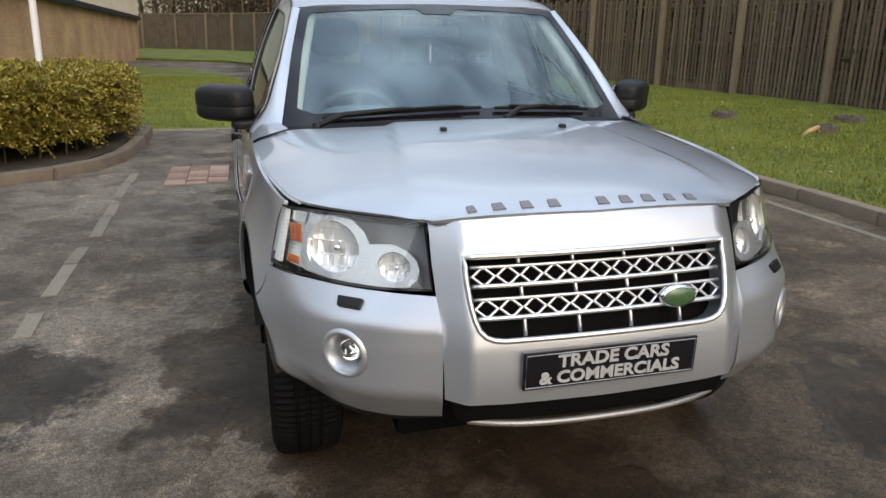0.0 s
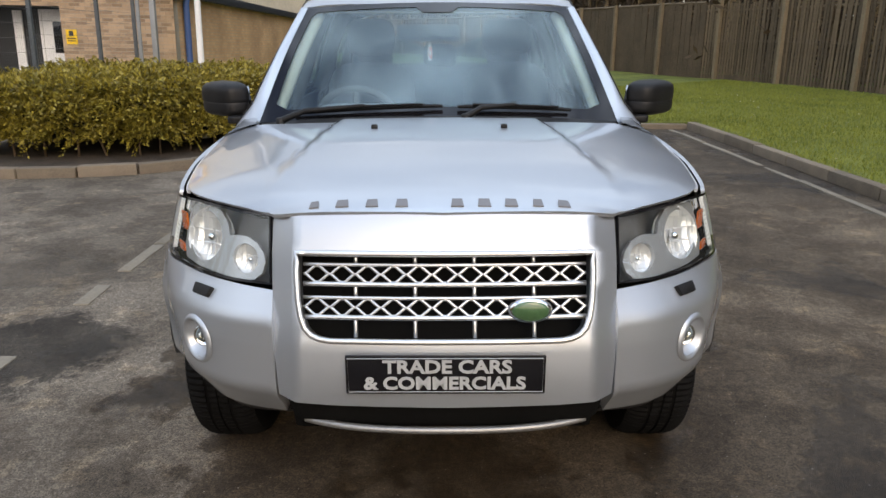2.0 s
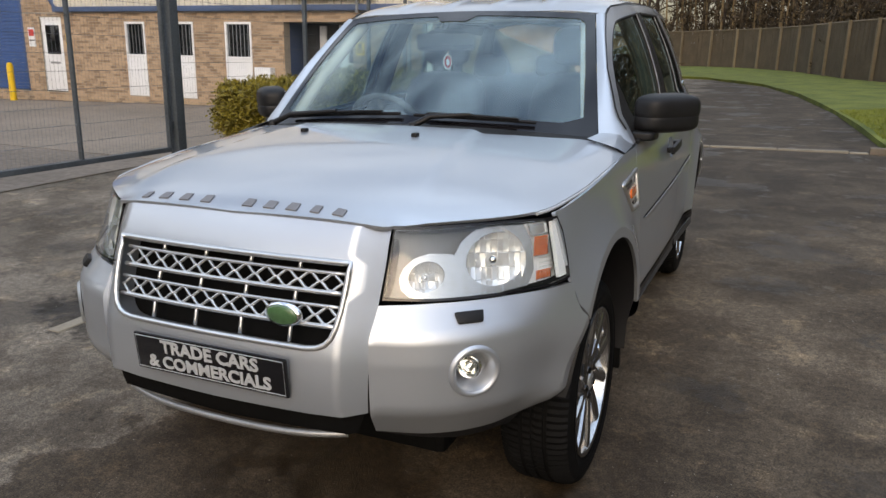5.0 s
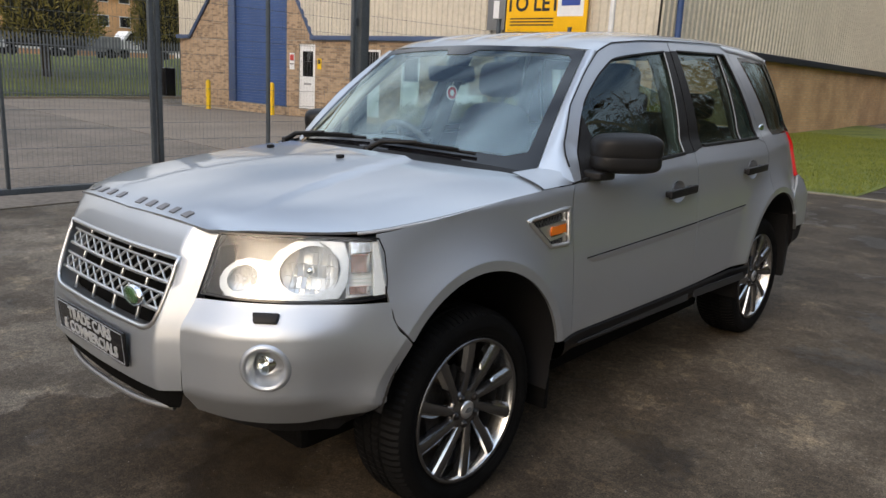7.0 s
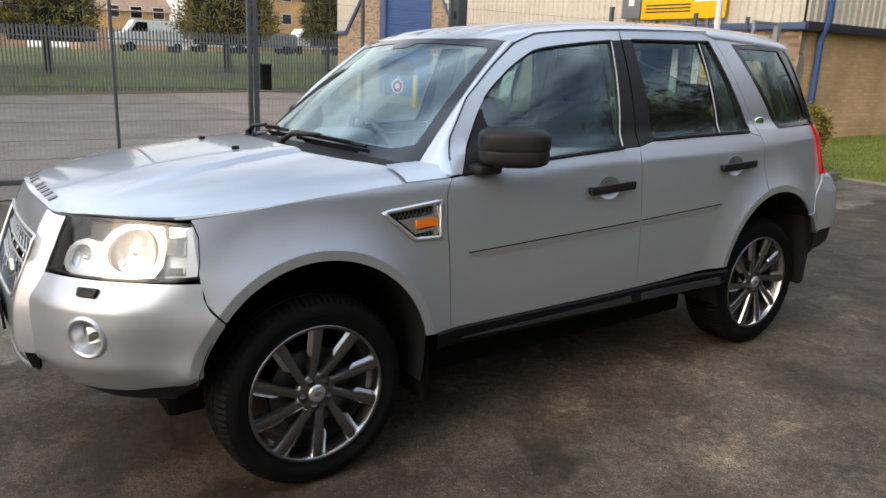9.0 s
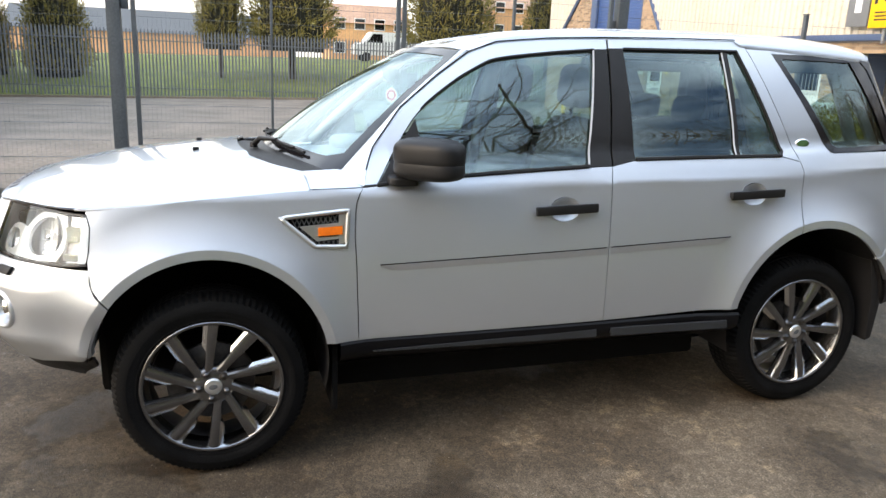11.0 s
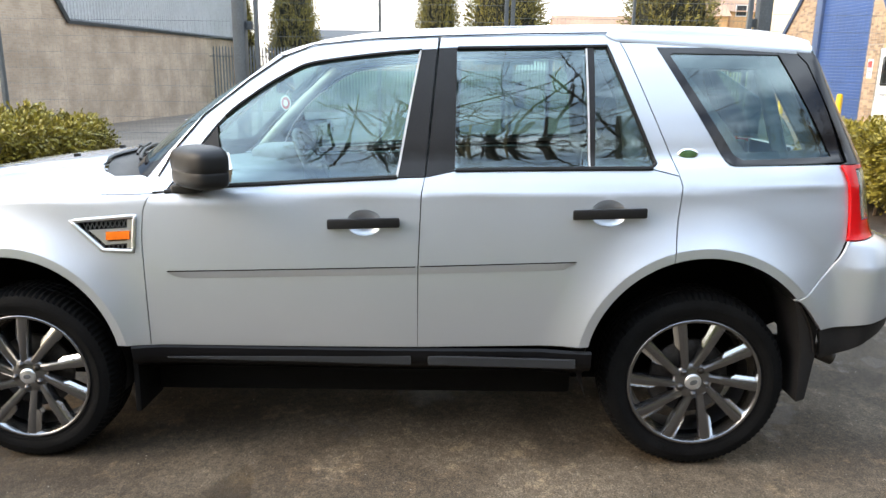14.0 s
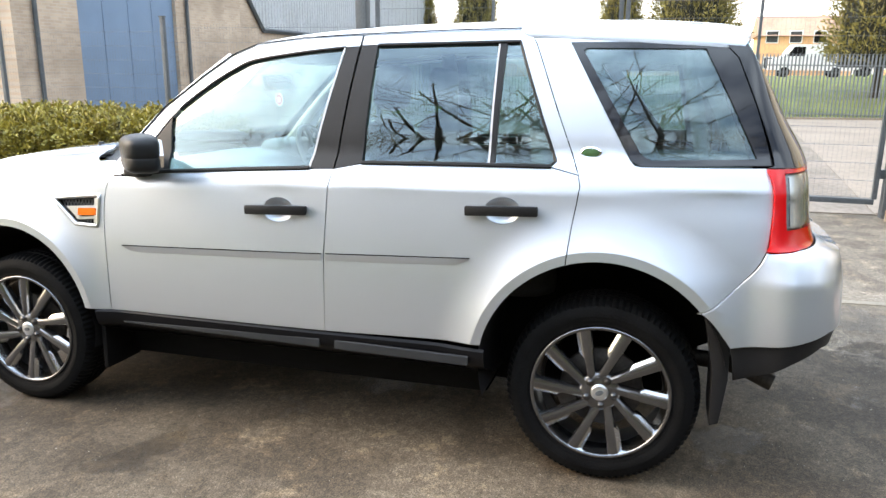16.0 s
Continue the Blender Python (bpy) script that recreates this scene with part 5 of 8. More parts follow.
house(-82, 16.0, 90, 9, 7, 4.2, "orange brick house with a tiled roof beyond the field")
house(-84, 37.0, 90, 12, 7, 6.6, "tall orange brick houses beyond the field", 3, 5)
house(-80, 26.5, 90, 6, 7, 6.0, "orange brick house with a tiled roof beyond the field", 2, 3)
shed = thing("long_shed", "long low building with a grey roof across the field", "building", at=lean_at(-95, -8, 1.6, 90))
box_part("wall", (-16, 0, -1), (16, 9, 3.6), HOUSE, shed, bevel=0)
obj("roof", [(-16.3, -0.3, 3.6), (16.3, -0.3, 3.6), (16.3, 9.3, 3.6), (-16.3, 9.3, 3.6), (-16.3, 4.5, 6.4), (16.3, 4.5, 6.4)], [(0, 1, 5, 4), (2, 3, 4, 5), (0, 4, 3), (1, 2, 5)], GREYTRIM, shed)

# vehicles parked beyond the field
def parked_van(x, y, turn, length, height, mat, label):
    root = thing("parked_van", label, "van", group="far vehicles", at=lean_at(x, y, float(rise(x)), turn))
    w = 0.9
    prof = [(-length / 2, 0.45), (-length / 2, height * 0.55), (-length * 0.36, height * 0.62), (-length * 0.24, height), (length / 2 - 0.06, height), (length / 2, height - 0.15), (length / 2, 0.45)]
    n = len(prof)
    v = [(a, -w, b) for a, b in prof] + [(a, w, b) for a, b in prof]
    obj("body", v, [tuple(range(n)), tuple(range(2 * n - 1, n - 1, -1))] + [(i, i + n, (i + 1) % n + n, (i + 1) % n) for i in range(n)], mat, root)
    for s in (-1, 1):
        g = [(-length * 0.31, s * (w + 0.004), height * 0.64), (-length * 0.08, s * (w + 0.004), height * 0.64), (-length * 0.08, s * (w + 0.004), height * 0.93), (-length * 0.22, s * (w + 0.004), height * 0.93)]
        obj("side_window", g, [(0, 1, 2, 3)], GLOSSBLACK, root)
        for a in (-length * 0.32, length * 0.32):
            v, f = lathe([(-0.1, 0.30), (-0.08, 0.33), (0.08, 0.33), (0.1, 0.30), (0.1, 0.01)], 16)
            obj("wheel", [(a + q, s * (w - 0.08) + p * s, 0.33 + r) for p, q, r in v], f, RUBBER, root)
    return root


parked_van(-52, 11.6, 90, 4.8, 2.1, WHITE, "white panel van parked beyond the railings")
parked_van(-52, 16.2, 90, 4.2, 1.5, WHITE, "white car parked beyond the railings")
parked_van(-52, 19.8, 90, 4.2, 1.5, GALV, "silver car parked beyond the railings")
parked_van(-52, 23.6, 90, 4.6, 1.9, WHITE, "white panel van parked beyond the railings")

# grass blades, tree stumps, scraps
rng = np.random.default_rng(17)


def blades(name, outline, n, z, label, h=0.045):
    lo, hi = np.array(outline).min(0), np.array(outline).max(0)
    p = rng.uniform(lo, hi, (n * 3, 2))
    p = p[inside(p[:, 0], p[:, 1], outline)][:n]
    verts, faces = [], []
    for x, y in p:
        zz = z + 0.03 * noise.noise((x * 0.35, y * 0.35, 3.1)) * (1.0 if z > 0.05 else 1.6) - 0.004
        a = rng.uniform(0, math.pi)
        w, hh = rng.uniform(0.004, 0.009), h * rng.uniform(0.5, 1.5)
        dx, dy = math.cos(a) * w, math.sin(a) * w
        lx, ly = rng.normal(0, 0.4 * hh, 2)
        o = len(verts)
        verts += [(x - dx, y - dy, zz), (x + dx, y + dy, zz), (x + lx, y + ly, zz + hh)]
        faces.append((o, o + 1, o + 2))
    return tagged(obj(name, verts, faces, BLADE, None), label, "grass", kind="stuff")


blades("grass", [(4.18, -1.5), (4.13, 3.0), (4.05, 9.2), (2.9, 9.55), (2.85, 12.0), (2.6, 16.0), (8.4, 20.0), (9.8, 15.5), (10.7, 7.0), (10.9, -1.5)], 140000, 0.095, "short mossy grass")
blades("grass", [(-2.3, 9.6), (-0.4, 9.6), (-0.35, 12.0), (-0.5, 17.0), (-1.2, 22.0), (-5.5, 24.0), (-5.6, 9.6)], 45000, 0.03, "short bright grass")
for x, y, r, lb in ((7.05, 8.55, 0.20, "low decayed tree stump in the lawn"), (8.70, 7.50, 0.22, "low decayed tree stump in the lawn"), (7.35, 6.55, 0.20, "broken tree stump with a pale split root")):
    root = thing("tree_stump", lb, "stump", group="stumps", at=pose(x, y, 0.09))
    v = []
    n = 18
    rs = [r * random.uniform(0.8, 1.2) for _ in range(n)]
    for z, k in ((-0.05, 1.25), (0.03, 1.05), (0.10, 0.92), (0.11, 0.6)):
        for i in range(n):
            a = 2 * math.pi * i / n
            v.append((rs[i] * k * math.cos(a), rs[i] * k * math.sin(a), z + (random.uniform(-0.035, 0.03) if z > 0.05 else 0)))
    f = [(j * n + i, j * n + (i + 1) % n, (j + 1) * n + (i + 1) % n, (j + 1) * n + i) for j in range(3) for i in range(n)] + [tuple(3 * n + i for i in range(n))]
    obj("wood", v, f, BARK, root)
    if "split" in lb:
        v, f = tube([(-0.15, -0.05, 0.08), (-0.35, -0.12, 0.05), (-0.52, -0.20, 0.01)], [0.05, 0.04, 0.02], 7)
        obj("root", v, f, material("pale_wood", (0.45, 0.28, 0.12), rough=0.8, var=0.3), root, "pale split root", smooth=True)
litter = thing("litter", "crumpled white sheet lying in the yard", "litter", at=pose(-25.5, -8.9, 0.02))
v = [(x * 0.22, y * 0.12, 0.02 + 0.05 * noise.noise((x * 2.1, y * 2.3, 5)) + 0.03) for x in range(-3, 4) for y in range(-2, 3)]
obj("sheet", v, [(i * 5 + j, (i + 1) * 5 + j, (i + 1) * 5 + j + 1, i * 5 + j + 1) for i in range(6) for j in range(4)], WHITE, litter)

# loose grit and small stones on the asphalt
rng = np.random.default_rng(77)
gv, gf = [], []
for k in range(3600):
    x, y = rng.uniform(-3.2, 3.9), rng.uniform(-2.4, 6.0)
    r = rng.uniform(0.0014, 0.0036) * (1.7 if rng.uniform() < 0.04 else 1.0)
    o = len(gv)
    gv += [(x + r * math.cos(a) * rng.uniform(0.7, 1.2), y + r * math.sin(a) * rng.uniform(0.7, 1.2), 0.0) for a in (0, 1.57, 3.14, 4.71)] + [(x + rng.normal(0, r * 0.2), y, r * rng.uniform(0.6, 1.1))]
    gf += [(o + i, o + (i + 1) % 4, o + 4) for i in range(4)]
tagged(obj("grit", gv, gf, material("grit_stone", (0.11, 0.098, 0.082), rough=0.9, var=0.4, island=0.8, tint=(0.26, 0.24, 0.21))), "loose pale grit on the asphalt", "grit", kind="stuff")
sv, sf = [], []
for k in range(140):
    x, y = rng.uniform(4.4, 10.3), rng.uniform(1.0, 15.0)
    r, a = rng.uniform(0.010, 0.026), rng.uniform(0, 6.28)
    z = 0.135 + 0.03 * noise.noise((x * 0.35, y * 0.35, 3.1))
    o = len(sv)
    sv += [(x + r * math.cos(a + i * 1.57) * (1.0 if i % 2 else 0.55), y + r * math.sin(a + i * 1.57) * (1.0 if i % 2 else 0.55), z + rng.uniform(-0.006, 0.012)) for i in range(4)]
    sf.append((o, o + 1, o + 2, o + 3))
tagged(obj("dead_leaf_scraps", sv, sf, material("dry_leaf", (0.40, 0.30, 0.17), rough=0.8, var=0.3, island=0.7, tint=(0.70, 0.66, 0.58))), "small pale dry leaves scattered on the lawn", "leaves", kind="stuff")

# ---- the car: its surfaces ----
W_LOW = pchip([-0.70, -0.50, -0.39, -0.31, 0.0, 0.5, 1.0, 1.5, 2.2, 2.66, 3.0, 3.2, 3.4, 3.5], [0.72, 0.848, 0.878, 0.888, 0.898, 0.905, 0.915, 0.921, 0.918, 0.918, 0.89, 0.85, 0.775, 0.70])
W_TOP = pchip([-0.60, -0.50, -0.43, -0.36, -0.28, -0.1, 0.1, 0.57, 1.5, 2.2, 2.6, 3.0, 3.2, 3.4], [0.62, 0.72, 0.77, 0.80, 0.82, 0.848, 0.860, 0.868, 0.885, 0.880, 0.865, 0.82, 0.775, 0.70])
BLEND = pchip([0.25, 0.40, 0.50, 0.67, 0.80, 0.90, 0.98, 1.025, 1.075, 1.12], [0.5, 0.25, 0.08, 0.0, 0.08, 0.29, 0.53, 0.68, 0.86, 1.0])
ABOVE = pchip([-0.05, 0.0, 0.03, 0.06, 0.10, 0.135, 0.20, 0.28, 0.36, 0.44, 0.52, 0.575, 0.615, 0.675], [0.01, 0.0, 0.011, 0.025, 0.046, 0.0665, 0.0835, 0.1085, 0.138, 0.172, 0.210, 0.2385, 0.262, 0.33])
ARCHES = ((0.0, 0.44, 0.425), (2.655, 0.44, 0.44))


def side_x(y, z):
    """Half the car's width at a place along it and a height."""
    y, z = np.asarray(y, float), np.asarray(z, float)
    low, top = W_LOW(y), W_TOP(y)
    zc = 1.073 + 0.018 * (y - 0.6)
    body = low + (top - low) * BLEND(z) - 0.028 * np.clip((0.55 - z) / 0.15, 0, 1) ** 2 * (z < 0.55)
    edge = low + (top - low) * BLEND(zc)
    roof = edge - ABOVE(z - zc) - 0.03 * np.clip(y - 2.8, 0, 1) * np.clip(z - 1.3, 0, 1) - 0.13 * np.clip(1.5 - y, 0, 1) ** 1.5 * np.clip(z - 1.1, 0, 1) / 0.5
    x = np.where(z > zc, roof, body)
    for yc, zc, r in ARCHES:
        d = np.hypot(y - yc, z - zc) - r
        f = np.clip(1 - (d - 0.036) / 0.155, 0, 1)
        lip = np.clip(1 - d / 0.036, 0, 1)
        x = x + (0.031 * f ** 1.9 - 0.003 * lip) * np.clip((z - 0.3) / 0.2, 0, 1)
    return x


def on_side(y, z):
    return side_x(y, z), np.asarray(y, float), np.asarray(z, float)


CORNER_U = np.linspace(0, 1, 7)
LOW_X, LOW_Y = pchip(CORNER_U, [0.458, 0.58, 0.70, 0.795, 0.852, 0.878, 0.888]), pchip(CORNER_U, [-0.845, -0.80, -0.72, -0.61, -0.49, -0.39, -0.31])
TOP_X, TOP_Y = pchip(CORNER_U, [0.465, 0.56, 0.65, 0.72, 0.77, 0.80, 0.82]), pchip(CORNER_U, [-0.705, -0.645, -0.57, -0.50, -0.43, -0.36, -0.28])


def on_corner(u, z):
    """The front corner: u runs from the nose round to the wing."""
    u, z = np.asarray(u, float), np.asarray(z, float)
    t = np.interp(z, [0.70, 0.752, 0.768, 0.84, 1.03, 1.10], [0.0, 0.03, 0.08, 0.44, 1.0, 1.2])
    tuck = np.interp(z, [0.40, 0.545, 0.565, 0.75], [0.115, 0.008, 0.002, 0.0])
    x, y = LOW_X(u) + (TOP_X(u) - LOW_X(u)) * t, LOW_Y(u) + (TOP_Y(u) - LOW_Y(u)) * t
    dx, dy = LOW_X(u) - 0.25, LOW_Y(u) + 0.05
    ln = np.hypot(dx, dy)
    k = 0.004 - tuck
    x, y = x + dx / ln * k, y + dy / ln * k
    w = np.clip((u - 0.45) / 0.30, 0, 1)
    w = w * w * (3 - 2 * w) * np.clip((z - 0.42) / 0.10, 0, 1)
    low = np.clip((0.735 - z) / 0.16, 0, 1)
    return x + (side_x(y, z) + 0.001 - x) * w - 0.024 * low * low * (3 - 2 * low) * np.clip((u - 0.30) / 0.35, 0, 1), y, z


NOSE_Y = pchip([0.44, 0.50, 0.55, 0.62, 0.70, 0.76, 0.85, 0.945, 1.0, 1.05], [-0.875, -0.90, -0.908, -0.912, -0.907, -0.892, -0.857, -0.817, -0.79, -0.758])


def on_nose(x, z):
    x, z = np.asarray(x, float), np.asarray(z, float)
    return x, NOSE_Y(z) + 0.022 * (x / 0.45) ** 2 + 0.80 * np.clip(np.abs(x) - 0.402, 0, 1), z


BON_C = pchip([-0.80, -0.785, -0.76, -0.70, -0.60, -0.40, 0.0, 0.30], [1.026, 1.037, 1.053, 1.078, 1.103, 1.137, 1.180, 1.200])
BON_E = pchip([-0.80, -0.70, -0.40, 0.0, 0.37], [1.029, 1.034, 1.043, 1.074, 1.100])
BON_X = pchip([-0.80, -0.745, -0.715, -0.652, -0.577, -0.506, -0.434, -0.362, -0.28, 0.0, 0.40], [0.45, 0.462, 0.474, 0.565, 0.655, 0.724, 0.774, 0.800, 0.816, 0.847, 0.862])


def on_bonnet(x, y):
    x, y = np.asarray(x, float), np.asarray(y, float)
    s = np.clip(np.abs(x) / BON_X(y), 0, 1.05)
    z = BON_C(y) - (BON_C(y) - BON_E(y)) * (0.45 * s ** 2 + 0.55 * s ** 5)
    edge = 0.50 - 0.16 * np.clip(y + 0.62, 0, 1)
    f = np.clip((edge + 0.024 - np.abs(x)) / 0.048, 0, 1)
    up = np.clip((y + 0.74) / 0.55, 0, 1)
    return x, y, z + 0.014 * (f * f * (3 - 2 * f) - 0.5) * up * up * (3 - 2 * up)


DRIP = [(0.574, 1.109), (0.589, 1.159), (0.625, 1.24), (0.745, 1.387), (0.911, 1.516), (1.049, 1.608), (1.167, 1.650), (1.386, 1.670), (1.658, 1.681), (2.0, 1.688), (2.299, 1.690)]
DRIP_Z = pchip([0.9, 1.049, 1.167, 1.386, 1.658, 2.299, 2.6, 3.05, 3.12], [1.50, 1.608, 1.650, 1.670, 1.681, 1.688, 1.675, 1.648, 1.640])
ROOF_C = pchip([0.9, 1.0, 1.15, 1.4, 1.8, 2.3, 2.7, 2.98, 3.06, 3.14], [1.612, 1.645, 1.683, 1.716, 1.737, 1.742, 1.736, 1.720, 1.708, 1.690])


def on_roof(x, y):
    x, y = np.asarray(x, float), np.asarray(y, float)
    ze = DRIP_Z(y)
    s = np.clip(np.abs(x) / side_x(y, ze), 0, 1.0)
    z = ROOF_C(y) - (ROOF_C(y) - ze) * (0.22 * s ** 2 + 0.78 * s ** 9)
    rib = np.clip(1 - np.abs(np.abs(np.abs(x) - 0.24) - 0.12) / 0.05, 0, 1) * np.clip((y - 1.02) / 0.12, 0, 1)
    return x, y, z + 0.009 * rib * rib * (3 - 2 * rib)


def on_screen(u, v):
    """The windscreen: u from -1 to 1 across, v from 0 at the base to 1 at the roof."""
    u, v = np.asarray(u, float), np.asarray(v, float)
    x = u * (0.735 + (0.592 - 0.735) * v)
    y = (0.25 + 0.245 * u ** 2) * (1 - v) + (0.955 + 0.065 * u ** 2) * v
    z = (1.182 - 0.045 * u ** 2) * (1 - v) + (1.637 - 0.022 * u ** 2) * v
    b = 0.030 * np.sin(np.pi * np.clip(v, -0.1, 1.1)) * (1 - 0.5 * u ** 2)
    return x, y - b * 0.62, z + b * 0.78


REAR_Y = pchip([0.45, 0.55, 0.65, 0.80, 0.90, 0.94, 1.20, 1.40, 1.64, 1.70], [3.44, 3.49, 3.515, 3.51, 3.49, 3.40, 3.36, 3.25, 3.10, 3.06])


def on_tail(a, z):
    """The rear corner and back: a is 0 on the side at the lamp's front edge and grows round the corner to the middle of the back."""
    a, z = np.asarray(a, float), np.asarray(z, float)
    yr = REAR_Y(z)
    y0 = 2.95
    depth = yr - y0
    th = np.clip(a, 0, 1) * np.pi / 2
    x0 = side_x(y0 + 0 * z, z)
    p = 0.42
    x = x0 * np.cos(th) ** p
    y = y0 + depth * np.sin(th) ** (p * 1.25)
    w = np.clip((3.30 - y) / 0.20, 0, 1)
    w = w * w * (3 - 2 * w)
    return x + (side_x(y, z) - x) * w, y, z


def arch_creases(i):
    """Rings of the lip that runs round a wheel arch."""
    yc, zc, r = ARCHES[i]
    return [[(yc + (r + d) * math.cos(a), zc + (r + d) * math.sin(a)) for a in np.arange(-0.1, 3.25, 0.028)] for d in (0.010, 0.024, 0.033, 0.039, 0.048, 0.062)]


def arch(i, z_from, z_to, front, n=24, grow=0.0):
    """Points of a wheel arch from one height to another, over the top."""
    yc, zc, r = ARCHES[i]
    r += grow
    a0 = math.pi - math.asin(max(-1, min(1, (z_from - zc) / r)))
    a1 = math.asin(max(-1, min(1, (z_to - zc) / r)))
    pts = [(yc + r * math.cos(a0 + (a1 - a0) * k / n), zc + r * math.sin(a0 + (a1 - a0) * k / n)) for k in range(n + 1)]
    return pts if front else pts[::-1]


# ---- the car: body ----
car = thing("car", "silver five-door SUV with alloy wheels parked on worn asphalt", "car")
BOTH = (1, -1)
F_EDGE = smooth_line([(0.571, 1.103), (0.545, 1.05), (0.535, 0.937), (0.538, 0.811), (0.543, 0.516)], 0.03)
B_EDGE = [(1.655, 1.680), (1.609, 1.167), (1.598, 1.111), (1.585, 0.842), (1.580, 0.522)]
R_EDGE = smooth_line([(2.299, 1.690), (2.335, 1.672), (2.362, 1.636), (2.46, 1.40), (2.553, 1.172), (2.559, 1.110), (2.543, 1.0), (2.530, 0.862)], 0.03)
BONNET_LINE = smooth_line([(0.571, 1.103), (0.367, 1.099), (0.143, 1.085), (-0.06, 1.068), (-0.28, 1.046), (-0.395, 1.034)], 0.03)
DRIP_L = smooth_line(DRIP, 0.03)

wing = BONNET_LINE + [(-0.397, 0.93), (-0.395, 0.84), (-0.385, 0.77), (-0.36, 0.735)] + arch(0, 0.705, 0.518, True) + [(0.543, 0.516)] + F_EDGE[::-1][1:-1]
wing = [p for i, p in enumerate(wing) if i == 0 or math.dist(p, wing[i - 1]) > 1e-3]
VENT = [(0.262, 1.000), (0.512, 1.022), (0.500, 0.888), (0.385, 0.892)]
wings = panel("wing", wing, on_side, (1, 0, 0), PAINT, car, "silver front wing with a flared wheel arch", sides=BOTH, step=0.020, holes=[VENT], creases=arch_creases(0))



def scoop(y, z):
    return [(y + 0.064 * math.cos(a), z + 0.047 * math.sin(a)) for a in np.linspace(0, 2 * math.pi, 25)[:-1]]


BELT_F = [(0.571, 1.103), (0.626, 1.108), (0.844, 1.130), (1.20, 1.150), (1.506, 1.165), (1.609, 1.167)]
BELT_R = [(1.609, 1.167), (1.723, 1.190), (2.0, 1.194), (2.30, 1.196), (2.455, 1.196), (2.553, 1.172)]
fdoor = BELT_F + B_EDGE[2:] + [(0.543, 0.516)] + F_EDGE[::-1][1:-1]
fdoors = panel("front_door", fdoor, on_side, (1, 0, 0), PAINT, car, "silver front door", sides=BOTH, step=0.03, holes=[scoop(1.385, 1.003)])
rdoor = BELT_R + [p for p in R_EDGE if p[1] < 1.166] + [p for p in arch(1, 0.536, 0.862, True) if p[0] < 2.53][::-1] + [(1.580, 0.522)] + B_EDGE[::-1][1:-1]
rdoors = panel("rear_door", rdoor, on_side, (1, 0, 0), PAINT, car, "silver rear door cut round the wheel arch", sides=BOTH, step=0.022, holes=[scoop(2.290, 1.040)], creases=arch_creases(1))

WIN_TOP = smooth_line([(0.626, 1.112), (0.80, 1.357), (0.956, 1.483), (1.083, 1.556), (1.169, 1.588), (1.387, 1.616), (1.591, 1.634)], 0.03)
fframe = DRIP_L[: next(i for i, p in enumerate(DRIP_L) if p[0] > 1.64)] + [(1.655, 1.680), (1.651, 1.637)] + WIN_TOP[::-1]
REAR_WIN = [(1.728, 1.641), (2.299, 1.646)] + smooth_line([(2.299, 1.646), (2.40, 1.39), (2.462, 1.235), (2.468, 1.213), (2.448, 1.199)], 0.02)[1:]
rframe = [(1.662, 1.680)] + [p for p in DRIP_L if 1.67 < p[0]] + [p for p in R_EDGE[1:] if p[1] > 1.176] + [(2.553, 1.172), (2.455, 1.196)] + REAR_WIN[::-1] + [(1.658, 1.640)]
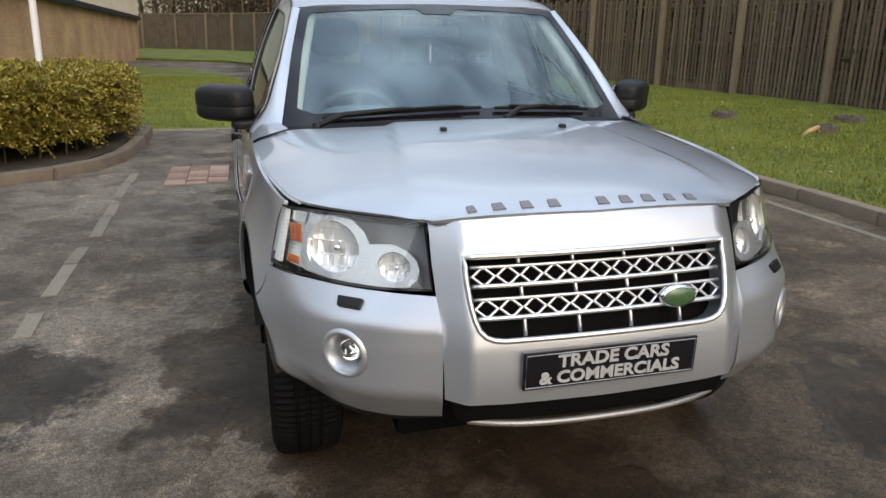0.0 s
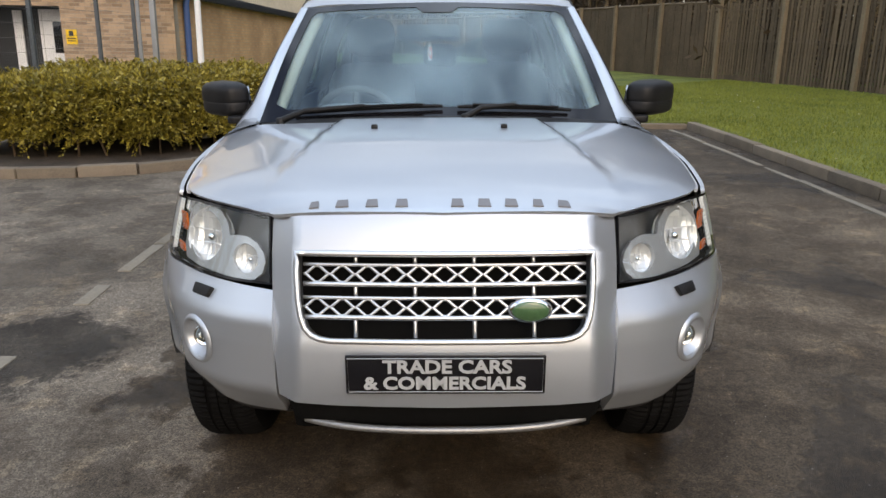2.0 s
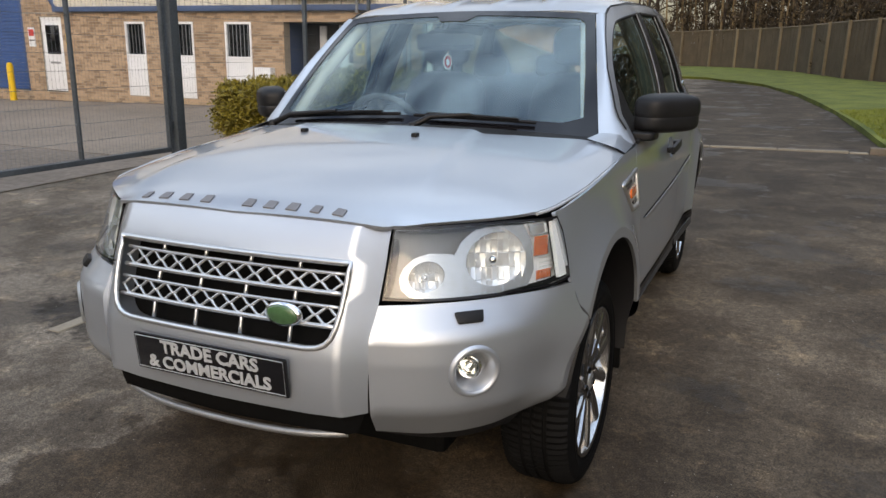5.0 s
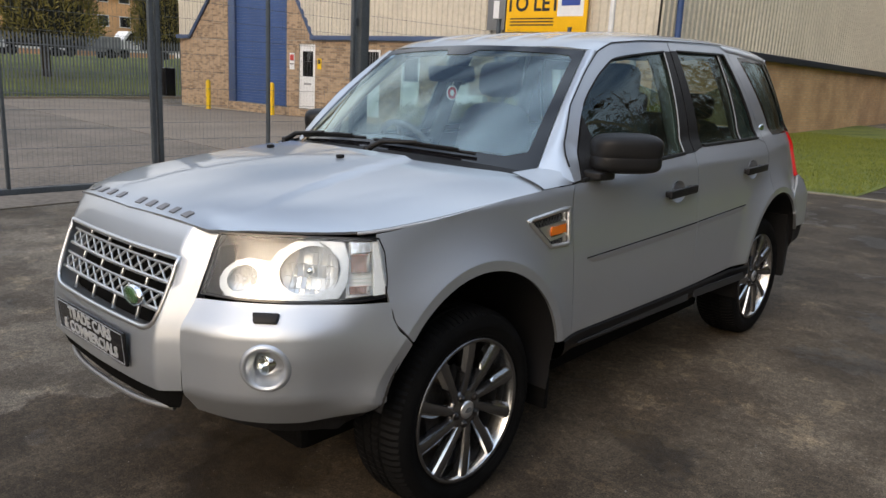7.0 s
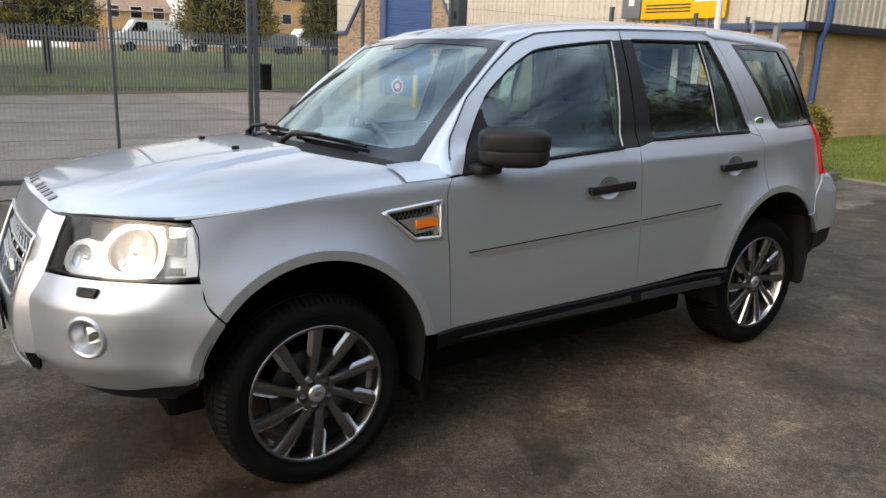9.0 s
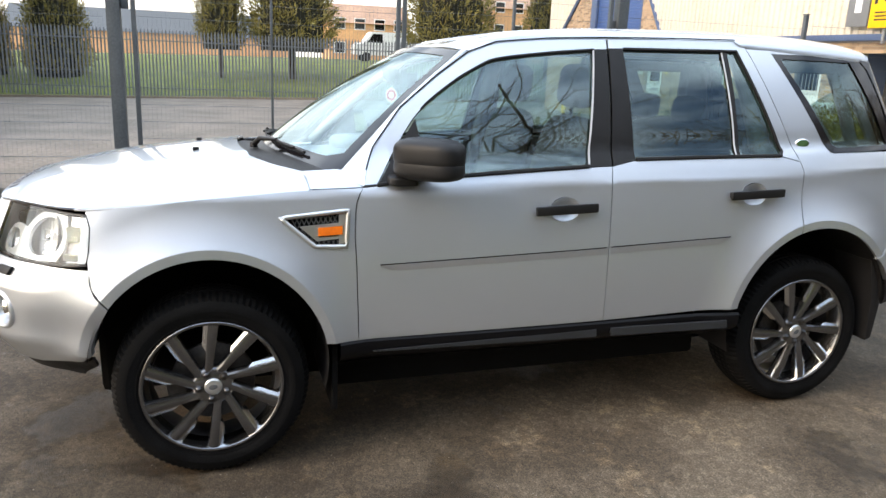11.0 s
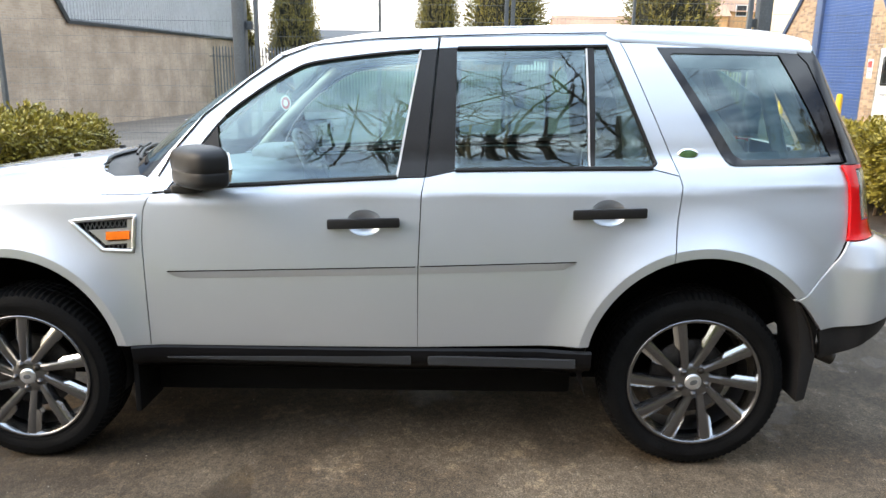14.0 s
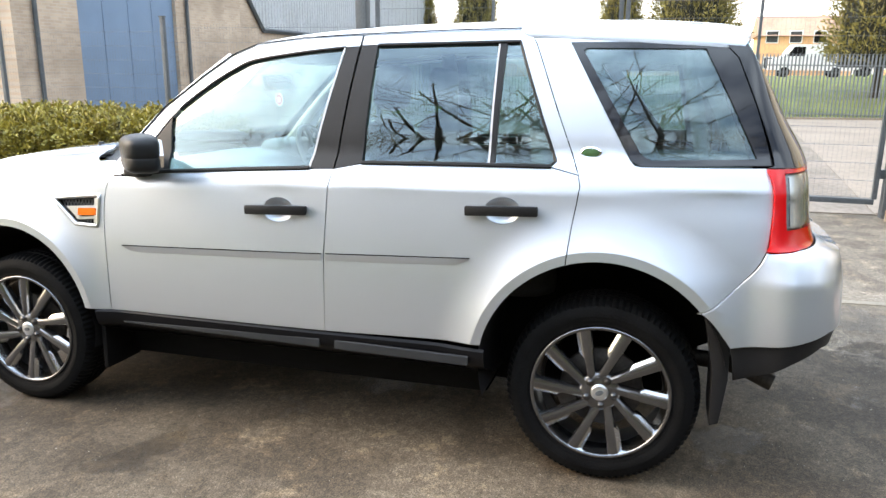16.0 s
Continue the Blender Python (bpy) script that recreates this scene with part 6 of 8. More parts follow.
for k, sgn in enumerate(BOTH):
    panel("window_frame", fframe, on_side, (1, 0, 0), PAINT, fdoors[k], "silver upper door frame", sides=(sgn,), thick=0.03)
    panel("window_frame", rframe, on_side, (1, 0, 0), PAINT, rdoors[k], "silver upper door frame", sides=(sgn,), thick=0.03)
    panel("pillar_trim", [(1.591, 1.634), (1.651, 1.637), (1.609, 1.168), (1.506, 1.166)], on_side, (1, 0, 0), BLACK, fdoors[k], "matt black pillar trim", sides=(sgn,))
    panel("pillar_trim", [(1.658, 1.640), (1.728, 1.641), (1.723, 1.191), (1.613, 1.168)], on_side, (1, 0, 0), BLACK, rdoors[k], "matt black pillar trim", sides=(sgn,))
    panel("mirror_sail", [(0.628, 1.112), (0.80, 1.352), (0.806, 1.32), (0.846, 1.133)], on_side, (1, 0, 0), BLACK, fdoors[k], "black plastic corner behind the mirror", sides=(sgn,))
    panel("glass", [(0.806, 1.355), *[p for p in WIN_TOP if p[0] > 0.82], (1.506, 1.166), (0.846, 1.134)], on_side, (1, 0, 0), TINT, fdoors[k], "green-tinted side glass", sides=(sgn,), thick=0.004, lift=-0.012, gap=-0.006)
    panel("glass", [(1.728, 1.641), (2.223, 1.645), (2.228, 1.199), (1.723, 1.192)], on_side, (1, 0, 0), PRIVACY, rdoors[k], "green-tinted side glass", sides=(sgn,), thick=0.004, lift=-0.012, gap=-0.006)
    panel("quarter_light", [(2.248, 1.645), *REAR_WIN[1:], (2.240, 1.198)], on_side, (1, 0, 0), PRIVACY, rdoors[k], "small fixed pane", sides=(sgn,), thick=0.004, lift=-0.012, gap=-0.006)
    panel("divider", [(2.219, 1.646), (2.251, 1.646), (2.246, 1.197), (2.222, 1.197)], on_side, (1, 0, 0), BLACK, rdoors[k], "black divider with a bright edge", sides=(sgn,), lift=-0.004)
    panel("bright_strip", [(2.216, 1.640), (2.223, 1.640), (2.226, 1.20), (2.219, 1.20)], on_side, (1, 0, 0), LAMPGREY, rdoors[k], sides=(sgn,), lift=-0.003, gap=0, thick=0.002)
    panel("bright_strip", [(1.583, 1.632), (1.590, 1.632), (1.508, 1.168), (1.500, 1.168)], on_side, (1, 0, 0), LAMPGREY, fdoors[k], sides=(sgn,), lift=0.001, gap=0, thick=0.002)
    for ln, dr in ((BELT_F[1:5], fdoors[k]), (BELT_R[1:5], rdoors[k])):
        v = [(float(side_x(y, z)) * sgn + 0.002 * sgn, y, z + 0.004) for y, z in dense(ln, 0.06, False)]
        tube_part("weather_strip", v, 0.0085, BLACK, dr, sides=6)
    seal = [(float(side_x(y, z)) - 0.006, y, z) for y, z in dense([p for p in WIN_TOP if p[0] > 0.8], 0.05, False)]
    tube_part("window_seal", [(sgn * x, y, z) for x, y, z in seal], 0.007, BLACK, fdoors[k], sides=6)
    seal = [(float(side_x(y, z)) - 0.006, y, z) for y, z in dense(REAR_WIN, 0.05, False)]
    tube_part("window_seal", [(sgn * x, y, z) for x, y, z in seal], 0.008, BLACK, rdoors[k], sides=6)

QWIN = [(2.487, 1.640), (3.02, 1.634), (3.072, 1.58), (3.145, 1.40), (3.205, 1.213), (2.765, 1.205), (2.728, 1.226)]
TAIL_FRONT = smooth_line([(3.198, 0.930), (3.206, 1.0), (3.210, 1.10), (3.204, 1.15), (3.182, 1.206)], 0.02)
quarter = [(2.350, 1.660), (2.50, 1.655), (2.80, 1.650), (3.00, 1.640), (3.00, 1.634), (2.487, 1.640), (2.728, 1.226), (2.745, 1.209), (2.765, 1.205)] + TAIL_FRONT[::-1] + smooth_line([(3.198, 0.930), (3.165, 0.870), (3.100, 0.802), (3.035, 0.742), (2.985, 0.718)], 0.02)[1:]
quarter += [p for p in arch(1, 0.862, 0.718, True) if p[0] > 2.535][::-1] + [p for p in R_EDGE[::-1] if p[1] < 1.655]
quarters = panel("quarter_panel", quarter, on_side, (1, 0, 0), PAINT, car, "silver rear quarter panel with a flared arch", sides=BOTH, step=0.020, creases=arch_creases(1))
for k, sgn in enumerate(BOTH):
    panel("quarter_glass", QWIN, on_side, (1, 0, 0), PRIVACY, quarters[k], "dark rear quarter window", sides=(sgn,), thick=0.003, lift=-0.006, gap=0.002)
    panel("glass_border", QWIN, on_side, (1, 0, 0), BORDER, quarters[k], "black border of the quarter window", sides=(sgn,), thick=0.002, lift=-0.0005, gap=0.001,
          holes=[[(2.537, 1.612), (2.55, 1.618), (2.962, 1.612), (3.055, 1.43), (3.150, 1.236), (2.80, 1.228), (2.765, 1.245)]])

bonnet_outline = smooth_line([(0.0, -0.773), (0.25, -0.765), (0.40, -0.754), (0.456, -0.739), (0.475, -0.715)], 0.03)
bonnet_outline += smooth_line([(0.475, -0.715), (0.565, -0.652), (0.655, -0.577), (0.724, -0.506), (0.773, -0.434), (0.797, -0.362), (0.812, -0.28), (0.837, -0.10), (0.848, 0.10), (0.857, 0.37)], 0.04)[1:]
bonnet_outline += smooth_line([(0.857, 0.37), (0.82, 0.395), (0.73, 0.385), (0.56, 0.245), (0.30, 0.155), (0.0, 0.135)], 0.04)[1:]
bonnet_outline = bonnet_outline + [(-x, y) for x, y in bonnet_outline[::-1][1:-1]]
bonnet = panel("bonnet", bonnet_outline, on_bonnet, (0, 0, 1), PAINT, car, "silver bonnet with a raised centre", step=0.022, thick=0.010)
for sgn in BOTH:
    shut = [(x, y) for x, y in bonnet_outline if x > 0.470 and -0.46 < y < 0.38]
    tube_part("bonnet_gap", [(sgn * (x + 0.001), y, float(on_bonnet(x, y)[2]) - 0.0050) for x, y in shut], 0.0050, LAMPGREY, car, "shut line along the bonnet", sides=8)

GRILLE = [(-0.392, 0.945), (0.392, 0.945), (0.390, 0.88), (0.386, 0.83), (0.379, 0.79), (0.369, 0.762), (0.352, 0.744), (0.330, 0.735), (0.30, 0.731), (-0.30, 0.731), (-0.330, 0.735), (-0.352, 0.744), (-0.369, 0.762), (-0.379, 0.79), (-0.386, 0.83), (-0.390, 0.88)]
nose_outline = [(-0.463, 1.044), (0.463, 1.044), (0.468, 0.93), (0.464, 0.80), (0.455, 0.556), (0.30, 0.548), (0, 0.545), (-0.30, 0.548), (-0.455, 0.556), (-0.464, 0.80), (-0.468, 0.93)]
nose = panel("front_panel", nose_outline, on_nose, (0, -1, 0), PAINT, car, "silver nose panel round the grille", step=0.03, thick=0.07, holes=[GRILLE])

def corner_creases():
    """The lip of the front arch, in the front corner's own measures."""
    us = np.linspace(0, 1, 60)
    return [[(float(np.interp(y, LOW_Y(us), us)), z) for y, z in line if z < 0.76 and -0.62 < y < -0.2] for line in arch_creases(0)]


bump = [(0.0, 0.838), (0.20, 0.842), (0.45, 0.842), (0.70, 0.84), (0.812, 0.838), (0.825, 0.79), (0.862, 0.748), (0.900, 0.728), (0.950, 0.700), (0.900, 0.66), (0.848, 0.61), (0.812, 0.56), (0.790, 0.522), (0.70, 0.489), (0.45, 0.462), (0.20, 0.465), (0.0, 0.476)]
bumpers = panel("front_bumper", bump, on_corner, (0.7, -0.7, 0), PAINT, car, "silver front bumper corner", sides=BOTH, step=0.020, thick=0.03, creases=[c for c in corner_creases() if len(c) > 2],
                holes=[[(0.340 + 0.072 * math.cos(a), 0.666 + 0.052 * math.sin(a)) for a in np.linspace(0, 2 * math.pi, 28)[:-1]]])

roof_outline = smooth_line([(0.0, 0.962), (0.30, 0.975), (0.50, 1.0), (0.575, 1.02)], 0.04)
edge = [(float(side_x(y, float(DRIP_Z(y)))) - 0.004, y) for y in np.arange(1.06, 3.11, 0.06)]
roof_outline = roof_outline + edge + [(0.54, 3.115), (0.30, 3.135), (0, 3.14)]
roof_outline = roof_outline + [(-x, y) for x, y in roof_outline[::-1][1:-1]]
roof = panel("roof", roof_outline, on_roof, (0, 0, 1), PAINT, car, "silver ribbed roof", step=0.03, thick=0.02)

screen_out = [(-1, 0.0), (-0.5, 0), (0, 0), (0.5, 0), (1, 0), (1, 1), (0, 1), (-1, 1)]
screen_in = [(-0.935, 0.13), (-0.84, 0.080), (0, 0.070), (0.84, 0.080), (0.935, 0.13), (0.942, 0.5), (0.935, 0.90), (0.90, 0.94), (0.16, 0.945), (0.10, 0.88), (-0.10, 0.88), (-0.16, 0.945), (-0.90, 0.94), (-0.935, 0.90), (-0.942, 0.5)]
windscreen = panel("windscreen", screen_out, on_screen, (0, -0.6, 0.8), SCREEN, car, "clear raked windscreen with a black border", step=0.06, thick=0.004, gap=0)
panel("screen_border", screen_out, on_screen, (0, -0.6, 0.8), GLOSSBLACK, windscreen, "black printed border", step=0.08, thick=0.001, gap=0, holes=[screen_in], lift=0.0025)


def strip(name, a, b, mat, parent, label="", bulge=0.0, out=(0, 0, 1), cols=5, sides=(1,), thick=0.0):
    """A band of sheet between two lines of as many points each."""
    a, b = np.array(a, float), np.array(b, float)
    o = np.array(out, float)
    rows = []
    for j in range(cols):
        t = j / (cols - 1)
        rows.append(a * (1 - t) + b * t + o * bulge * math.sin(math.pi * t))
    verts = np.concatenate(rows)
    n = len(a)
    faces = [(j * n + i, j * n + i + 1, (j + 1) * n + i + 1, (j + 1) * n + i) for j in range(cols - 1) for i in range(n - 1)]
    c = np.cross(verts[faces[0][1]] - verts[faces[0][0]], verts[faces[0][3]] - verts[faces[0][0]])
    if np.dot(c, o) < 0:
        faces = [f[::-1] for f in faces]
    made = [obj(name, verts * np.array([s, 1, 1]), [f if s > 0 else f[::-1] for f in faces], mat, parent, label, smooth=True) for s in sides]
    return made[0] if len(made) == 1 else made


vs = np.linspace(-0.02, 1.0, 24)
sx, sy, sz = on_screen(np.full(24, 1.0), vs)
drip = np.array(dense(DRIP[:6], 0.002, False))
pick = [drip[int(k)] for k in np.linspace(0, len(drip) - 1, 24)]
drip3 = [(float(side_x(y, z)) + 0.001, y, z) for y, z in pick]
strip("roof_pillar", np.stack([sx, sy, sz], 1) + np.array([0.004, 0, 0.001]), drip3, PAINT, car, "silver windscreen pillar", bulge=0.016, out=(0.75, -0.35, 0.55), sides=BOTH, cols=7)
# the wedge between bonnet, pillar and wing
scut_a = [(0.862, 0.374, 1.101), (0.835, 0.372, 1.116), (0.79, 0.372, 1.130), (0.725, 0.362, 1.150)]
scut_b = [(0.853, 0.571, 1.104), (0.842, 0.578, 1.120), (0.815, 0.572, 1.150), (0.745, 0.490, 1.158)]
strip("scuttle_corner", scut_a, scut_b, PAINT, car, "silver corner panel at the foot of the pillar", out=(0.7, 0, 0.7), sides=BOTH, cols=4)
for sgn in BOTH:
    tube_part("roof_gutter", [(sgn * (float(side_x(y, z)) + 0.001), y, z + 0.006) for y, z in dense(DRIP[1:], 0.06, False)], 0.003, BLACK, car, "thin dark seam above the doors", sides=6)

# ---- the car: tail, sills, underside ----
TAILS = panel("tail_lamp_housing", [(0.20, 0.945), (0.74, 0.95), (0.74, 1.205), (0.20, 1.205)], on_tail, (0.7, 0.7, 0), GREYTRIM, car, "grey lamp housing", sides=BOTH, step=0.03, lift=-0.03)


def tail_a(y, z):
    """Where on the tail's surface the side reaches a place along the car."""
    lo, hi = 0.0, 1.0
    for _ in range(40):
        m = (lo + hi) / 2
        if float(on_tail(m, z)[1]) < y:
            lo = m
        else:
            hi = m
    return lo


front_edge = [(tail_a(y, z) + 0.002, z) for y, z in TAIL_FRONT]
lamp_red = front_edge + [(0.72, 1.206), (0.72, 1.188), (0.345, 1.188), (0.345, 1.004), (0.72, 1.004), (0.72, 0.938)]
TAILBOWL = material("tail_reflector", (0.42, 0.43, 0.45), rough=0.2, metal=0.6, var=0.05)
TAILGREY = material("smoked_lens", (0.20, 0.21, 0.215), rough=0.25, metal=0.3, var=0.25, scale=30.0, fine=160.0)
lamps = panel("tail_lamp", lamp_red, on_tail, (0.7, 0.7, 0), REDLENS, car, "red tail lamp wrapping round the corner", sides=BOTH, step=0.025, thick=0.02)
for k, sgn in enumerate(BOTH):
    panel("clear_lens", [(0.348, 1.186), (0.72, 1.186), (0.72, 1.006), (0.348, 1.006)], on_tail, (0.7, 0.7, 0), TAILGREY, lamps[k], "smoked reversing and indicator lens", sides=(sgn,), step=0.02, thick=0.01, lift=-0.010)
    for z0, z1 in ((1.014, 1.092), (1.102, 1.180)):
        panel("bulb_bowl", [(0.385, z0), (0.46, z0 + 0.004), (0.475, (z0 + z1) / 2), (0.46, z1 - 0.004), (0.385, z1)], on_tail, (0.7, 0.7, 0), TAILBOWL, lamps[k], "bright reflector", sides=(sgn,), step=0.015, thick=0.008, lift=-0.004, gap=0)
    panel("lens_cover", [(0.346, 1.187), (0.72, 1.187), (0.72, 1.005), (0.346, 1.005)], on_tail, (0.7, 0.7, 0), CLEAR, lamps[k], "smoked clear cover", sides=(sgn,), step=0.03, thick=0.003, lift=0.001)
rear_mid = [(0.725, 0.94), (1.0, 0.94), (1.0, 1.20), (0.725, 1.206)]
tailgate = panel("tailgate", rear_mid, on_tail, (0.2, 1, 0), PAINT, car, "silver tailgate", sides=BOTH, step=0.05)
for k, sgn in enumerate(BOTH):
    glass_edge = [(tail_a(3.207, 1.215), 1.213), (tail_a(3.147, 1.40), 1.40), (tail_a(3.074, 1.58), 1.58), (tail_a(3.022, 1.634), 1.634)]
    panel("rear_glass", front_edge[-1:] + [(1.0, 1.207), (1.0, 1.64)] + glass_edge[::-1], on_tail, (0.5, 1, 0), PRIVACY, tailgate[k], "dark wraparound rear glass", sides=(sgn,), step=0.05, thick=0.004, gap=0.001)
    panel("rear_glass_border", front_edge[-1:] + [(0.72, 1.207), (0.72, 1.64)] + glass_edge[::-1], on_tail, (0.5, 1, 0), BORDER, tailgate[k], "black edge of the rear glass", sides=(sgn,), step=0.05, thick=0.003, gap=0.0, lift=0.003)
# near-black sheet added to stop daylight showing through the glass corner
panel("corner_backing", [(2.975, 1.636), (3.075, 1.630), (3.19, 1.40), (3.25, 1.212), (3.15, 1.212), (3.05, 1.43)], on_side, (1, 0, 0), DARK, car, sides=BOTH, step=0.04, lift=-0.020, gap=0)
seam = [(tail_a(y, z) + 0.0006, z) for y, z in smooth_line([(2.995, 0.718), (3.037, 0.739), (3.102, 0.799), (3.167, 0.867), (3.199, 0.926)], 0.02)]
rbump = seam + [(0.42, 0.934), (1.0, 0.934), (1.0, 0.66), (0.50, 0.655), (0.30, 0.63), (0.16, 0.612), (tail_a(3.10, 0.60), 0.600), (tail_a(3.07, 0.64), 0.64)]
for sgn in BOTH:
    tube_part("bumper_seam", [tuple(np.array([float(c) for c in on_tail(a + 0.0006, z)]) * (sgn, 1, 1) - np.array((sgn * 0.004, 0, 0))) for a, z in seam], 0.0045, LAMPGREY, car, "pale seam above the rear bumper", sides=6)
rb = panel("rear_bumper", rbump, on_tail, (0.5, 0.8, 0), PAINT, car, "silver rear bumper", sides=BOTH, step=0.03, thick=0.03, lift=0.001, gap=0.001)
panel("bumper_valance", [(tail_a(3.10, 0.60), 0.596), (0.16, 0.606), (0.30, 0.622), (0.50, 0.645), (1.0, 0.65), (1.0, 0.56), (0.50, 0.59), (0.30, 0.545), (0.16, 0.49), (tail_a(3.12, 0.47), 0.465)], on_tail, (0.5, 0.8, 0), BLACK, car, "black lower rear valance", sides=BOTH, step=0.04, thick=0.02, lift=-0.012)
strip("roof_side", [(float(side_x(y, float(DRIP_Z(y)))), y, float(DRIP_Z(y)) + 0.004) for y in np.linspace(2.29, 3.105, 20)], [(float(side_x(y, z)) + 0.0005, y, z) for y, z in zip(np.linspace(2.33, 3.09, 20), np.linspace(1.663, 1.612, 20))], PAINT, car, "silver roof side above the rear window", bulge=0.004, out=(1, 0, 0.3), sides=BOTH)

# rear edge of the roof
lip = [(x, y, float(on_roof(x, y)[2])) for x, y in dense([(0.60, 3.085), (0.54, 3.115), (0.30, 3.135), (0, 3.14), (-0.30, 3.135), (-0.54, 3.115), (-0.60, 3.085)], 0.05, False)]
strip("spoiler_edge", lip, [(x, y - 0.012, z - 0.052) for x, y, z in lip], PAINT, car, "silver rear edge of the roof", bulge=0.006, out=(0, 1, 0), cols=5)
strip("spoiler_underside", [(x, y - 0.012, z - 0.052) for x, y, z in lip], [(x * 0.97, y - 0.10, z - 0.045) for x, y, z in lip], BLACK, car, out=(0, 0, -1), cols=2)
# near-black sheets standing for the shade behind the panel gaps
shell = [(-0.39, 1.02), (0.57, 1.09), (1.6, 1.155), (2.6, 1.19), (3.14, 1.195), (3.13, 0.95), (2.99, 0.73)] + arch(1, 0.52, 0.72, False, grow=0.012)[0:] + arch(0, 0.50, 0.52, False, grow=0.012) + [(-0.40, 0.72)]
panel("inner_shell", shell, on_side, (1, 0, 0), DARK, car, "near-black sheet for the shade behind the panel gaps", sides=BOTH, step=0.06, thick=0.01, lift=-0.024, gap=0)
for sgn in BOTH:
    for i, (yc, zc, r) in enumerate(ARCHES):
        pts = arch(i, 0.49 if i == 0 else 0.32, 0.32 if i == 0 else 0.50, True, n=28, grow=0.004)
        a = [(sgn * (float(side_x(y, max(z, 0.45))) - 0.012), y, z) for y, z in pts]
        b = [(sgn * 0.52, y, z) for y, z in pts]
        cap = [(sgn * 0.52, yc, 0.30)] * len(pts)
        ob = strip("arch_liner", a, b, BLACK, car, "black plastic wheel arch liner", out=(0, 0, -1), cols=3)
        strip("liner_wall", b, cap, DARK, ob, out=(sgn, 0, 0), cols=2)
    sillv = [(sgn * (float(side_x(y, 0.51)) + d), y, z) for y in np.linspace(0.47, 2.24, 20) for d, z in ((-0.004, 0.518), (0.004, 0.508), (0.003, 0.492), (0.000, 0.470), (-0.010, 0.448), (-0.040, 0.425), (-0.12, 0.395), (-0.22, 0.34))]
    sf = [(i * 8 + j, i * 8 + j + 1, (i + 1) * 8 + j + 1, (i + 1) * 8 + j) for i in range(19) for j in range(7)]
    sf = sf if sgn < 0 else [f[::-1] for f in sf]
    sill = obj("sill", sillv, sf, SILLBLACK, car, "black plastic sill", smooth=True)
    sill.data.set_sharp_from_angle(angle=radians(40))
    for y0, y1 in ((0.60, 1.555), (1.62, 2.18)):
        bm = bmesh.new()
        add_box(bm, (-0.004, y0, 0.452), (0.006, y1, 0.488), 0.004)
        for v in bm.verts:
            t = min(1, (v.co.y - y0) / 0.35)
            v.co.z = 0.466 + (v.co.z - 0.466) * (0.15 + 0.85 * t if y0 < 1 else 1)
            v.co.x += 0.16 * (0.488 - v.co.z)
            v.co.x = sgn * (v.co.x + float(side_x(v.co.y, 0.51)) - 0.003)
        if sgn < 0:
            bmesh.ops.reverse_faces(bm, faces=bm.faces[:])
        part("step_strip", bm, STEPBLACK, sill, "glossy black strip along the sill")
    flap = [(3.010, 0.70), (3.055, 0.70), (3.103, 0.59), (3.105, 0.47), (3.085, 0.305), (3.052, 0.292), (3.050, 0.49), (3.032, 0.60)]
    bm = bmesh.new()
    ring = [[bm.verts.new((sgn * x, y, z)) for y, z in flap] for x in (0.66, 0.872)]
    for i in range(8):
        bm.faces.new((ring[0][i], ring[0][(i + 1) % 8], ring[1][(i + 1) % 8], ring[1][i]))
    bm.faces.new(ring[0])
    bm.faces.new(ring[1][::-1])
    bmesh.ops.recalc_face_normals(bm, faces=bm.faces[:])
    bmesh.ops.bevel(bm, geom=bm.edges[:], offset=0.005, segments=2, affect="EDGES", profile=0.6)
    part("mud_flap", bm, BLACK, car, "black rubber mud flap", smooth=True)
    bm = bmesh.new()
    add_box(bm, (0.66, -0.012, 0.0), (0.875, 0.012, 0.30), 0.006)
    for v in bm.verts:
        v.co.y += 0.45 + 0.025 * v.co.z
        v.co.z += 0.22
        v.co.x *= sgn
    if sgn < 0:
        bmesh.ops.reverse_faces(bm, faces=bm.faces[:])
    part("mud_flap", bm, RUBBER, car, "black rubber mud flap", smooth=True)
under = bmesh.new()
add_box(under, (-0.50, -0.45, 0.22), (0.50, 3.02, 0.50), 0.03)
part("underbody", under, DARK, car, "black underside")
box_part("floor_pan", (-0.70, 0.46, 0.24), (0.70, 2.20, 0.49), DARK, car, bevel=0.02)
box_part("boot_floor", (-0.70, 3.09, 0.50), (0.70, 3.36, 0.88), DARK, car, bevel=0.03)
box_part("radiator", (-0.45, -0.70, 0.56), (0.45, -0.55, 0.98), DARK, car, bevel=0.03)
tube_part("exhaust_pipe", [(0.58, 3.00, 0.44), (0.62, 3.12, 0.445), (0.65, 3.20, 0.430), (0.67, 3.28, 0.400)], 0.032, IRON, car, "dark exhaust tailpipe")
box_part("tow_bracket", (0.36, 3.40, 0.50), (0.44, 3.50, 0.54), BLACK, car)

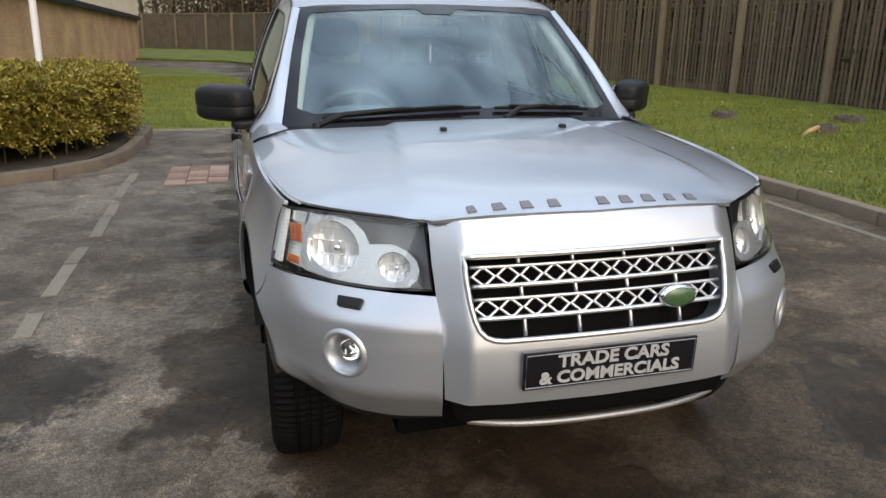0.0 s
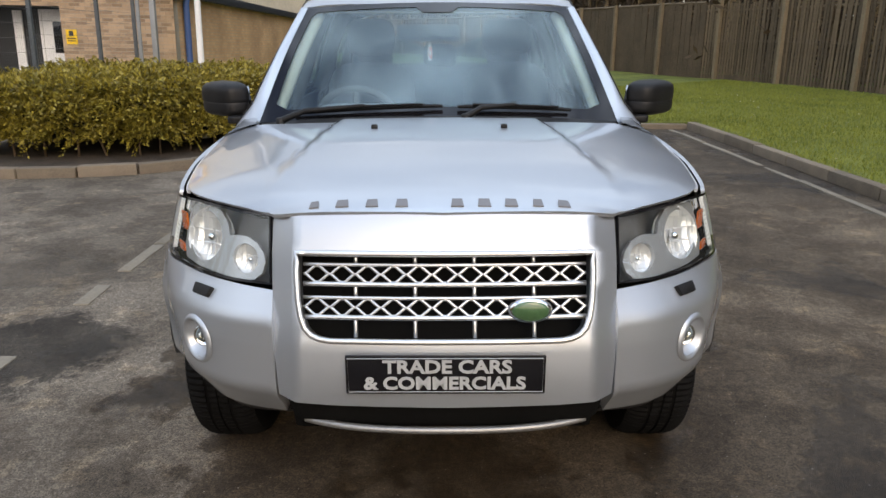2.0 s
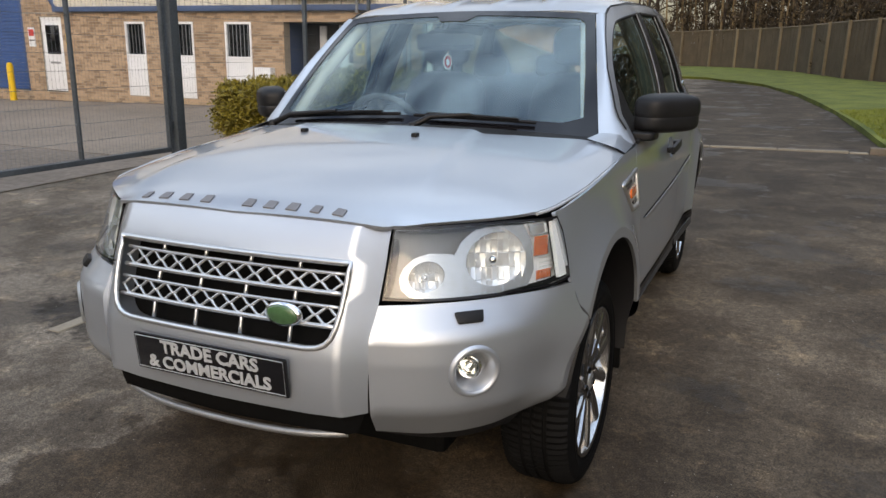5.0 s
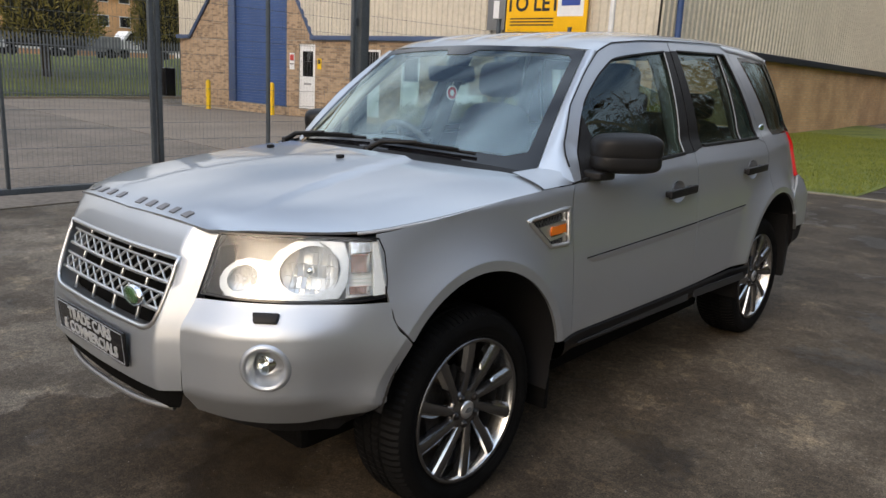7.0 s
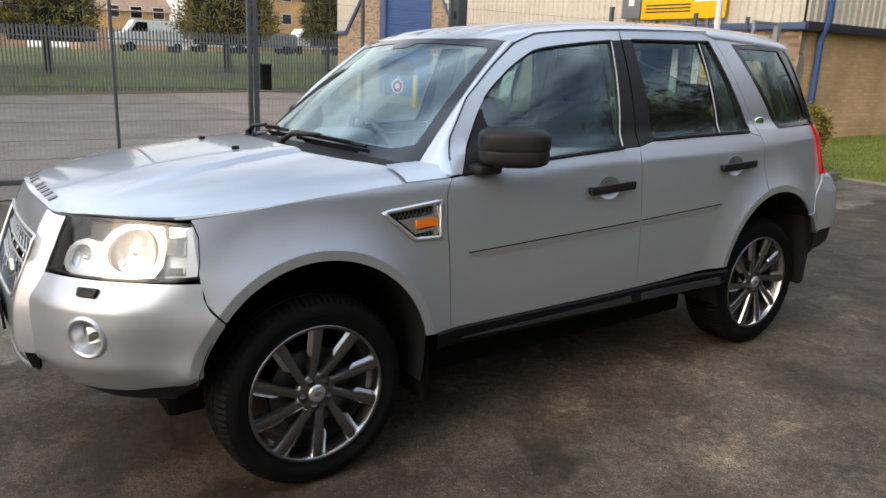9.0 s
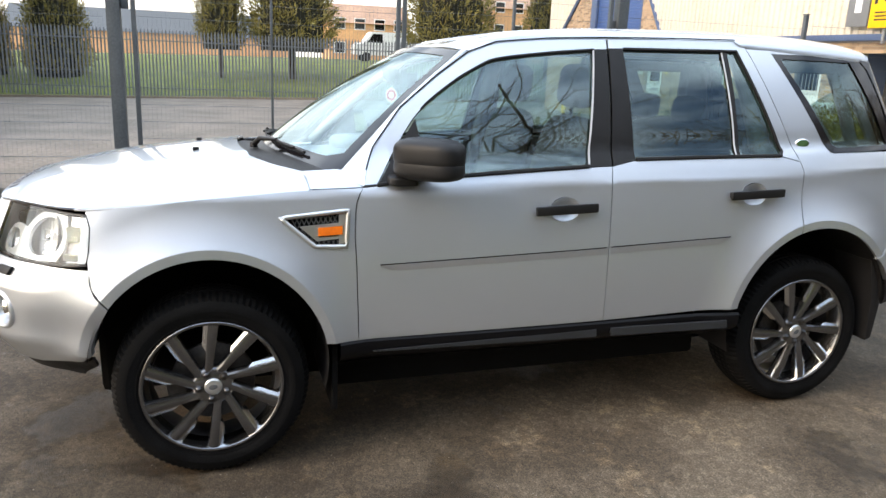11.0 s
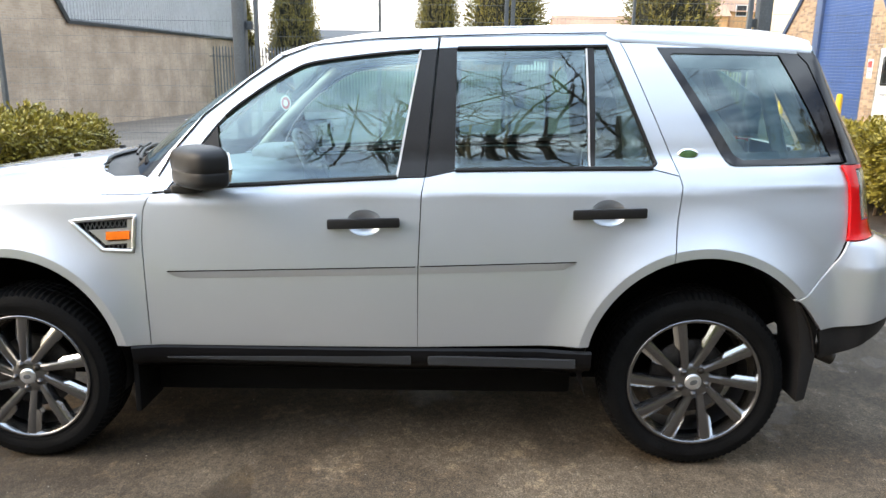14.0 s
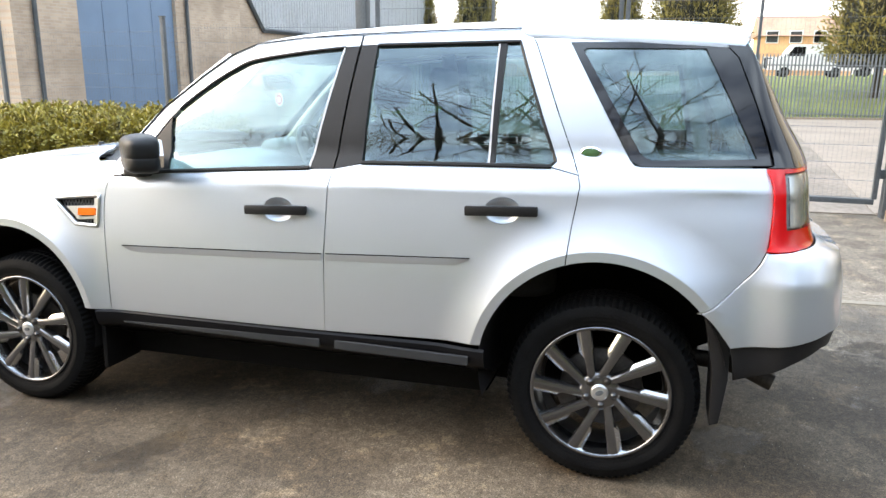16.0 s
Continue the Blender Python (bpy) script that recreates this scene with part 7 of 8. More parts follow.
# ---- the car: wheels ----
NUT = material("wheel_nut", (0.10, 0.10, 0.105), rough=0.25, metal=1.0, var=0.1)
# darkened alloy: shade deep behind the spokes, put into the colour
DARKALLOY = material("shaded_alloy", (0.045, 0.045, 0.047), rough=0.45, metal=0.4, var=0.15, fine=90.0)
def wheel(name, sgn, y, turn):
    root = new(name)
    root.parent = car
    root["label"] = "grey alloy wheel with ten slanted spokes and a black tyre"
    root.matrix_basis = pose(sgn * (0.855 if y > 1 else 0.872), y, 0.357, 0, 0, 0 if sgn > 0 else 180) @ pose(0, 0, 0, turn)

    def tread(i, x, r):
        if r > 0.338 and i % 2 == 0 and (x < -0.182 or x > -0.058):
            return r - 0.006
        return r - (0.004 if r > 0.355 and i % 2 == 0 else 0)
    prof = [(-0.225, 0.245), (-0.235, 0.27), (-0.238, 0.31), (-0.228, 0.345), (-0.205, 0.361), (-0.18, 0.367), (-0.162, 0.368), (-0.160, 0.360), (-0.150, 0.360), (-0.148, 0.369), (-0.124, 0.369), (-0.122, 0.361),
            (-0.112, 0.361), (-0.110, 0.369), (-0.086, 0.369), (-0.084, 0.360), (-0.074, 0.360), (-0.072, 0.368), (-0.055, 0.367), (-0.030, 0.361), (-0.010, 0.345), (0.000, 0.318), (0.002, 0.295), (-0.002, 0.270), (-0.010, 0.250), (-0.018, 0.246)]
    prof = [(x, 0.259 + (r - 0.245) * (0.3625 - 0.259) / (0.369 - 0.245)) for x, r in prof]
    v, f = lathe(prof, 180, tread)
    tyre = obj("tyre", v, f, RUBBER, root, "black road tyre", smooth=True)
    tyre.data.set_sharp_from_angle(angle=radians(28))
    for r in (0.304, 0.274):
        v, f = lathe([(-0.002, r - 0.003), (0.0045 if r > 0.29 else -0.003, r), (-0.002, r + 0.003)], 96)
        obj("sidewall_ring", v, f, RUBBER, tyre, smooth=True)
    v, f = lathe([(-0.012, 0.2625), (-0.004, 0.2605), (-0.003, 0.2525), (-0.008, 0.2480)], 96)
    obj("rim_lip", v, f, ALLOY, root, "grey alloy rim edge", smooth=True)
    # one barrel: brighter alloy in front for its reflection, shaded alloy deeper in
    v, f = lathe([(-0.008, 0.2480), (-0.022, 0.2420), (-0.075, 0.2310)], 96)
    obj("rim_flange", v, f, ALLOYCUT, root, "bright rim flange", smooth=True)
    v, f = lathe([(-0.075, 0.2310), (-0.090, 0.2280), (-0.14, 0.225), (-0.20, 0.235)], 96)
    obj("rim_barrel", v, f, DARKALLOY, root, "rim barrel with the shade of its depth in the colour", smooth=True)
    v, f = lathe([(-0.085, 0.055), (-0.082, 0.152), (-0.095, 0.156), (-0.098, 0.055)], 64)
    obj("brake_disc", v, f, IRON, root, "worn iron brake disc", smooth=True)
    bm = bmesh.new()
    add_box(bm, (-0.11, -0.17, -0.055), (-0.055, -0.10, 0.055), 0.012)
    part("brake_caliper", bm, IRON, root, smooth=True)
    for k in range(10):
        # straight slanted blades; from half way out a lower bright ledge widens them on one side
        base = 2 * math.pi * k / 10
        p0 = np.array([math.cos(base), math.sin(base)]) * 0.040
        p1 = np.array([math.cos(base - 0.50), math.sin(base - 0.50)]) * 0.250
        d = (p1 - p0) / np.linalg.norm(p1 - p0)
        q = np.array([-d[1], d[0]])
        ts = np.linspace(0, 1, 13)
        verts, ledge, edge = [], [], []
        for t in ts:
            c = p0 + (p1 - p0) * t
            w = 0.0160 + 0.0060 * t
            xo = -0.010 - 0.016 * (1 - t) ** 2
            ring = [(xo - 0.040, -w * 0.9), (xo - 0.014, -w), (xo - 0.003, -w + 0.003), (xo + 0.0010, -w * 0.25), (xo + 0.0010, w * 0.45), (xo - 0.003, w - 0.003), (xo - 0.014, w), (xo - 0.040, w * 0.9)]
            verts += [(x, *(c + q * b)) for x, b in ring]
            edge += [(x, *(c + q * b)) for x, b in ((xo - 0.0115, -w - 0.0008), (xo - 0.0024, -w + 0.0030))]
            if t > 0.44:
                g = 0.013 * min(1.0, max(0.02, (t - 0.46) / 0.10))
                ledge += [(x, *(c + q * b)) for x, b in ((xo - 0.0024, w - 0.0035), (xo - 0.0045, w + 0.15 * g), (xo - 0.0125, w + g), (xo - 0.040, w + g * 0.9))]
        n, m = 8, len(ledge) // 4
        faces = [(i * n + j, i * n + (j + 1) % n, (i + 1) * n + (j + 1) % n, (i + 1) * n + j) for i in range(12) for j in range(n)]
        faces += [tuple(range(n)), tuple(12 * n + j for j in range(n))[::-1]]
        sp = obj("spoke", verts, faces, ALLOY, root, smooth=True)
        sp.data.set_sharp_from_angle(angle=radians(30))
        obj("bevel_edge", edge, [(2 * i, 2 * i + 1, 2 * i + 3, 2 * i + 2) for i in range(12)], ALLOYCUT, sp, "bright bevelled edge")
        lf = [(4 * i + j, 4 * i + j + 1, 4 * i + j + 5, 4 * i + j + 4) for i in range(m - 1) for j in range(3)] + [(3, 2, 1, 0)]
        obj("machined_face", ledge, lf, ALLOYCUT, sp, "bright machined ledge")
    v, f = lathe([(-0.05, 0.078), (-0.030, 0.076), (-0.022, 0.066), (-0.020, 0.032)], 48)
    hub = obj("hub", v, f, ALLOY, root, smooth=True)
    v, f = lathe([(-0.026, 0.034), (-0.016, 0.032), (-0.013, 0.024), (-0.012, 0.001)], 32)
    cap = obj("hub_cap", v, f, SATIN, root, "silver hub cap with a dark oval", smooth=True)
    v, f = lathe([(-0.0125, 0.016), (-0.0105, 0.015), (-0.010, 0.0005)], 24)
    ob = obj("oval_mark", [(x, a * 1.0, b * 0.62) for x, a, b in v], f, GREYTRIM, cap, "small dark oval mark")
    for k in range(5):
        a = 2 * math.pi * (k + 0.5) / 5
        c = Vector((-0.026, 0.054 * math.cos(a), 0.052 * math.sin(a)))
        v, f = lathe([(-0.01, 0.0150), (0.006, 0.0150), (0.008, 0.0125), (0.006, 0.0115), (0.013, 0.0105), (0.014, 0.0005)], 14)
        obj("wheel_nut", [Vector(q) + c for q in v], f, NUT if k else IRON, root, smooth=True)
    return root


for s, y, turn in ((1, -0.002, 8), (1, 2.663, 25), (-1, -0.002, 40), (-1, 2.663, 70)):
    wheel("wheel", s, y, turn)

# ---- the car: grille, lamps, plate ----
def corner_point(u, z, back=0.0):
    p = np.array([float(c) for c in on_corner(u, z)])
    a, b = np.array([float(c) for c in on_corner(u + 0.01, z)]), np.array([float(c) for c in on_corner(u, z + 0.01)])
    n = np.cross(a - p, b - p)
    n /= np.linalg.norm(n)
    n = n if n[1] < 0 else -n
    return Vector(p - n * back), Vector(n)


grille = new("grille")
grille.parent = car
grille["label"] = "silver grille with two bands of hexagonal mesh"
NY = lambda x, z: float(on_nose(x, z)[1])
for z0, z1 in ((0.866, 0.914), (0.785, 0.833)):
    for z in (z0, z1):
        v, f = tube([(x, NY(x, z) + 0.018, z) for x in np.linspace(-0.374, 0.374, 25)], 0.0068 if z == z0 else 0.0048, 8)
        obj("grille_rail", v, f, SATIN, grille, smooth=True)
    verts, faces = [], []
    P, H, zm = 0.0676, (z1 - z0), (z0 + z1) / 2
    for k in range(-5, 6):
        x0 = k * P - P / 2
        for up in (1, -1):
            line = [(x0 - 0.04 * P, zm), (x0 + 0.05 * P, zm), (x0 + 0.41 * P, zm + up * 0.41 * H), (x0 + 0.59 * P, zm + up * 0.41 * H), (x0 + 0.95 * P, zm), (x0 + 1.04 * P, zm)]
            for seg in (line, [(x0 + 0.5 * P, zm + up * 0.38 * H), (x0 + 0.5 * P, zm + up * 0.5 * H)]):
                v, f = tube([(x, NY(x, z) + 0.020, z) for x, z in seg], 0.0043 if seg is line else 0.0068, 6)
                verts, faces = merge((verts, faces), (v, f))
    tagged(obj("grille_mesh", verts, faces, SATIN, grille, "silver hexagonal mesh", smooth=True), kind="stuff")
for x in (-0.235, -0.078, 0.078, 0.235):
    for z0, z1 in ((0.733, 0.784), (0.834, 0.865), (0.915, 0.944)):
        v, f = tube([(x, NY(x, z) + 0.024, z) for z in np.linspace(z0, z1, 4)], 0.0056, 8)
        obj("grille_bar", v, f, SATIN, grille, smooth=True)
# shade behind the bars, as a near-black sheet
panel("grille_back", [(-0.40, 0.955), (0.40, 0.955), (0.39, 0.725), (-0.39, 0.725)], on_nose, (0, -1, 0), DARK, grille, "near-black sheet for the shade behind the grille", lift=-0.075, step=0.08)
rim = dense(GRILLE, 0.03)
v, f = tube([(x, NY(x, z) + 0.002, z) for x, z in rim], 0.0085, 8, closed=True)
obj("grille_surround", v, f, SATIN, grille, "thin bright surround", smooth=True)
bc = Vector((0.222, NY(0.222, 0.81) + 0.004, 0.808))
for nm, r0, mat, d in (("badge_rim", 1.0, CHROME, 0.0), ("badge_face", 0.86, GREEN, -0.004)):
    v, f = lathe([(0.0, r0), (-0.010 + d, r0 * 0.97), (-0.014 + d, r0 * 0.80), (-0.015 + d, 0.01)], 40)
    ob = obj(nm, [bc + Vector((b * 0.058, a, c * 0.034)) for a, b, c in v], f, mat, grille, "plain green oval badge" if mat is GREEN else "silver badge rim", smooth=True)


def text_mesh(name, text, size, mat, parent, m, depth=0.001, offset=0.0, label="", align="CENTER"):
    cu = bpy.data.curves.new(name, "FONT")
    cu.body, cu.size, cu.extrude, cu.offset, cu.align_x, cu.resolution_u = text, size, depth, offset, align, 3
    tmp = bpy.data.objects.new("tmp", cu)
    scene.collection.objects.link(tmp)
    bpy.context.view_layer.update()
    me = bpy.data.meshes.new_from_object(tmp.evaluated_get(bpy.context.evaluated_depsgraph_get()))
    bpy.data.objects.remove(tmp)
    me.materials.clear()
    me.materials.append(mat)
    me.transform(m)
    ob = new(name, me)
    ob.parent = parent
    if label:
        ob["label"] = label
    return ob


PY = NY(0.0, 0.65)
bm = bmesh.new()
add_box(bm, (-0.26, -0.006, -0.0555), (0.26, 0.004, 0.0555), 0.004, pose(0, PY - 0.008, 0.6505, 3, 0, 0))
plate = part("show_plate", bm, GLOSSBLACK, car, "black show plate with pale block lettering", smooth=True)
pm = pose(0, PY - 0.0150, 0.6505, 93, 0, 0)
PLATETXT = material("plate_letter", (0.40, 0.41, 0.42), rough=0.4, var=0.05)
text_mesh("lettering", "TRADE CARS", 0.0520, PLATETXT, plate, pm @ Matrix.Translation((0.005, 0.007, 0)) @ Matrix.Diagonal((1.10, 1, 1, 1)), offset=0.0016)
text_mesh("lettering", "& COMMERCIALS", 0.0500, PLATETXT, plate, pm @ Matrix.Translation((-0.002, -0.040, 0)) @ Matrix.Diagonal((1.10, 1, 1, 1)), offset=0.0016)
edge_pts = [(-0.253, -0.0485), (0.253, -0.0485), (0.253, 0.0485), (-0.253, 0.0485)]
v, f = tube([pm @ Vector((a, b, 0)) for a, b in edge_pts], 0.0012, 4, closed=True)
obj("plate_border", v, f, PLATETXT, plate)

LETTERM = material("bonnet_letter", (0.17, 0.17, 0.18), rough=0.5, metal=0.2, var=0.05)
for x, w in ((-0.348, 0.026), (-0.272, 0.036), (-0.192, 0.034), (-0.112, 0.034), (0.036, 0.034), (0.108, 0.036), (0.180, 0.036), (0.252, 0.028), (0.322, 0.034)):
    verts = []
    for dz in (0.0, 0.004):
        for dx, yy in ((-w / 2, -0.752), (w / 2, -0.752), (w / 2 * 0.8, -0.722), (-w / 2 * 0.8, -0.722)):
            verts.append((x + dx, yy + 0.05 * (x / 0.45) ** 2 * 0.4, float(on_bonnet(x + dx, yy + 0.02 * (x / 0.45) ** 2)[2]) + dz))
    obj("letter_block", verts, [(4, 5, 6, 7), (0, 1, 5, 4), (1, 2, 6, 5), (2, 3, 7, 6), (3, 0, 4, 7)], LETTERM, bonnet, "plain grey metal block")

# lower intake and skid bar
panel("lower_intake", [(-0.452, 0.552), (0.452, 0.552), (0.43, 0.478), (0, 0.462), (-0.43, 0.478)], on_nose, (0, -1, 0), DARK, car, "black lower air intake", lift=-0.022, step=0.05)
SKID = material("dull_silver", (0.30, 0.30, 0.30), rough=0.42, metal=0.7, var=0.10, fine=120.0)
skid = [(x, NY(x, 0.5) + 0.012 + 0.05 * (abs(x) / 0.42) ** 4, 0.468 + 0.012 * (x / 0.42) ** 2) for x in np.linspace(-0.385, 0.385, 25)]
tube_part("skid_bar", skid, 0.010, SKID, car, "silver skid bar under the bumper")
panel("bumper_lip", [(0.0, 0.47), (0.2, 0.46), (0.45, 0.457), (0.70, 0.473), (0.765, 0.492), (0.72, 0.43), (0.60, 0.395), (0.30, 0.41), (0.0, 0.45)], on_corner, (0.7, -0.7, 0), BLACK, car, "black lower lip of the bumper", sides=BOTH, step=0.05, lift=-0.012)

BEZEL = material("lamp_bezel", (0.54, 0.56, 0.58), rough=0.26, metal=0.65, var=0.03, fine=120.0)
HOUSING = material("lamp_housing_grey", (0.15, 0.158, 0.17), rough=0.28, var=0.08, fine=200.0, coat=0.4)
GUIDE = material("white_light_guide", (0.86, 0.88, 0.90), rough=0.22, var=0.04, fine=160.0, coat=0.6)
LENSRIB = material("ribbed_lens", (0.86, 0.88, 0.90), rough=0.16, metal=0.75, var=0.18, scale=60.0, fine=260.0)
REFLECT = material("lamp_reflector", (0.76, 0.775, 0.79), rough=0.14, metal=0.45, var=0.02)
lamp_out = [(0.012, 0.850), (0.20, 0.846), (0.45, 0.844), (0.65, 0.845), (0.790, 0.852), (0.805, 0.90), (0.803, 0.98), (0.770, 1.022), (0.60, 1.024), (0.30, 1.026), (0.012, 1.026)]
for sgn in BOTH:
    lamp = panel("headlamp", lamp_out, on_corner, (0.7, -0.7, 0), LENS, car, "clear headlamp with twin round reflectors and an amber indicator", sides=(sgn,), step=0.04, thick=0.004, gap=0.002)
    panel("lamp_housing", lamp_out, on_corner, (0.7, -0.7, 0), HOUSING, lamp, "dark grey lamp housing", sides=(sgn,), step=0.04, thick=0.004, lift=-0.096, gap=0.006)
    panel("lamp_seal", lamp_out, on_corner, (0.7, -0.7, 0), GLOSSBLACK, lamp, "black edge of the lamp", sides=(sgn,), step=0.04, thick=0.010, lift=0.0005, gap=-0.001, holes=[inset(dense(lamp_out, 0.03), 0.0045)])
    snow = [(0.288, 0.853), (0.45, 0.852), (0.560, 0.857), (0.594, 0.895), (0.598, 0.968), (0.570, 1.013), (0.45, 1.018), (0.340, 1.014), (0.282, 0.988), (0.258, 0.956), (0.225, 0.960), (0.160, 0.963), (0.105, 0.951), (0.070, 0.928), (0.058, 0.903), (0.070, 0.876), (0.105, 0.857), (0.160, 0.850)]
    panel("bezel", snow, on_corner, (0.7, -0.7, 0), BEZEL, lamp, "bright silver bezel round the reflectors", sides=(sgn,), step=0.03, thick=0.012, lift=-0.022, gap=0,
          holes=[[(u + du * math.cos(a), z + dz * math.sin(a)) for a in np.linspace(0, 2 * math.pi, 33)[:-1]] for u, z, du, dz in ((0.432, 0.936, 0.130, 0.067), (0.160, 0.906, 0.068, 0.038))])
    for u, z, r, nm in ((0.432, 0.936, 0.090, "main_reflector"), (0.160, 0.906, 0.052, "small_reflector")):
        p, n = corner_point(u, z, 0.046)
        face = Vector((0.46, -0.85, 0.24)).normalized()
        m = Matrix.Translation(p) @ face.to_track_quat("X", "Z").to_matrix().to_4x4()
        # a shallow dish of tall facets, each tilted its own way
        steps, cols, tiers = 60, 12, 5
        tilt = np.random.default_rng(5).uniform(-1, 1, (cols, tiers, 2))
        verts, faces, index = [], [], {}
        for a in range(steps + 1):
            for c in range(steps + 1):
                y, z1 = r * (2 * a / steps - 1), r * (2 * c / steps - 1)
                rho = math.hypot(y, z1) / r
                if rho < 1.03:
                    fa, fc = (y / r + 1.04) / 2.08 * cols, (z1 / r + 1.04) / 2.08 * tiers
                    ta, tc = tilt[int(fa), int(fc)]
                    facet = 0.62 * ta * (fa % 1 - 0.5) * 2 * r / cols + 0.30 * tc * (fc % 1 - 0.5) * 2 * r / tiers
                    depth = -0.018 + 0.024 * rho ** 2 + facet * min(1, 2.2 * (1.03 - rho))
                    index[a, c] = len(verts)
                    w = m @ Vector((depth, y, z1))
                    verts.append((sgn * w.x, w.y, w.z))
        for a, c in index:
            quad = [index.get(q) for q in ((a, c), (a + 1, c), (a + 1, c + 1), (a, c + 1))]
            if None not in quad:
                faces.append(quad if sgn > 0 else quad[::-1])
        ob = obj(nm, verts, faces, REFLECT, lamp, "bright faceted reflector")
        bm = bmesh.new()
        bmesh.ops.create_uvsphere(bm, u_segments=16, v_segments=12, radius=r * 0.15, matrix=Matrix.Translation(p + face * 0.002))
        for k in bm.verts:
            k.co.x *= sgn
        part("bulb_cap", bm, CHROME, ob, smooth=True)
    panel("indicator_bowl", [(0.590, 0.858), (0.70, 0.858), (0.782, 0.862), (0.788, 0.98), (0.765, 1.014), (0.590, 1.016)], on_corner, (0.7, -0.7, 0), GUIDE, lamp, "silvery bowl behind the indicator", sides=(sgn,), step=0.03, lift=-0.046, gap=0)
    # indicator: a stepped reflector, amber where its steps face ahead and silver where they face aside
    for z0, z1, u1, nm in ((0.918, 0.974, 0.715, "amber indicator"), (0.856, 0.882, 0.715, "amber reflector")):
        a, b = corner_point(0.612, z0, 0.036)[0], corner_point(u1, z0, 0.036)[0]
        n = 7
        ahead, aside = [], []
        for i in range(n):
            xa, xb = a.x + (b.x - a.x) * i / n, a.x + (b.x - a.x) * (i + 1) / n
            ya, yb = a.y + (b.y - a.y) * i / n, a.y + (b.y - a.y) * (i + 1) / n
            ahead += [(sgn * xa, ya, z0), (sgn * xb, ya, z0), (sgn * xb, ya, z1), (sgn * xa, ya, z1)]
            yf = ya - 1.1 * (yb - ya)
            aside += [(sgn * xb, yf, z0), (sgn * xb, yb, z0), (sgn * xb, yb, z1), (sgn * xb, yf, z1)]
        qf = [tuple(range(4 * i, 4 * i + 4)) if sgn > 0 else tuple(range(4 * i, 4 * i + 4))[::-1] for i in range(n)]
        ind = obj("indicator", ahead, qf, AMBER, lamp, nm)
        obj("stepped_reflector", aside, qf, LENSRIB, ind, "silvery stepped reflector")
    panel("side_lens", [(0.606, 0.980), (0.735, 0.984), (0.730, 1.014), (0.600, 1.016)], on_corner, (0.7, -0.7, 0), LENSRIB, lamp, "ribbed clear lens", sides=(sgn,), step=0.02, lift=-0.028)
    panel("side_lens", [(0.722, 0.858), (0.792, 0.860), (0.800, 0.975), (0.770, 1.014), (0.736, 1.014), (0.726, 0.985)], on_corner, (0.7, -0.7, 0), GUIDE, lamp, "white light guide along the outer edge", sides=(sgn,), step=0.02, lift=-0.010)
    for z in np.arange(0.886, 0.984, 0.012):
        pts = [corner_point(u, z, 0.012)[0] for u in np.linspace(0.615, 0.72, 6)]
        tube_part("lens_rib", [(sgn * p.x, p.y, p.z) for p in pts], 0.0022, CLEAR, lamp, sides=6)
    # washer jet
    bm = bmesh.new()
    p, n = corner_point(0.315, 0.805)
    q = n.to_track_quat("X", "Z").to_matrix().to_4x4()
    add_box(bm, (-0.006, -0.037, -0.017), (0.013, 0.037, 0.015), 0.006)
    for k in bm.verts:
        k.co.y *= 1.0 + 8.0 * (k.co.z - 0.0) * 0.6
    bmesh.ops.transform(bm, matrix=Matrix.Translation(p) @ q, verts=bm.verts)
    for k in bm.verts:
        k.co.x *= sgn
    part("washer_jet", bm, BLACK, car, "black headlamp washer jet", smooth=True)
    # fog lamp
    p, n = corner_point(0.340, 0.666)
    q = n.to_track_quat("X", "Z").to_matrix().to_4x4()
    m = Matrix.Translation(p) @ q
    v, f = lathe([(-0.004, 0.074), (0.005, 0.068), (0.006, 0.060), (-0.004, 0.053), (-0.040, 0.042), (-0.055, 0.030)], 48)
    fog = obj("fog_lamp", [(sgn * w.x, w.y, w.z) for w in (m @ Vector(c) for c in v)], f if sgn > 0 else [k[::-1] for k in f], PAINT, car, "round fog lamp in a silver bezel", smooth=True)
    m2 = Matrix.Translation(p - n * 0.035 + Vector((0, 0, 0.006))) @ Vector((0.05, -1, 0)).to_track_quat("X", "Z").to_matrix().to_4x4()
    v, f = lathe([(-0.025, 0.034), (0.018, 0.034), (0.020, 0.030), (0.004, 0.024), (-0.012, 0.010), (-0.014, 0.001)], 32)
    obj("fog_reflector", [(sgn * w.x, w.y, w.z) for w in (m2 @ Vector(c) for c in v)], f if sgn > 0 else [k[::-1] for k in f], CHROME, fog, "bright reflector", smooth=True)
    v, f = lathe([(0.014, 0.031), (0.022, 0.026), (0.026, 0.012), (0.027, 0.001)], 32)
    obj("fog_glass", [(sgn * w.x, w.y, w.z) for w in (m2 @ Vector(c) for c in v)], f, CLEAR, fog, "clear domed lens", smooth=True)

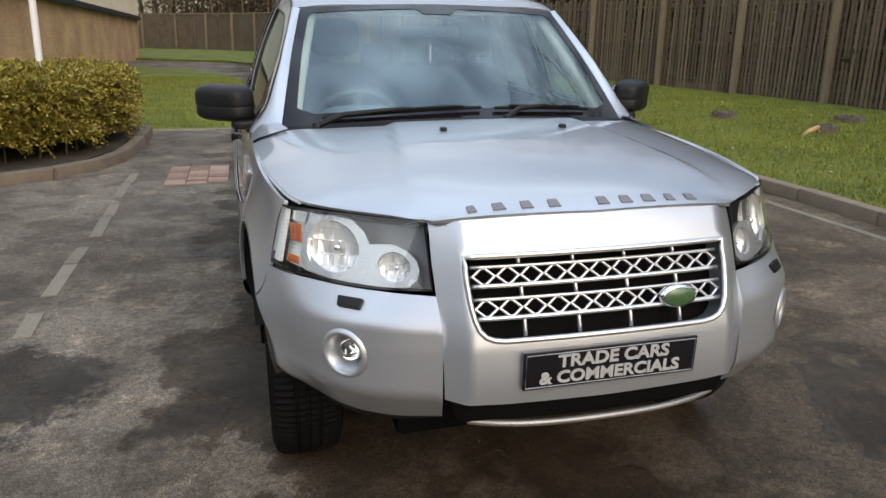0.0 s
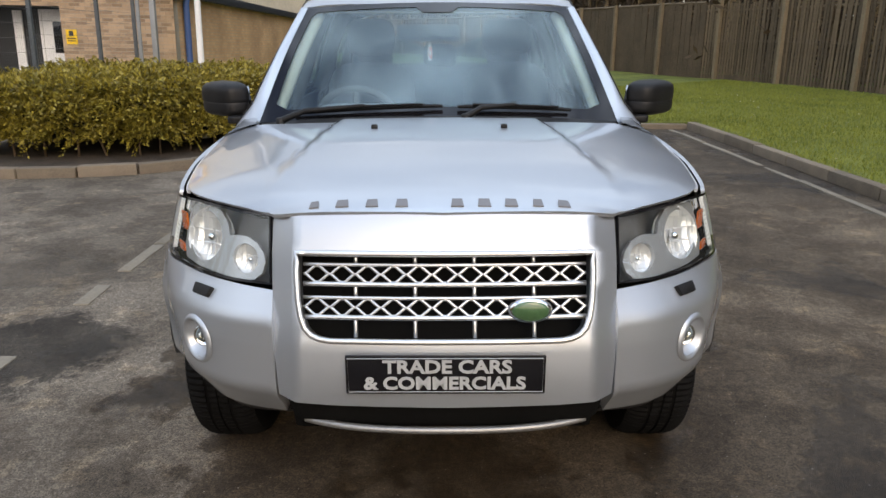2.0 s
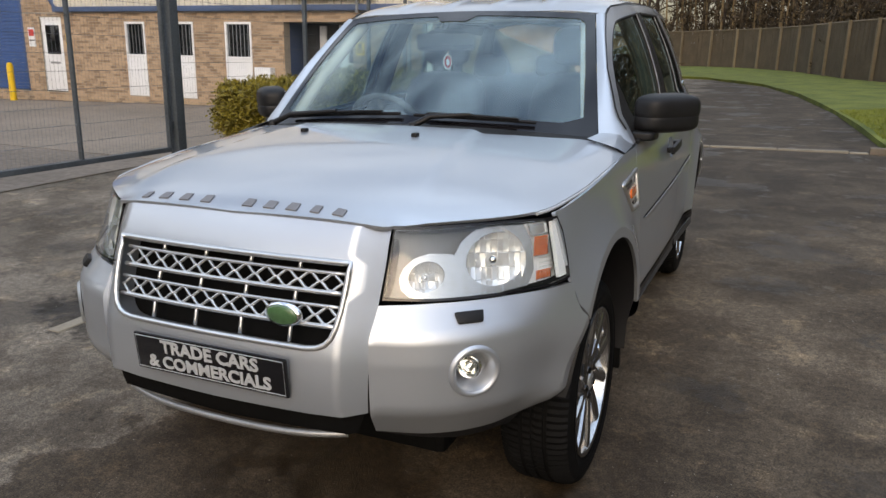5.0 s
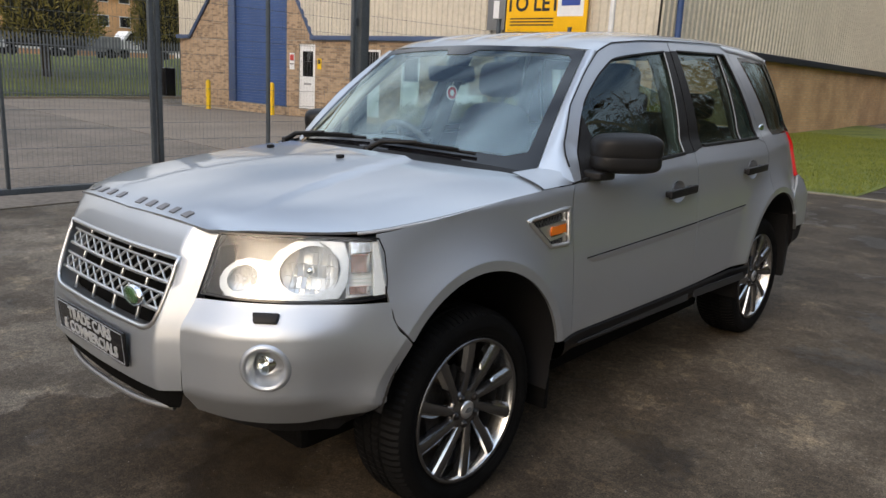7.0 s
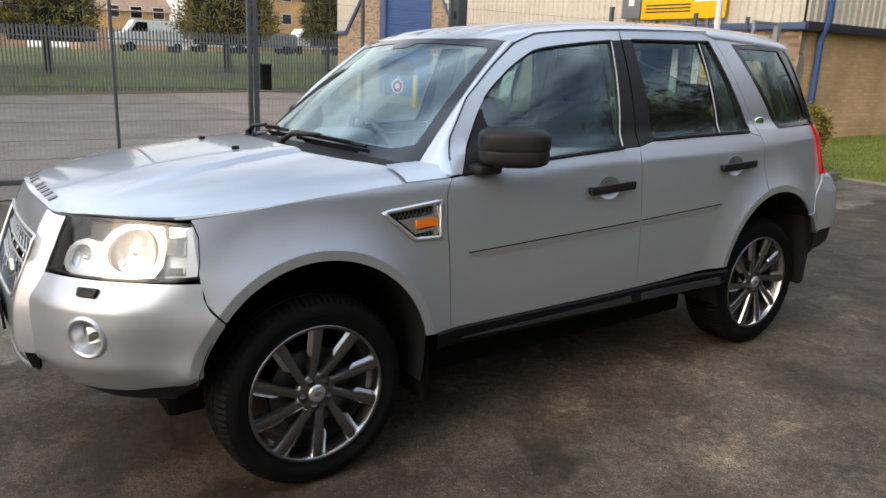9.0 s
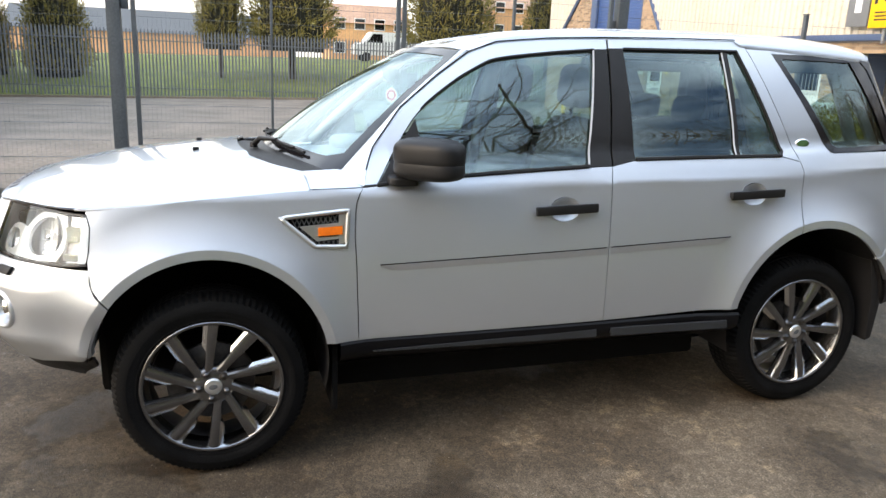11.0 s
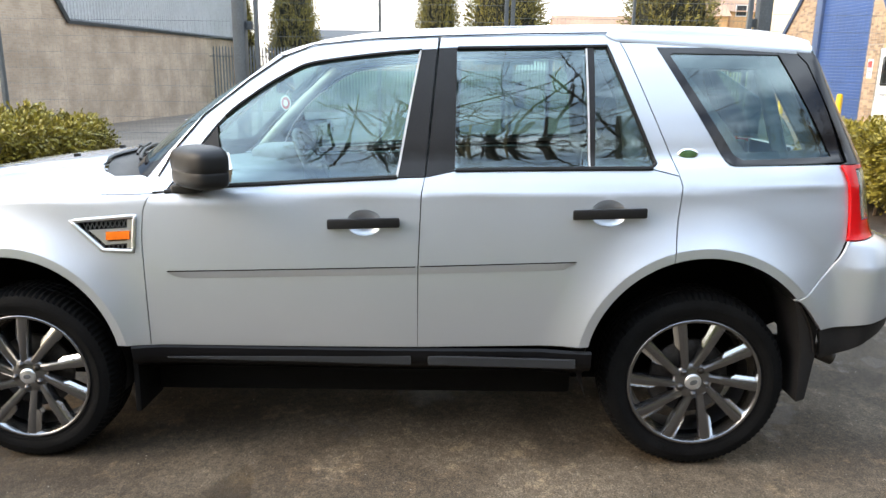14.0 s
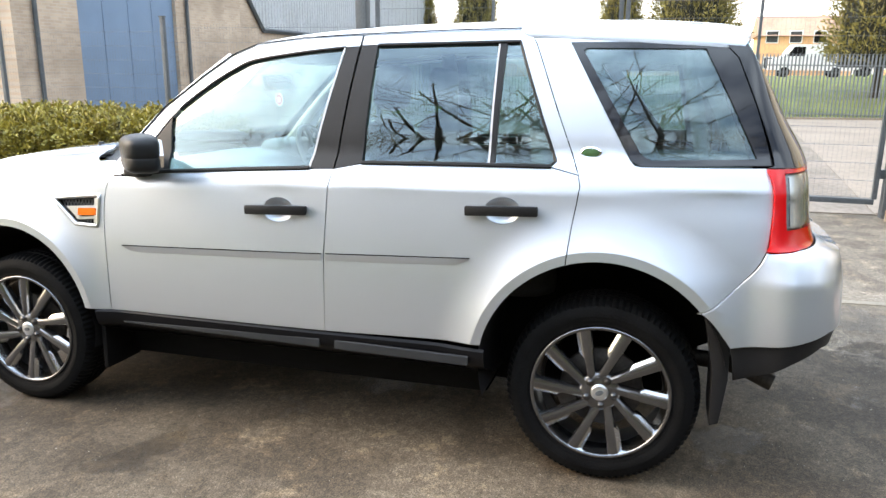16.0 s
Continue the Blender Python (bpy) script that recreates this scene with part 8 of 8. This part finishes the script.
# ---- the car: trim ----
HANG = (-0.033, 0.877, 1.413)
for k, sgn in enumerate(BOTH):
    # wing vent
    w = wings[k]
    v, f = tube([(sgn * (float(side_x(y, z)) + 0.001), y, z) for y, z in dense(VENT, 0.02)], 0.009, 8, closed=True)
    vent = obj("wing_vent", v, f, SATIN, w, "silver-framed side vent with an amber marker", smooth=True)
    # vent's inner shade, a near-black sheet behind the mesh
    panel("vent_back", VENT, on_side, (1, 0, 0), DARK, w, "near-black sheet for the shade behind the vent mesh", sides=(sgn,), lift=-0.020, gap=-0.004)
    verts, faces = [], []
    for i in range(14):
        y0 = 0.27 + 0.0175 * i
        for a, b in (((y0, 0.885), (y0 + 0.07, 1.025)), ((y0 + 0.07, 0.885), (y0, 1.025))):
            seg = [p for p in dense([a, b], 0.008, False) if inside(np.array([p[0]]), np.array([p[1]]), VENT)[0]]
            if len(seg) > 2:
                verts, faces = merge((verts, faces), tube([(sgn * (float(side_x(y, z)) - 0.010), y, z) for y, z in (seg[0], seg[-1])], 0.0022, 4))
    tagged(obj("vent_mesh", verts, faces, GREYTRIM, w, "dark grey mesh"), kind="stuff")
    panel("vent_blade", [(0.330, 0.966), (0.502, 0.978), (0.500, 0.966), (0.345, 0.953)], on_side, (1, 0, 0), SATIN, w, sides=(sgn,), lift=-0.002, gap=0)
    panel("vent_blade", [(0.380, 0.922), (0.500, 0.930), (0.499, 0.920), (0.392, 0.911)], on_side, (1, 0, 0), SATIN, w, sides=(sgn,), lift=-0.002, gap=0)
    panel("vent_end", [(0.478, 1.008), (0.502, 1.010), (0.494, 0.898), (0.474, 0.898)], on_side, (1, 0, 0), SATIN, w, sides=(sgn,), lift=-0.006, gap=0)
    panel("vent_fill", [(0.345, 0.953), (0.40, 0.957), (0.40, 0.924), (0.380, 0.922)], on_side, (1, 0, 0), SATIN, w, sides=(sgn,), lift=-0.004, gap=0)
    panel("side_marker", [(0.398, 0.961), (0.488, 0.966), (0.487, 0.934), (0.396, 0.930)], on_side, (1, 0, 0), AMBER, w, "amber side marker lamp", sides=(sgn,), lift=0.003, gap=0)
    # handles
    for dr, y, z in ((fdoors[k], 1.385, 1.003), (rdoors[k], 2.290, 1.040)):
        x = float(side_x(y, z))
        v, f = lathe([(0.0, 1.0), (-0.010, 0.86), (-0.018, 0.55), (-0.020, 0.01)], 32)
        obj("handle_recess", [(sgn * (x + a), y + b * 0.066, z + c * 0.049) for a, b, c in v], f if sgn > 0 else [q[::-1] for q in f], PAINT, dr, "silver scooped recess", smooth=True)
        bm = bmesh.new()
        add_box(bm, (0.022, -0.135, -0.019), (0.040, 0.135, 0.019), 0.008)
        add_box(bm, (-0.004, -0.125, -0.013), (0.026, -0.09, 0.013), 0.005)
        add_box(bm, (-0.004, 0.09, -0.013), (0.026, 0.125, 0.013), 0.005)
        for q in bm.verts:
            q.co.x -= 0.10 * q.co.y ** 2 * 2
            q.co += Vector((x - 0.002, y, z + 0.002 + q.co.y * 0.03))
            q.co.x *= sgn
        if sgn < 0:
            bmesh.ops.reverse_faces(bm, faces=bm.faces[:])
        part("door_handle", bm, BLACK, dr, "black bar door handle", smooth=True)
    # rubbing strips: a ledge fading into the door below; a near-black tube paints its shadow line
    for dr, (y0, z0), (y1, z1) in ((fdoors[k], (0.628, 0.810), (1.575, 0.837)), (rdoors[k], (1.594, 0.8385), (2.175, 0.857))):
        ys = np.linspace(y0, y1, 24)
        zs = np.linspace(z0, z1, 24)
        drop = 0.026 * np.clip(np.minimum((ys - y0) / 0.05 if y0 < 1 else 1.0, (y1 - ys) / 0.05 if y1 > 2 else 1.0), 0.12, 1)
        top = [(float(side_x(y, z)) + 0.0065, y, z) for y, z in zip(ys, zs)]
        low = [(float(side_x(y, z - q)) + 0.0008, y, z - q) for y, z, q in zip(ys, zs, drop)]
        back = [(x - 0.010, y, z + 0.001) for x, y, z in top]
        strip("rubbing_strip", top, low, PAINT, dr, "silver rubbing strip", out=(1, 0, 0), cols=4, sides=(sgn,))
        strip("strip_ledge", back, top, PAINT, dr, out=(0, 0, 1), cols=2, sides=(sgn,))
        tube_part("strip_gap", [(sgn * (x - 0.0045), y, z + 0.0022) for x, y, z in top], 0.0022, DARK, dr, sides=6)
    # pillar badge
    x = float(side_x(2.59, 1.249))
    v, f = lathe([(0.0, 1.0), (0.004, 0.95), (0.006, 0.80)], 28)
    obj("badge_rim", [(sgn * (x + a - 0.0 + 0.40 * -c * 0.0) , 2.59 + b * 0.039, 1.249 + c * 0.022) for a, b, c in v], f, CHROME, quarters[k], "small oval badge rim", smooth=True)
    v, f = lathe([(0.004, 0.86), (0.0065, 0.6), (0.007, 0.01)], 28)
    obj("badge_face", [(sgn * (x + a), 2.59 + b * 0.039, 1.249 + c * 0.022) for a, b, c in v], f, GREEN, quarters[k], "plain green oval badge", smooth=True)
    # mirror
    mir = new("door_mirror")
    mir.parent = car
    mir["label"] = "black door mirror on a short arm"

    turn_m = Matrix.Translation((0.948, 0.797, 0.010)) @ Matrix.Rotation(radians(48), 4, "Z")

    def housing(lo, hi, e, taper, m=turn_m):
        """A rounded shell, lower and narrower towards its front."""
        bm = bmesh.new()
        bmesh.ops.create_cube(bm, size=2.0)
        bmesh.ops.subdivide_edges(bm, edges=bm.edges[:], cuts=9, use_grid_fill=True)
        c, h = (Vector(lo) + Vector(hi)) / 2, (Vector(hi) - Vector(lo)) / 2
        for q in bm.verts:
            w = q.co / (abs(q.co.x) ** e + abs(q.co.y) ** e + abs(q.co.z) ** e) ** (1 / e)
            k = 0.5 - 0.5 * w.y
            q.co = m @ (c + Vector((w.x * h.x * (1 - 0.16 * k), w.y * h.y, w.z * h.z * (1 - taper * k))))
            q.co.x *= sgn
        if sgn < 0:
            bmesh.ops.reverse_faces(bm, faces=bm.faces[:])
        return bm
    part("housing", housing((-0.150, -0.070, 1.160), (0.148, 0.066, 1.288), 3.4, 0.16), BLACK, mir, "matt black upper shell", smooth=True)
    part("lower_shell", housing((-0.148, -0.068, 1.122), (0.145, 0.065, 1.224), 3.4, 0.16), BLACK, mir, "matt black lower shell", smooth=True)
    part("arm", housing((0.800, 0.665, 1.108), (0.925, 0.775, 1.150), 5.0, 0.1, Matrix()), BLACK, mir, smooth=True)
    gm = [turn_m @ Vector((x, 0.066, z)) for x, z in ((-0.095, 1.152), (0.095, 1.152), (0.112, 1.200), (0.095, 1.260), (-0.095, 1.260), (-0.112, 1.200))]
    rear = turn_m.to_3x3() @ Vector((0, 0.004, 0))
    gv6 = [p + rear for p in gm] + [p - rear * 3 for p in gm]
    gf6 = [tuple(range(6)), tuple(range(11, 5, -1))] + [(i, (i + 1) % 6 + 0, (i + 1) % 6 + 6, i + 6) for i in range(6)]
    obj("mirror_glass", [(sgn * p.x, p.y, p.z) for p in gv6], [f[::-1] if sgn > 0 else f for f in gf6], CHROME, mir, "mirror glass")

# washer nozzles, cowl and wipers
for x in (-0.228, 0.222):
    bm = bmesh.new()
    z = float(on_bonnet(x, -0.04)[2])
    add_box(bm, (x - 0.011, -0.055, z - 0.004), (x + 0.011, -0.028, z + 0.013), 0.005)
    part("washer_nozzle", bm, BLACK, bonnet, "small black washer nozzle", smooth=True)
cowl_a = [(x, 0.125 + 0.21 * (abs(x) / 0.72) ** 2, float(on_bonnet(x, 0.12)[2]) - 0.018 - 0.03 * (abs(x) / 0.72) ** 4) for x in np.linspace(-0.74, 0.74, 25)]
cowl_b = [tuple(float(c) for c in on_screen(x / 0.74, 0.02)) for x in np.linspace(-0.74, 0.74, 25)]
strip("cowl", cowl_a, cowl_b, BLACK, car, "black plastic cowl under the windscreen", bulge=-0.012)


def wiper(base, tip_u, tip_v, from_u, from_v):
    root = new("wiper")
    root.parent = car
    root["label"] = "black windscreen wiper lying at the foot of the glass"
    blade = [Vector([float(c) for c in on_screen(u, v)]) + Vector((0, -0.012, 0.016)) for u, v in zip(np.linspace(from_u, tip_u, 9), np.linspace(from_v, tip_v, 9))]
    tube_part("blade", blade, 0.0075, BLACK, root, sides=6)
    tube_part("spoiler", [p + Vector((0, -0.012, 0.010)) for p in blade[1:-1]], 0.006, BLACK, root, sides=6)
    mid = blade[4] + Vector((0, -0.014, 0.014))
    tube_part("arm", [Vector(base), Vector(base).lerp(mid, 0.3) + Vector((0, 0, 0.022)), mid], [0.014, 0.011, 0.008], BLACK, root, sides=8)
    v, f = lathe([(-0.012, 0.018), (0.010, 0.017), (0.014, 0.010), (0.015, 0.001)], 16)
    obj("spindle_cap", [Vector((b, c, a)) + Vector(base) for a, b, c in v], f, BLACK, root, smooth=True)


wiper((-0.62, 0.32, 1.165), 0.02, 0.055, -0.80, 0.03)
wiper((0.10, 0.205, 1.19), 0.72, 0.045, 0.10, 0.05)

# ---- the car: cabin ----
cabin = new("cabin")
cabin.parent = car
cabin["label"] = "dark cabin with five seats, dashboard and pale roof lining"


def cushion(name, lo, hi, mat, m, puff=0.18):
    bm = bmesh.new()
    bmesh.ops.create_cube(bm, size=2.0)
    bmesh.ops.subdivide_edges(bm, edges=bm.edges[:], cuts=5, use_grid_fill=True)
    c, h = (Vector(lo) + Vector(hi)) / 2, (Vector(hi) - Vector(lo)) / 2
    for q in bm.verts:
        w = q.co.copy()
        e = 4.0
        ln = (abs(w.x) ** e + abs(w.y) ** e + abs(w.z) ** e) ** (1 / e)
        w = w / max(ln, 1e-6)
        q.co = m @ (c + Vector((w.x * h.x, w.y * h.y, w.z * h.z)))
    return part(name, bm, mat, cabin, smooth=True)


for x in (-0.37, 0.37):
    cushion("seat_base", (x - 0.25, 1.05, 0.62), (x + 0.25, 1.56, 0.80), CLOTH, Matrix())
    cushion("seat_back", (-0.24, -0.07, 0.0), (0.24, 0.08, 0.62), CLOTH, pose(x, 1.52, 0.74, -14, 0, 0))
    cushion("headrest", (-0.13, -0.05, 0.0), (0.13, 0.06, 0.20), CLOTH, pose(x, 1.66, 1.38, -6, 0, 0))
for x in (-0.42, 0.0, 0.42):
    cushion("rear_headrest", (-0.11, -0.045, 0.0), (0.11, 0.045, 0.15), CLOTH, pose(x, 2.53, 1.28, -8, 0, 0))
for sgn in BOTH:
    panel("window_trim", QWIN, on_side, (1, 0, 0), GREYTRIM, cabin, "dark trim round the quarter window", sides=(sgn,), lift=-0.040, gap=0.002, step=0.05, holes=[[(2.60, 1.580), (2.92, 1.576), (3.07, 1.268), (2.83, 1.262)]])
cushion("rear_bench", (-0.64, 1.98, 0.60), (0.64, 2.48, 0.80), CLOTH, Matrix())
cushion("rear_backrest", (-0.64, -0.07, 0.0), (0.64, 0.07, 0.58), CLOTH, pose(0, 2.44, 0.74, -14, 0, 0))
cushion("dashboard", (-0.70, 0.36, 0.86), (0.70, 0.86, 1.135), DASH, Matrix())
cushion("instrument_hood", (-0.54, 0.62, 1.08), (-0.20, 0.88, 1.19), DASH, Matrix())
ring = pose(-0.37, 0.93, 1.09, -62, 0, 0)
v, f = tube([ring @ Vector((0.185 * math.cos(a), 0.185 * math.sin(a), 0)) for a in np.linspace(0, 2 * math.pi, 41)[:-1]], 0.016, 8, closed=True)
wheel_rim = obj("steering_wheel", v, f, GREYTRIM, cabin, "dark steering wheel", smooth=True)
cushion("wheel_boss", (-0.08, -0.06, -0.03), (0.08, 0.06, 0.02), GREYTRIM, ring)
for a in (0, math.pi, -math.pi / 2):
    v, f = tube([ring @ Vector((0.05 * math.cos(a), 0.05 * math.sin(a), -0.01)), ring @ Vector((0.18 * math.cos(a), 0.18 * math.sin(a), 0))], 0.015, 6)
    obj("wheel_spoke", v, f, GREYTRIM, cabin, smooth=True)
panel("roof_lining", [(x * 0.94, y + (0.04 if y < 1.2 else -0.05)) for x, y in roof_outline], on_roof, (0, 0, 1), BEIGE, cabin, "pale roof lining", lift=-0.045, step=0.12, gap=0)
for sgn in BOTH:
    tube_part("screen_pillar_trim", [(sgn * (float(a) - 0.045), float(b) + 0.045, float(c) - 0.02) for a, b, c in zip(*on_screen(np.full(8, 1.0), np.linspace(0.02, 0.98, 8)))], 0.028, BEIGE, cabin, "cream pillar trim")
    for (y0, z0), (y1, z1), r in (((1.60, 1.10), (1.64, 1.66), 0.042), ((2.42, 1.15), (2.36, 1.64), 0.045), ((2.98, 1.20), (2.90, 1.62), 0.028)):
        tube_part("pillar_trim", [(sgn * (float(side_x(y, z)) - 0.07), y, z) for y, z in dense([(y0, z0), (y1, z1)], 0.1, False)], r, GREYTRIM, cabin)
    for nm, y0, y1 in (("door_card", 0.62, 1.56), ("door_card", 1.64, 2.45), ("side_trim", 2.62, 3.10)):
        panel(nm, [(0.62, 1.13), (1.56, 1.15), (1.56, 0.62), (0.62, 0.62)] if y0 < 1 else [(1.64, 1.18), (2.45, 1.185), (2.45, 0.93), (2.32, 0.80), (2.20, 0.66), (1.64, 0.62)] if y0 < 2 else [(y0, 1.195), (y1, 1.195), (y1, 0.9), (y0, 0.9)], on_side, (1, 0, 0), GREYTRIM, cabin, sides=(sgn,), lift=-0.075, step=0.1)
bm = bmesh.new()
add_box(bm, (-0.62, 2.58, 1.13), (0.62, 3.12, 1.15), 0.008)
part("parcel_cover", bm, GREYTRIM, cabin)
bm = bmesh.new()
add_box(bm, (-0.80, 0.45, 0.52), (0.80, 2.20, 0.56), 0.01)
part("cabin_floor", bm, CLOTH, cabin)
bm = bmesh.new()
add_box(bm, (-0.14, 0.0, -0.038), (0.14, 0.03, 0.038), 0.018, pose(-0.04, 0.86, 1.50, 10, 0, 0))
imir = part("interior_mirror", bm, GLOSSBLACK, cabin, "black interior mirror", smooth=True)
hang = pose(HANG[0], HANG[1], HANG[2], 0, 0, -18)
v, f = lathe([(-0.0015, 0.001), (-0.0015, 0.029), (0.0015, 0.029), (0.0015, 0.001)], 24)
fresh = obj("air_freshener", [hang @ Vector((a, b, c * 1.2)) for a, b, c in v], f, WHITE, cabin, "white oval air freshener on a cord")
v, f = lathe([(0.0018, 0.012), (0.0025, 0.018), (0.0018, 0.024)], 24)
obj("printed_ring", [hang @ Vector((s * a, b, c * 1.2)) for s in (1,) for a, b, c in v], f, SIGNRED, fresh, "faded red print")
tube_part("cord", [(HANG[0], HANG[1] + 0.02, 1.48), (HANG[0], HANG[1], HANG[2] + 0.034)], 0.0012, WHITE, cabin, sides=5)

# lettering of the board
text_mesh("lettering", "TO LET", 0.50, INK, board, pose(0.80, -0.024, 3.12, 90, 0, 0), offset=0.012)

# the far side stands a little further out than the near one; the measured near side is kept
def spread(x, y):
    return x - float(np.interp(y, [-0.9, 0.8], [0.0, 0.034])) * (1 - x / 0.9)


for ob in car.children_recursive:
    if ob.name.startswith("wheel") and ob.parent is car:
        ob.location.x = spread(ob.location.x, ob.location.y)
    elif ob.type == "MESH" and not (ob.parent.name.startswith("wheel") or (ob.parent.parent and ob.parent.parent.name.startswith("wheel"))):
        for v in ob.data.vertices:
            v.co.x = spread(v.co.x, v.co.y)
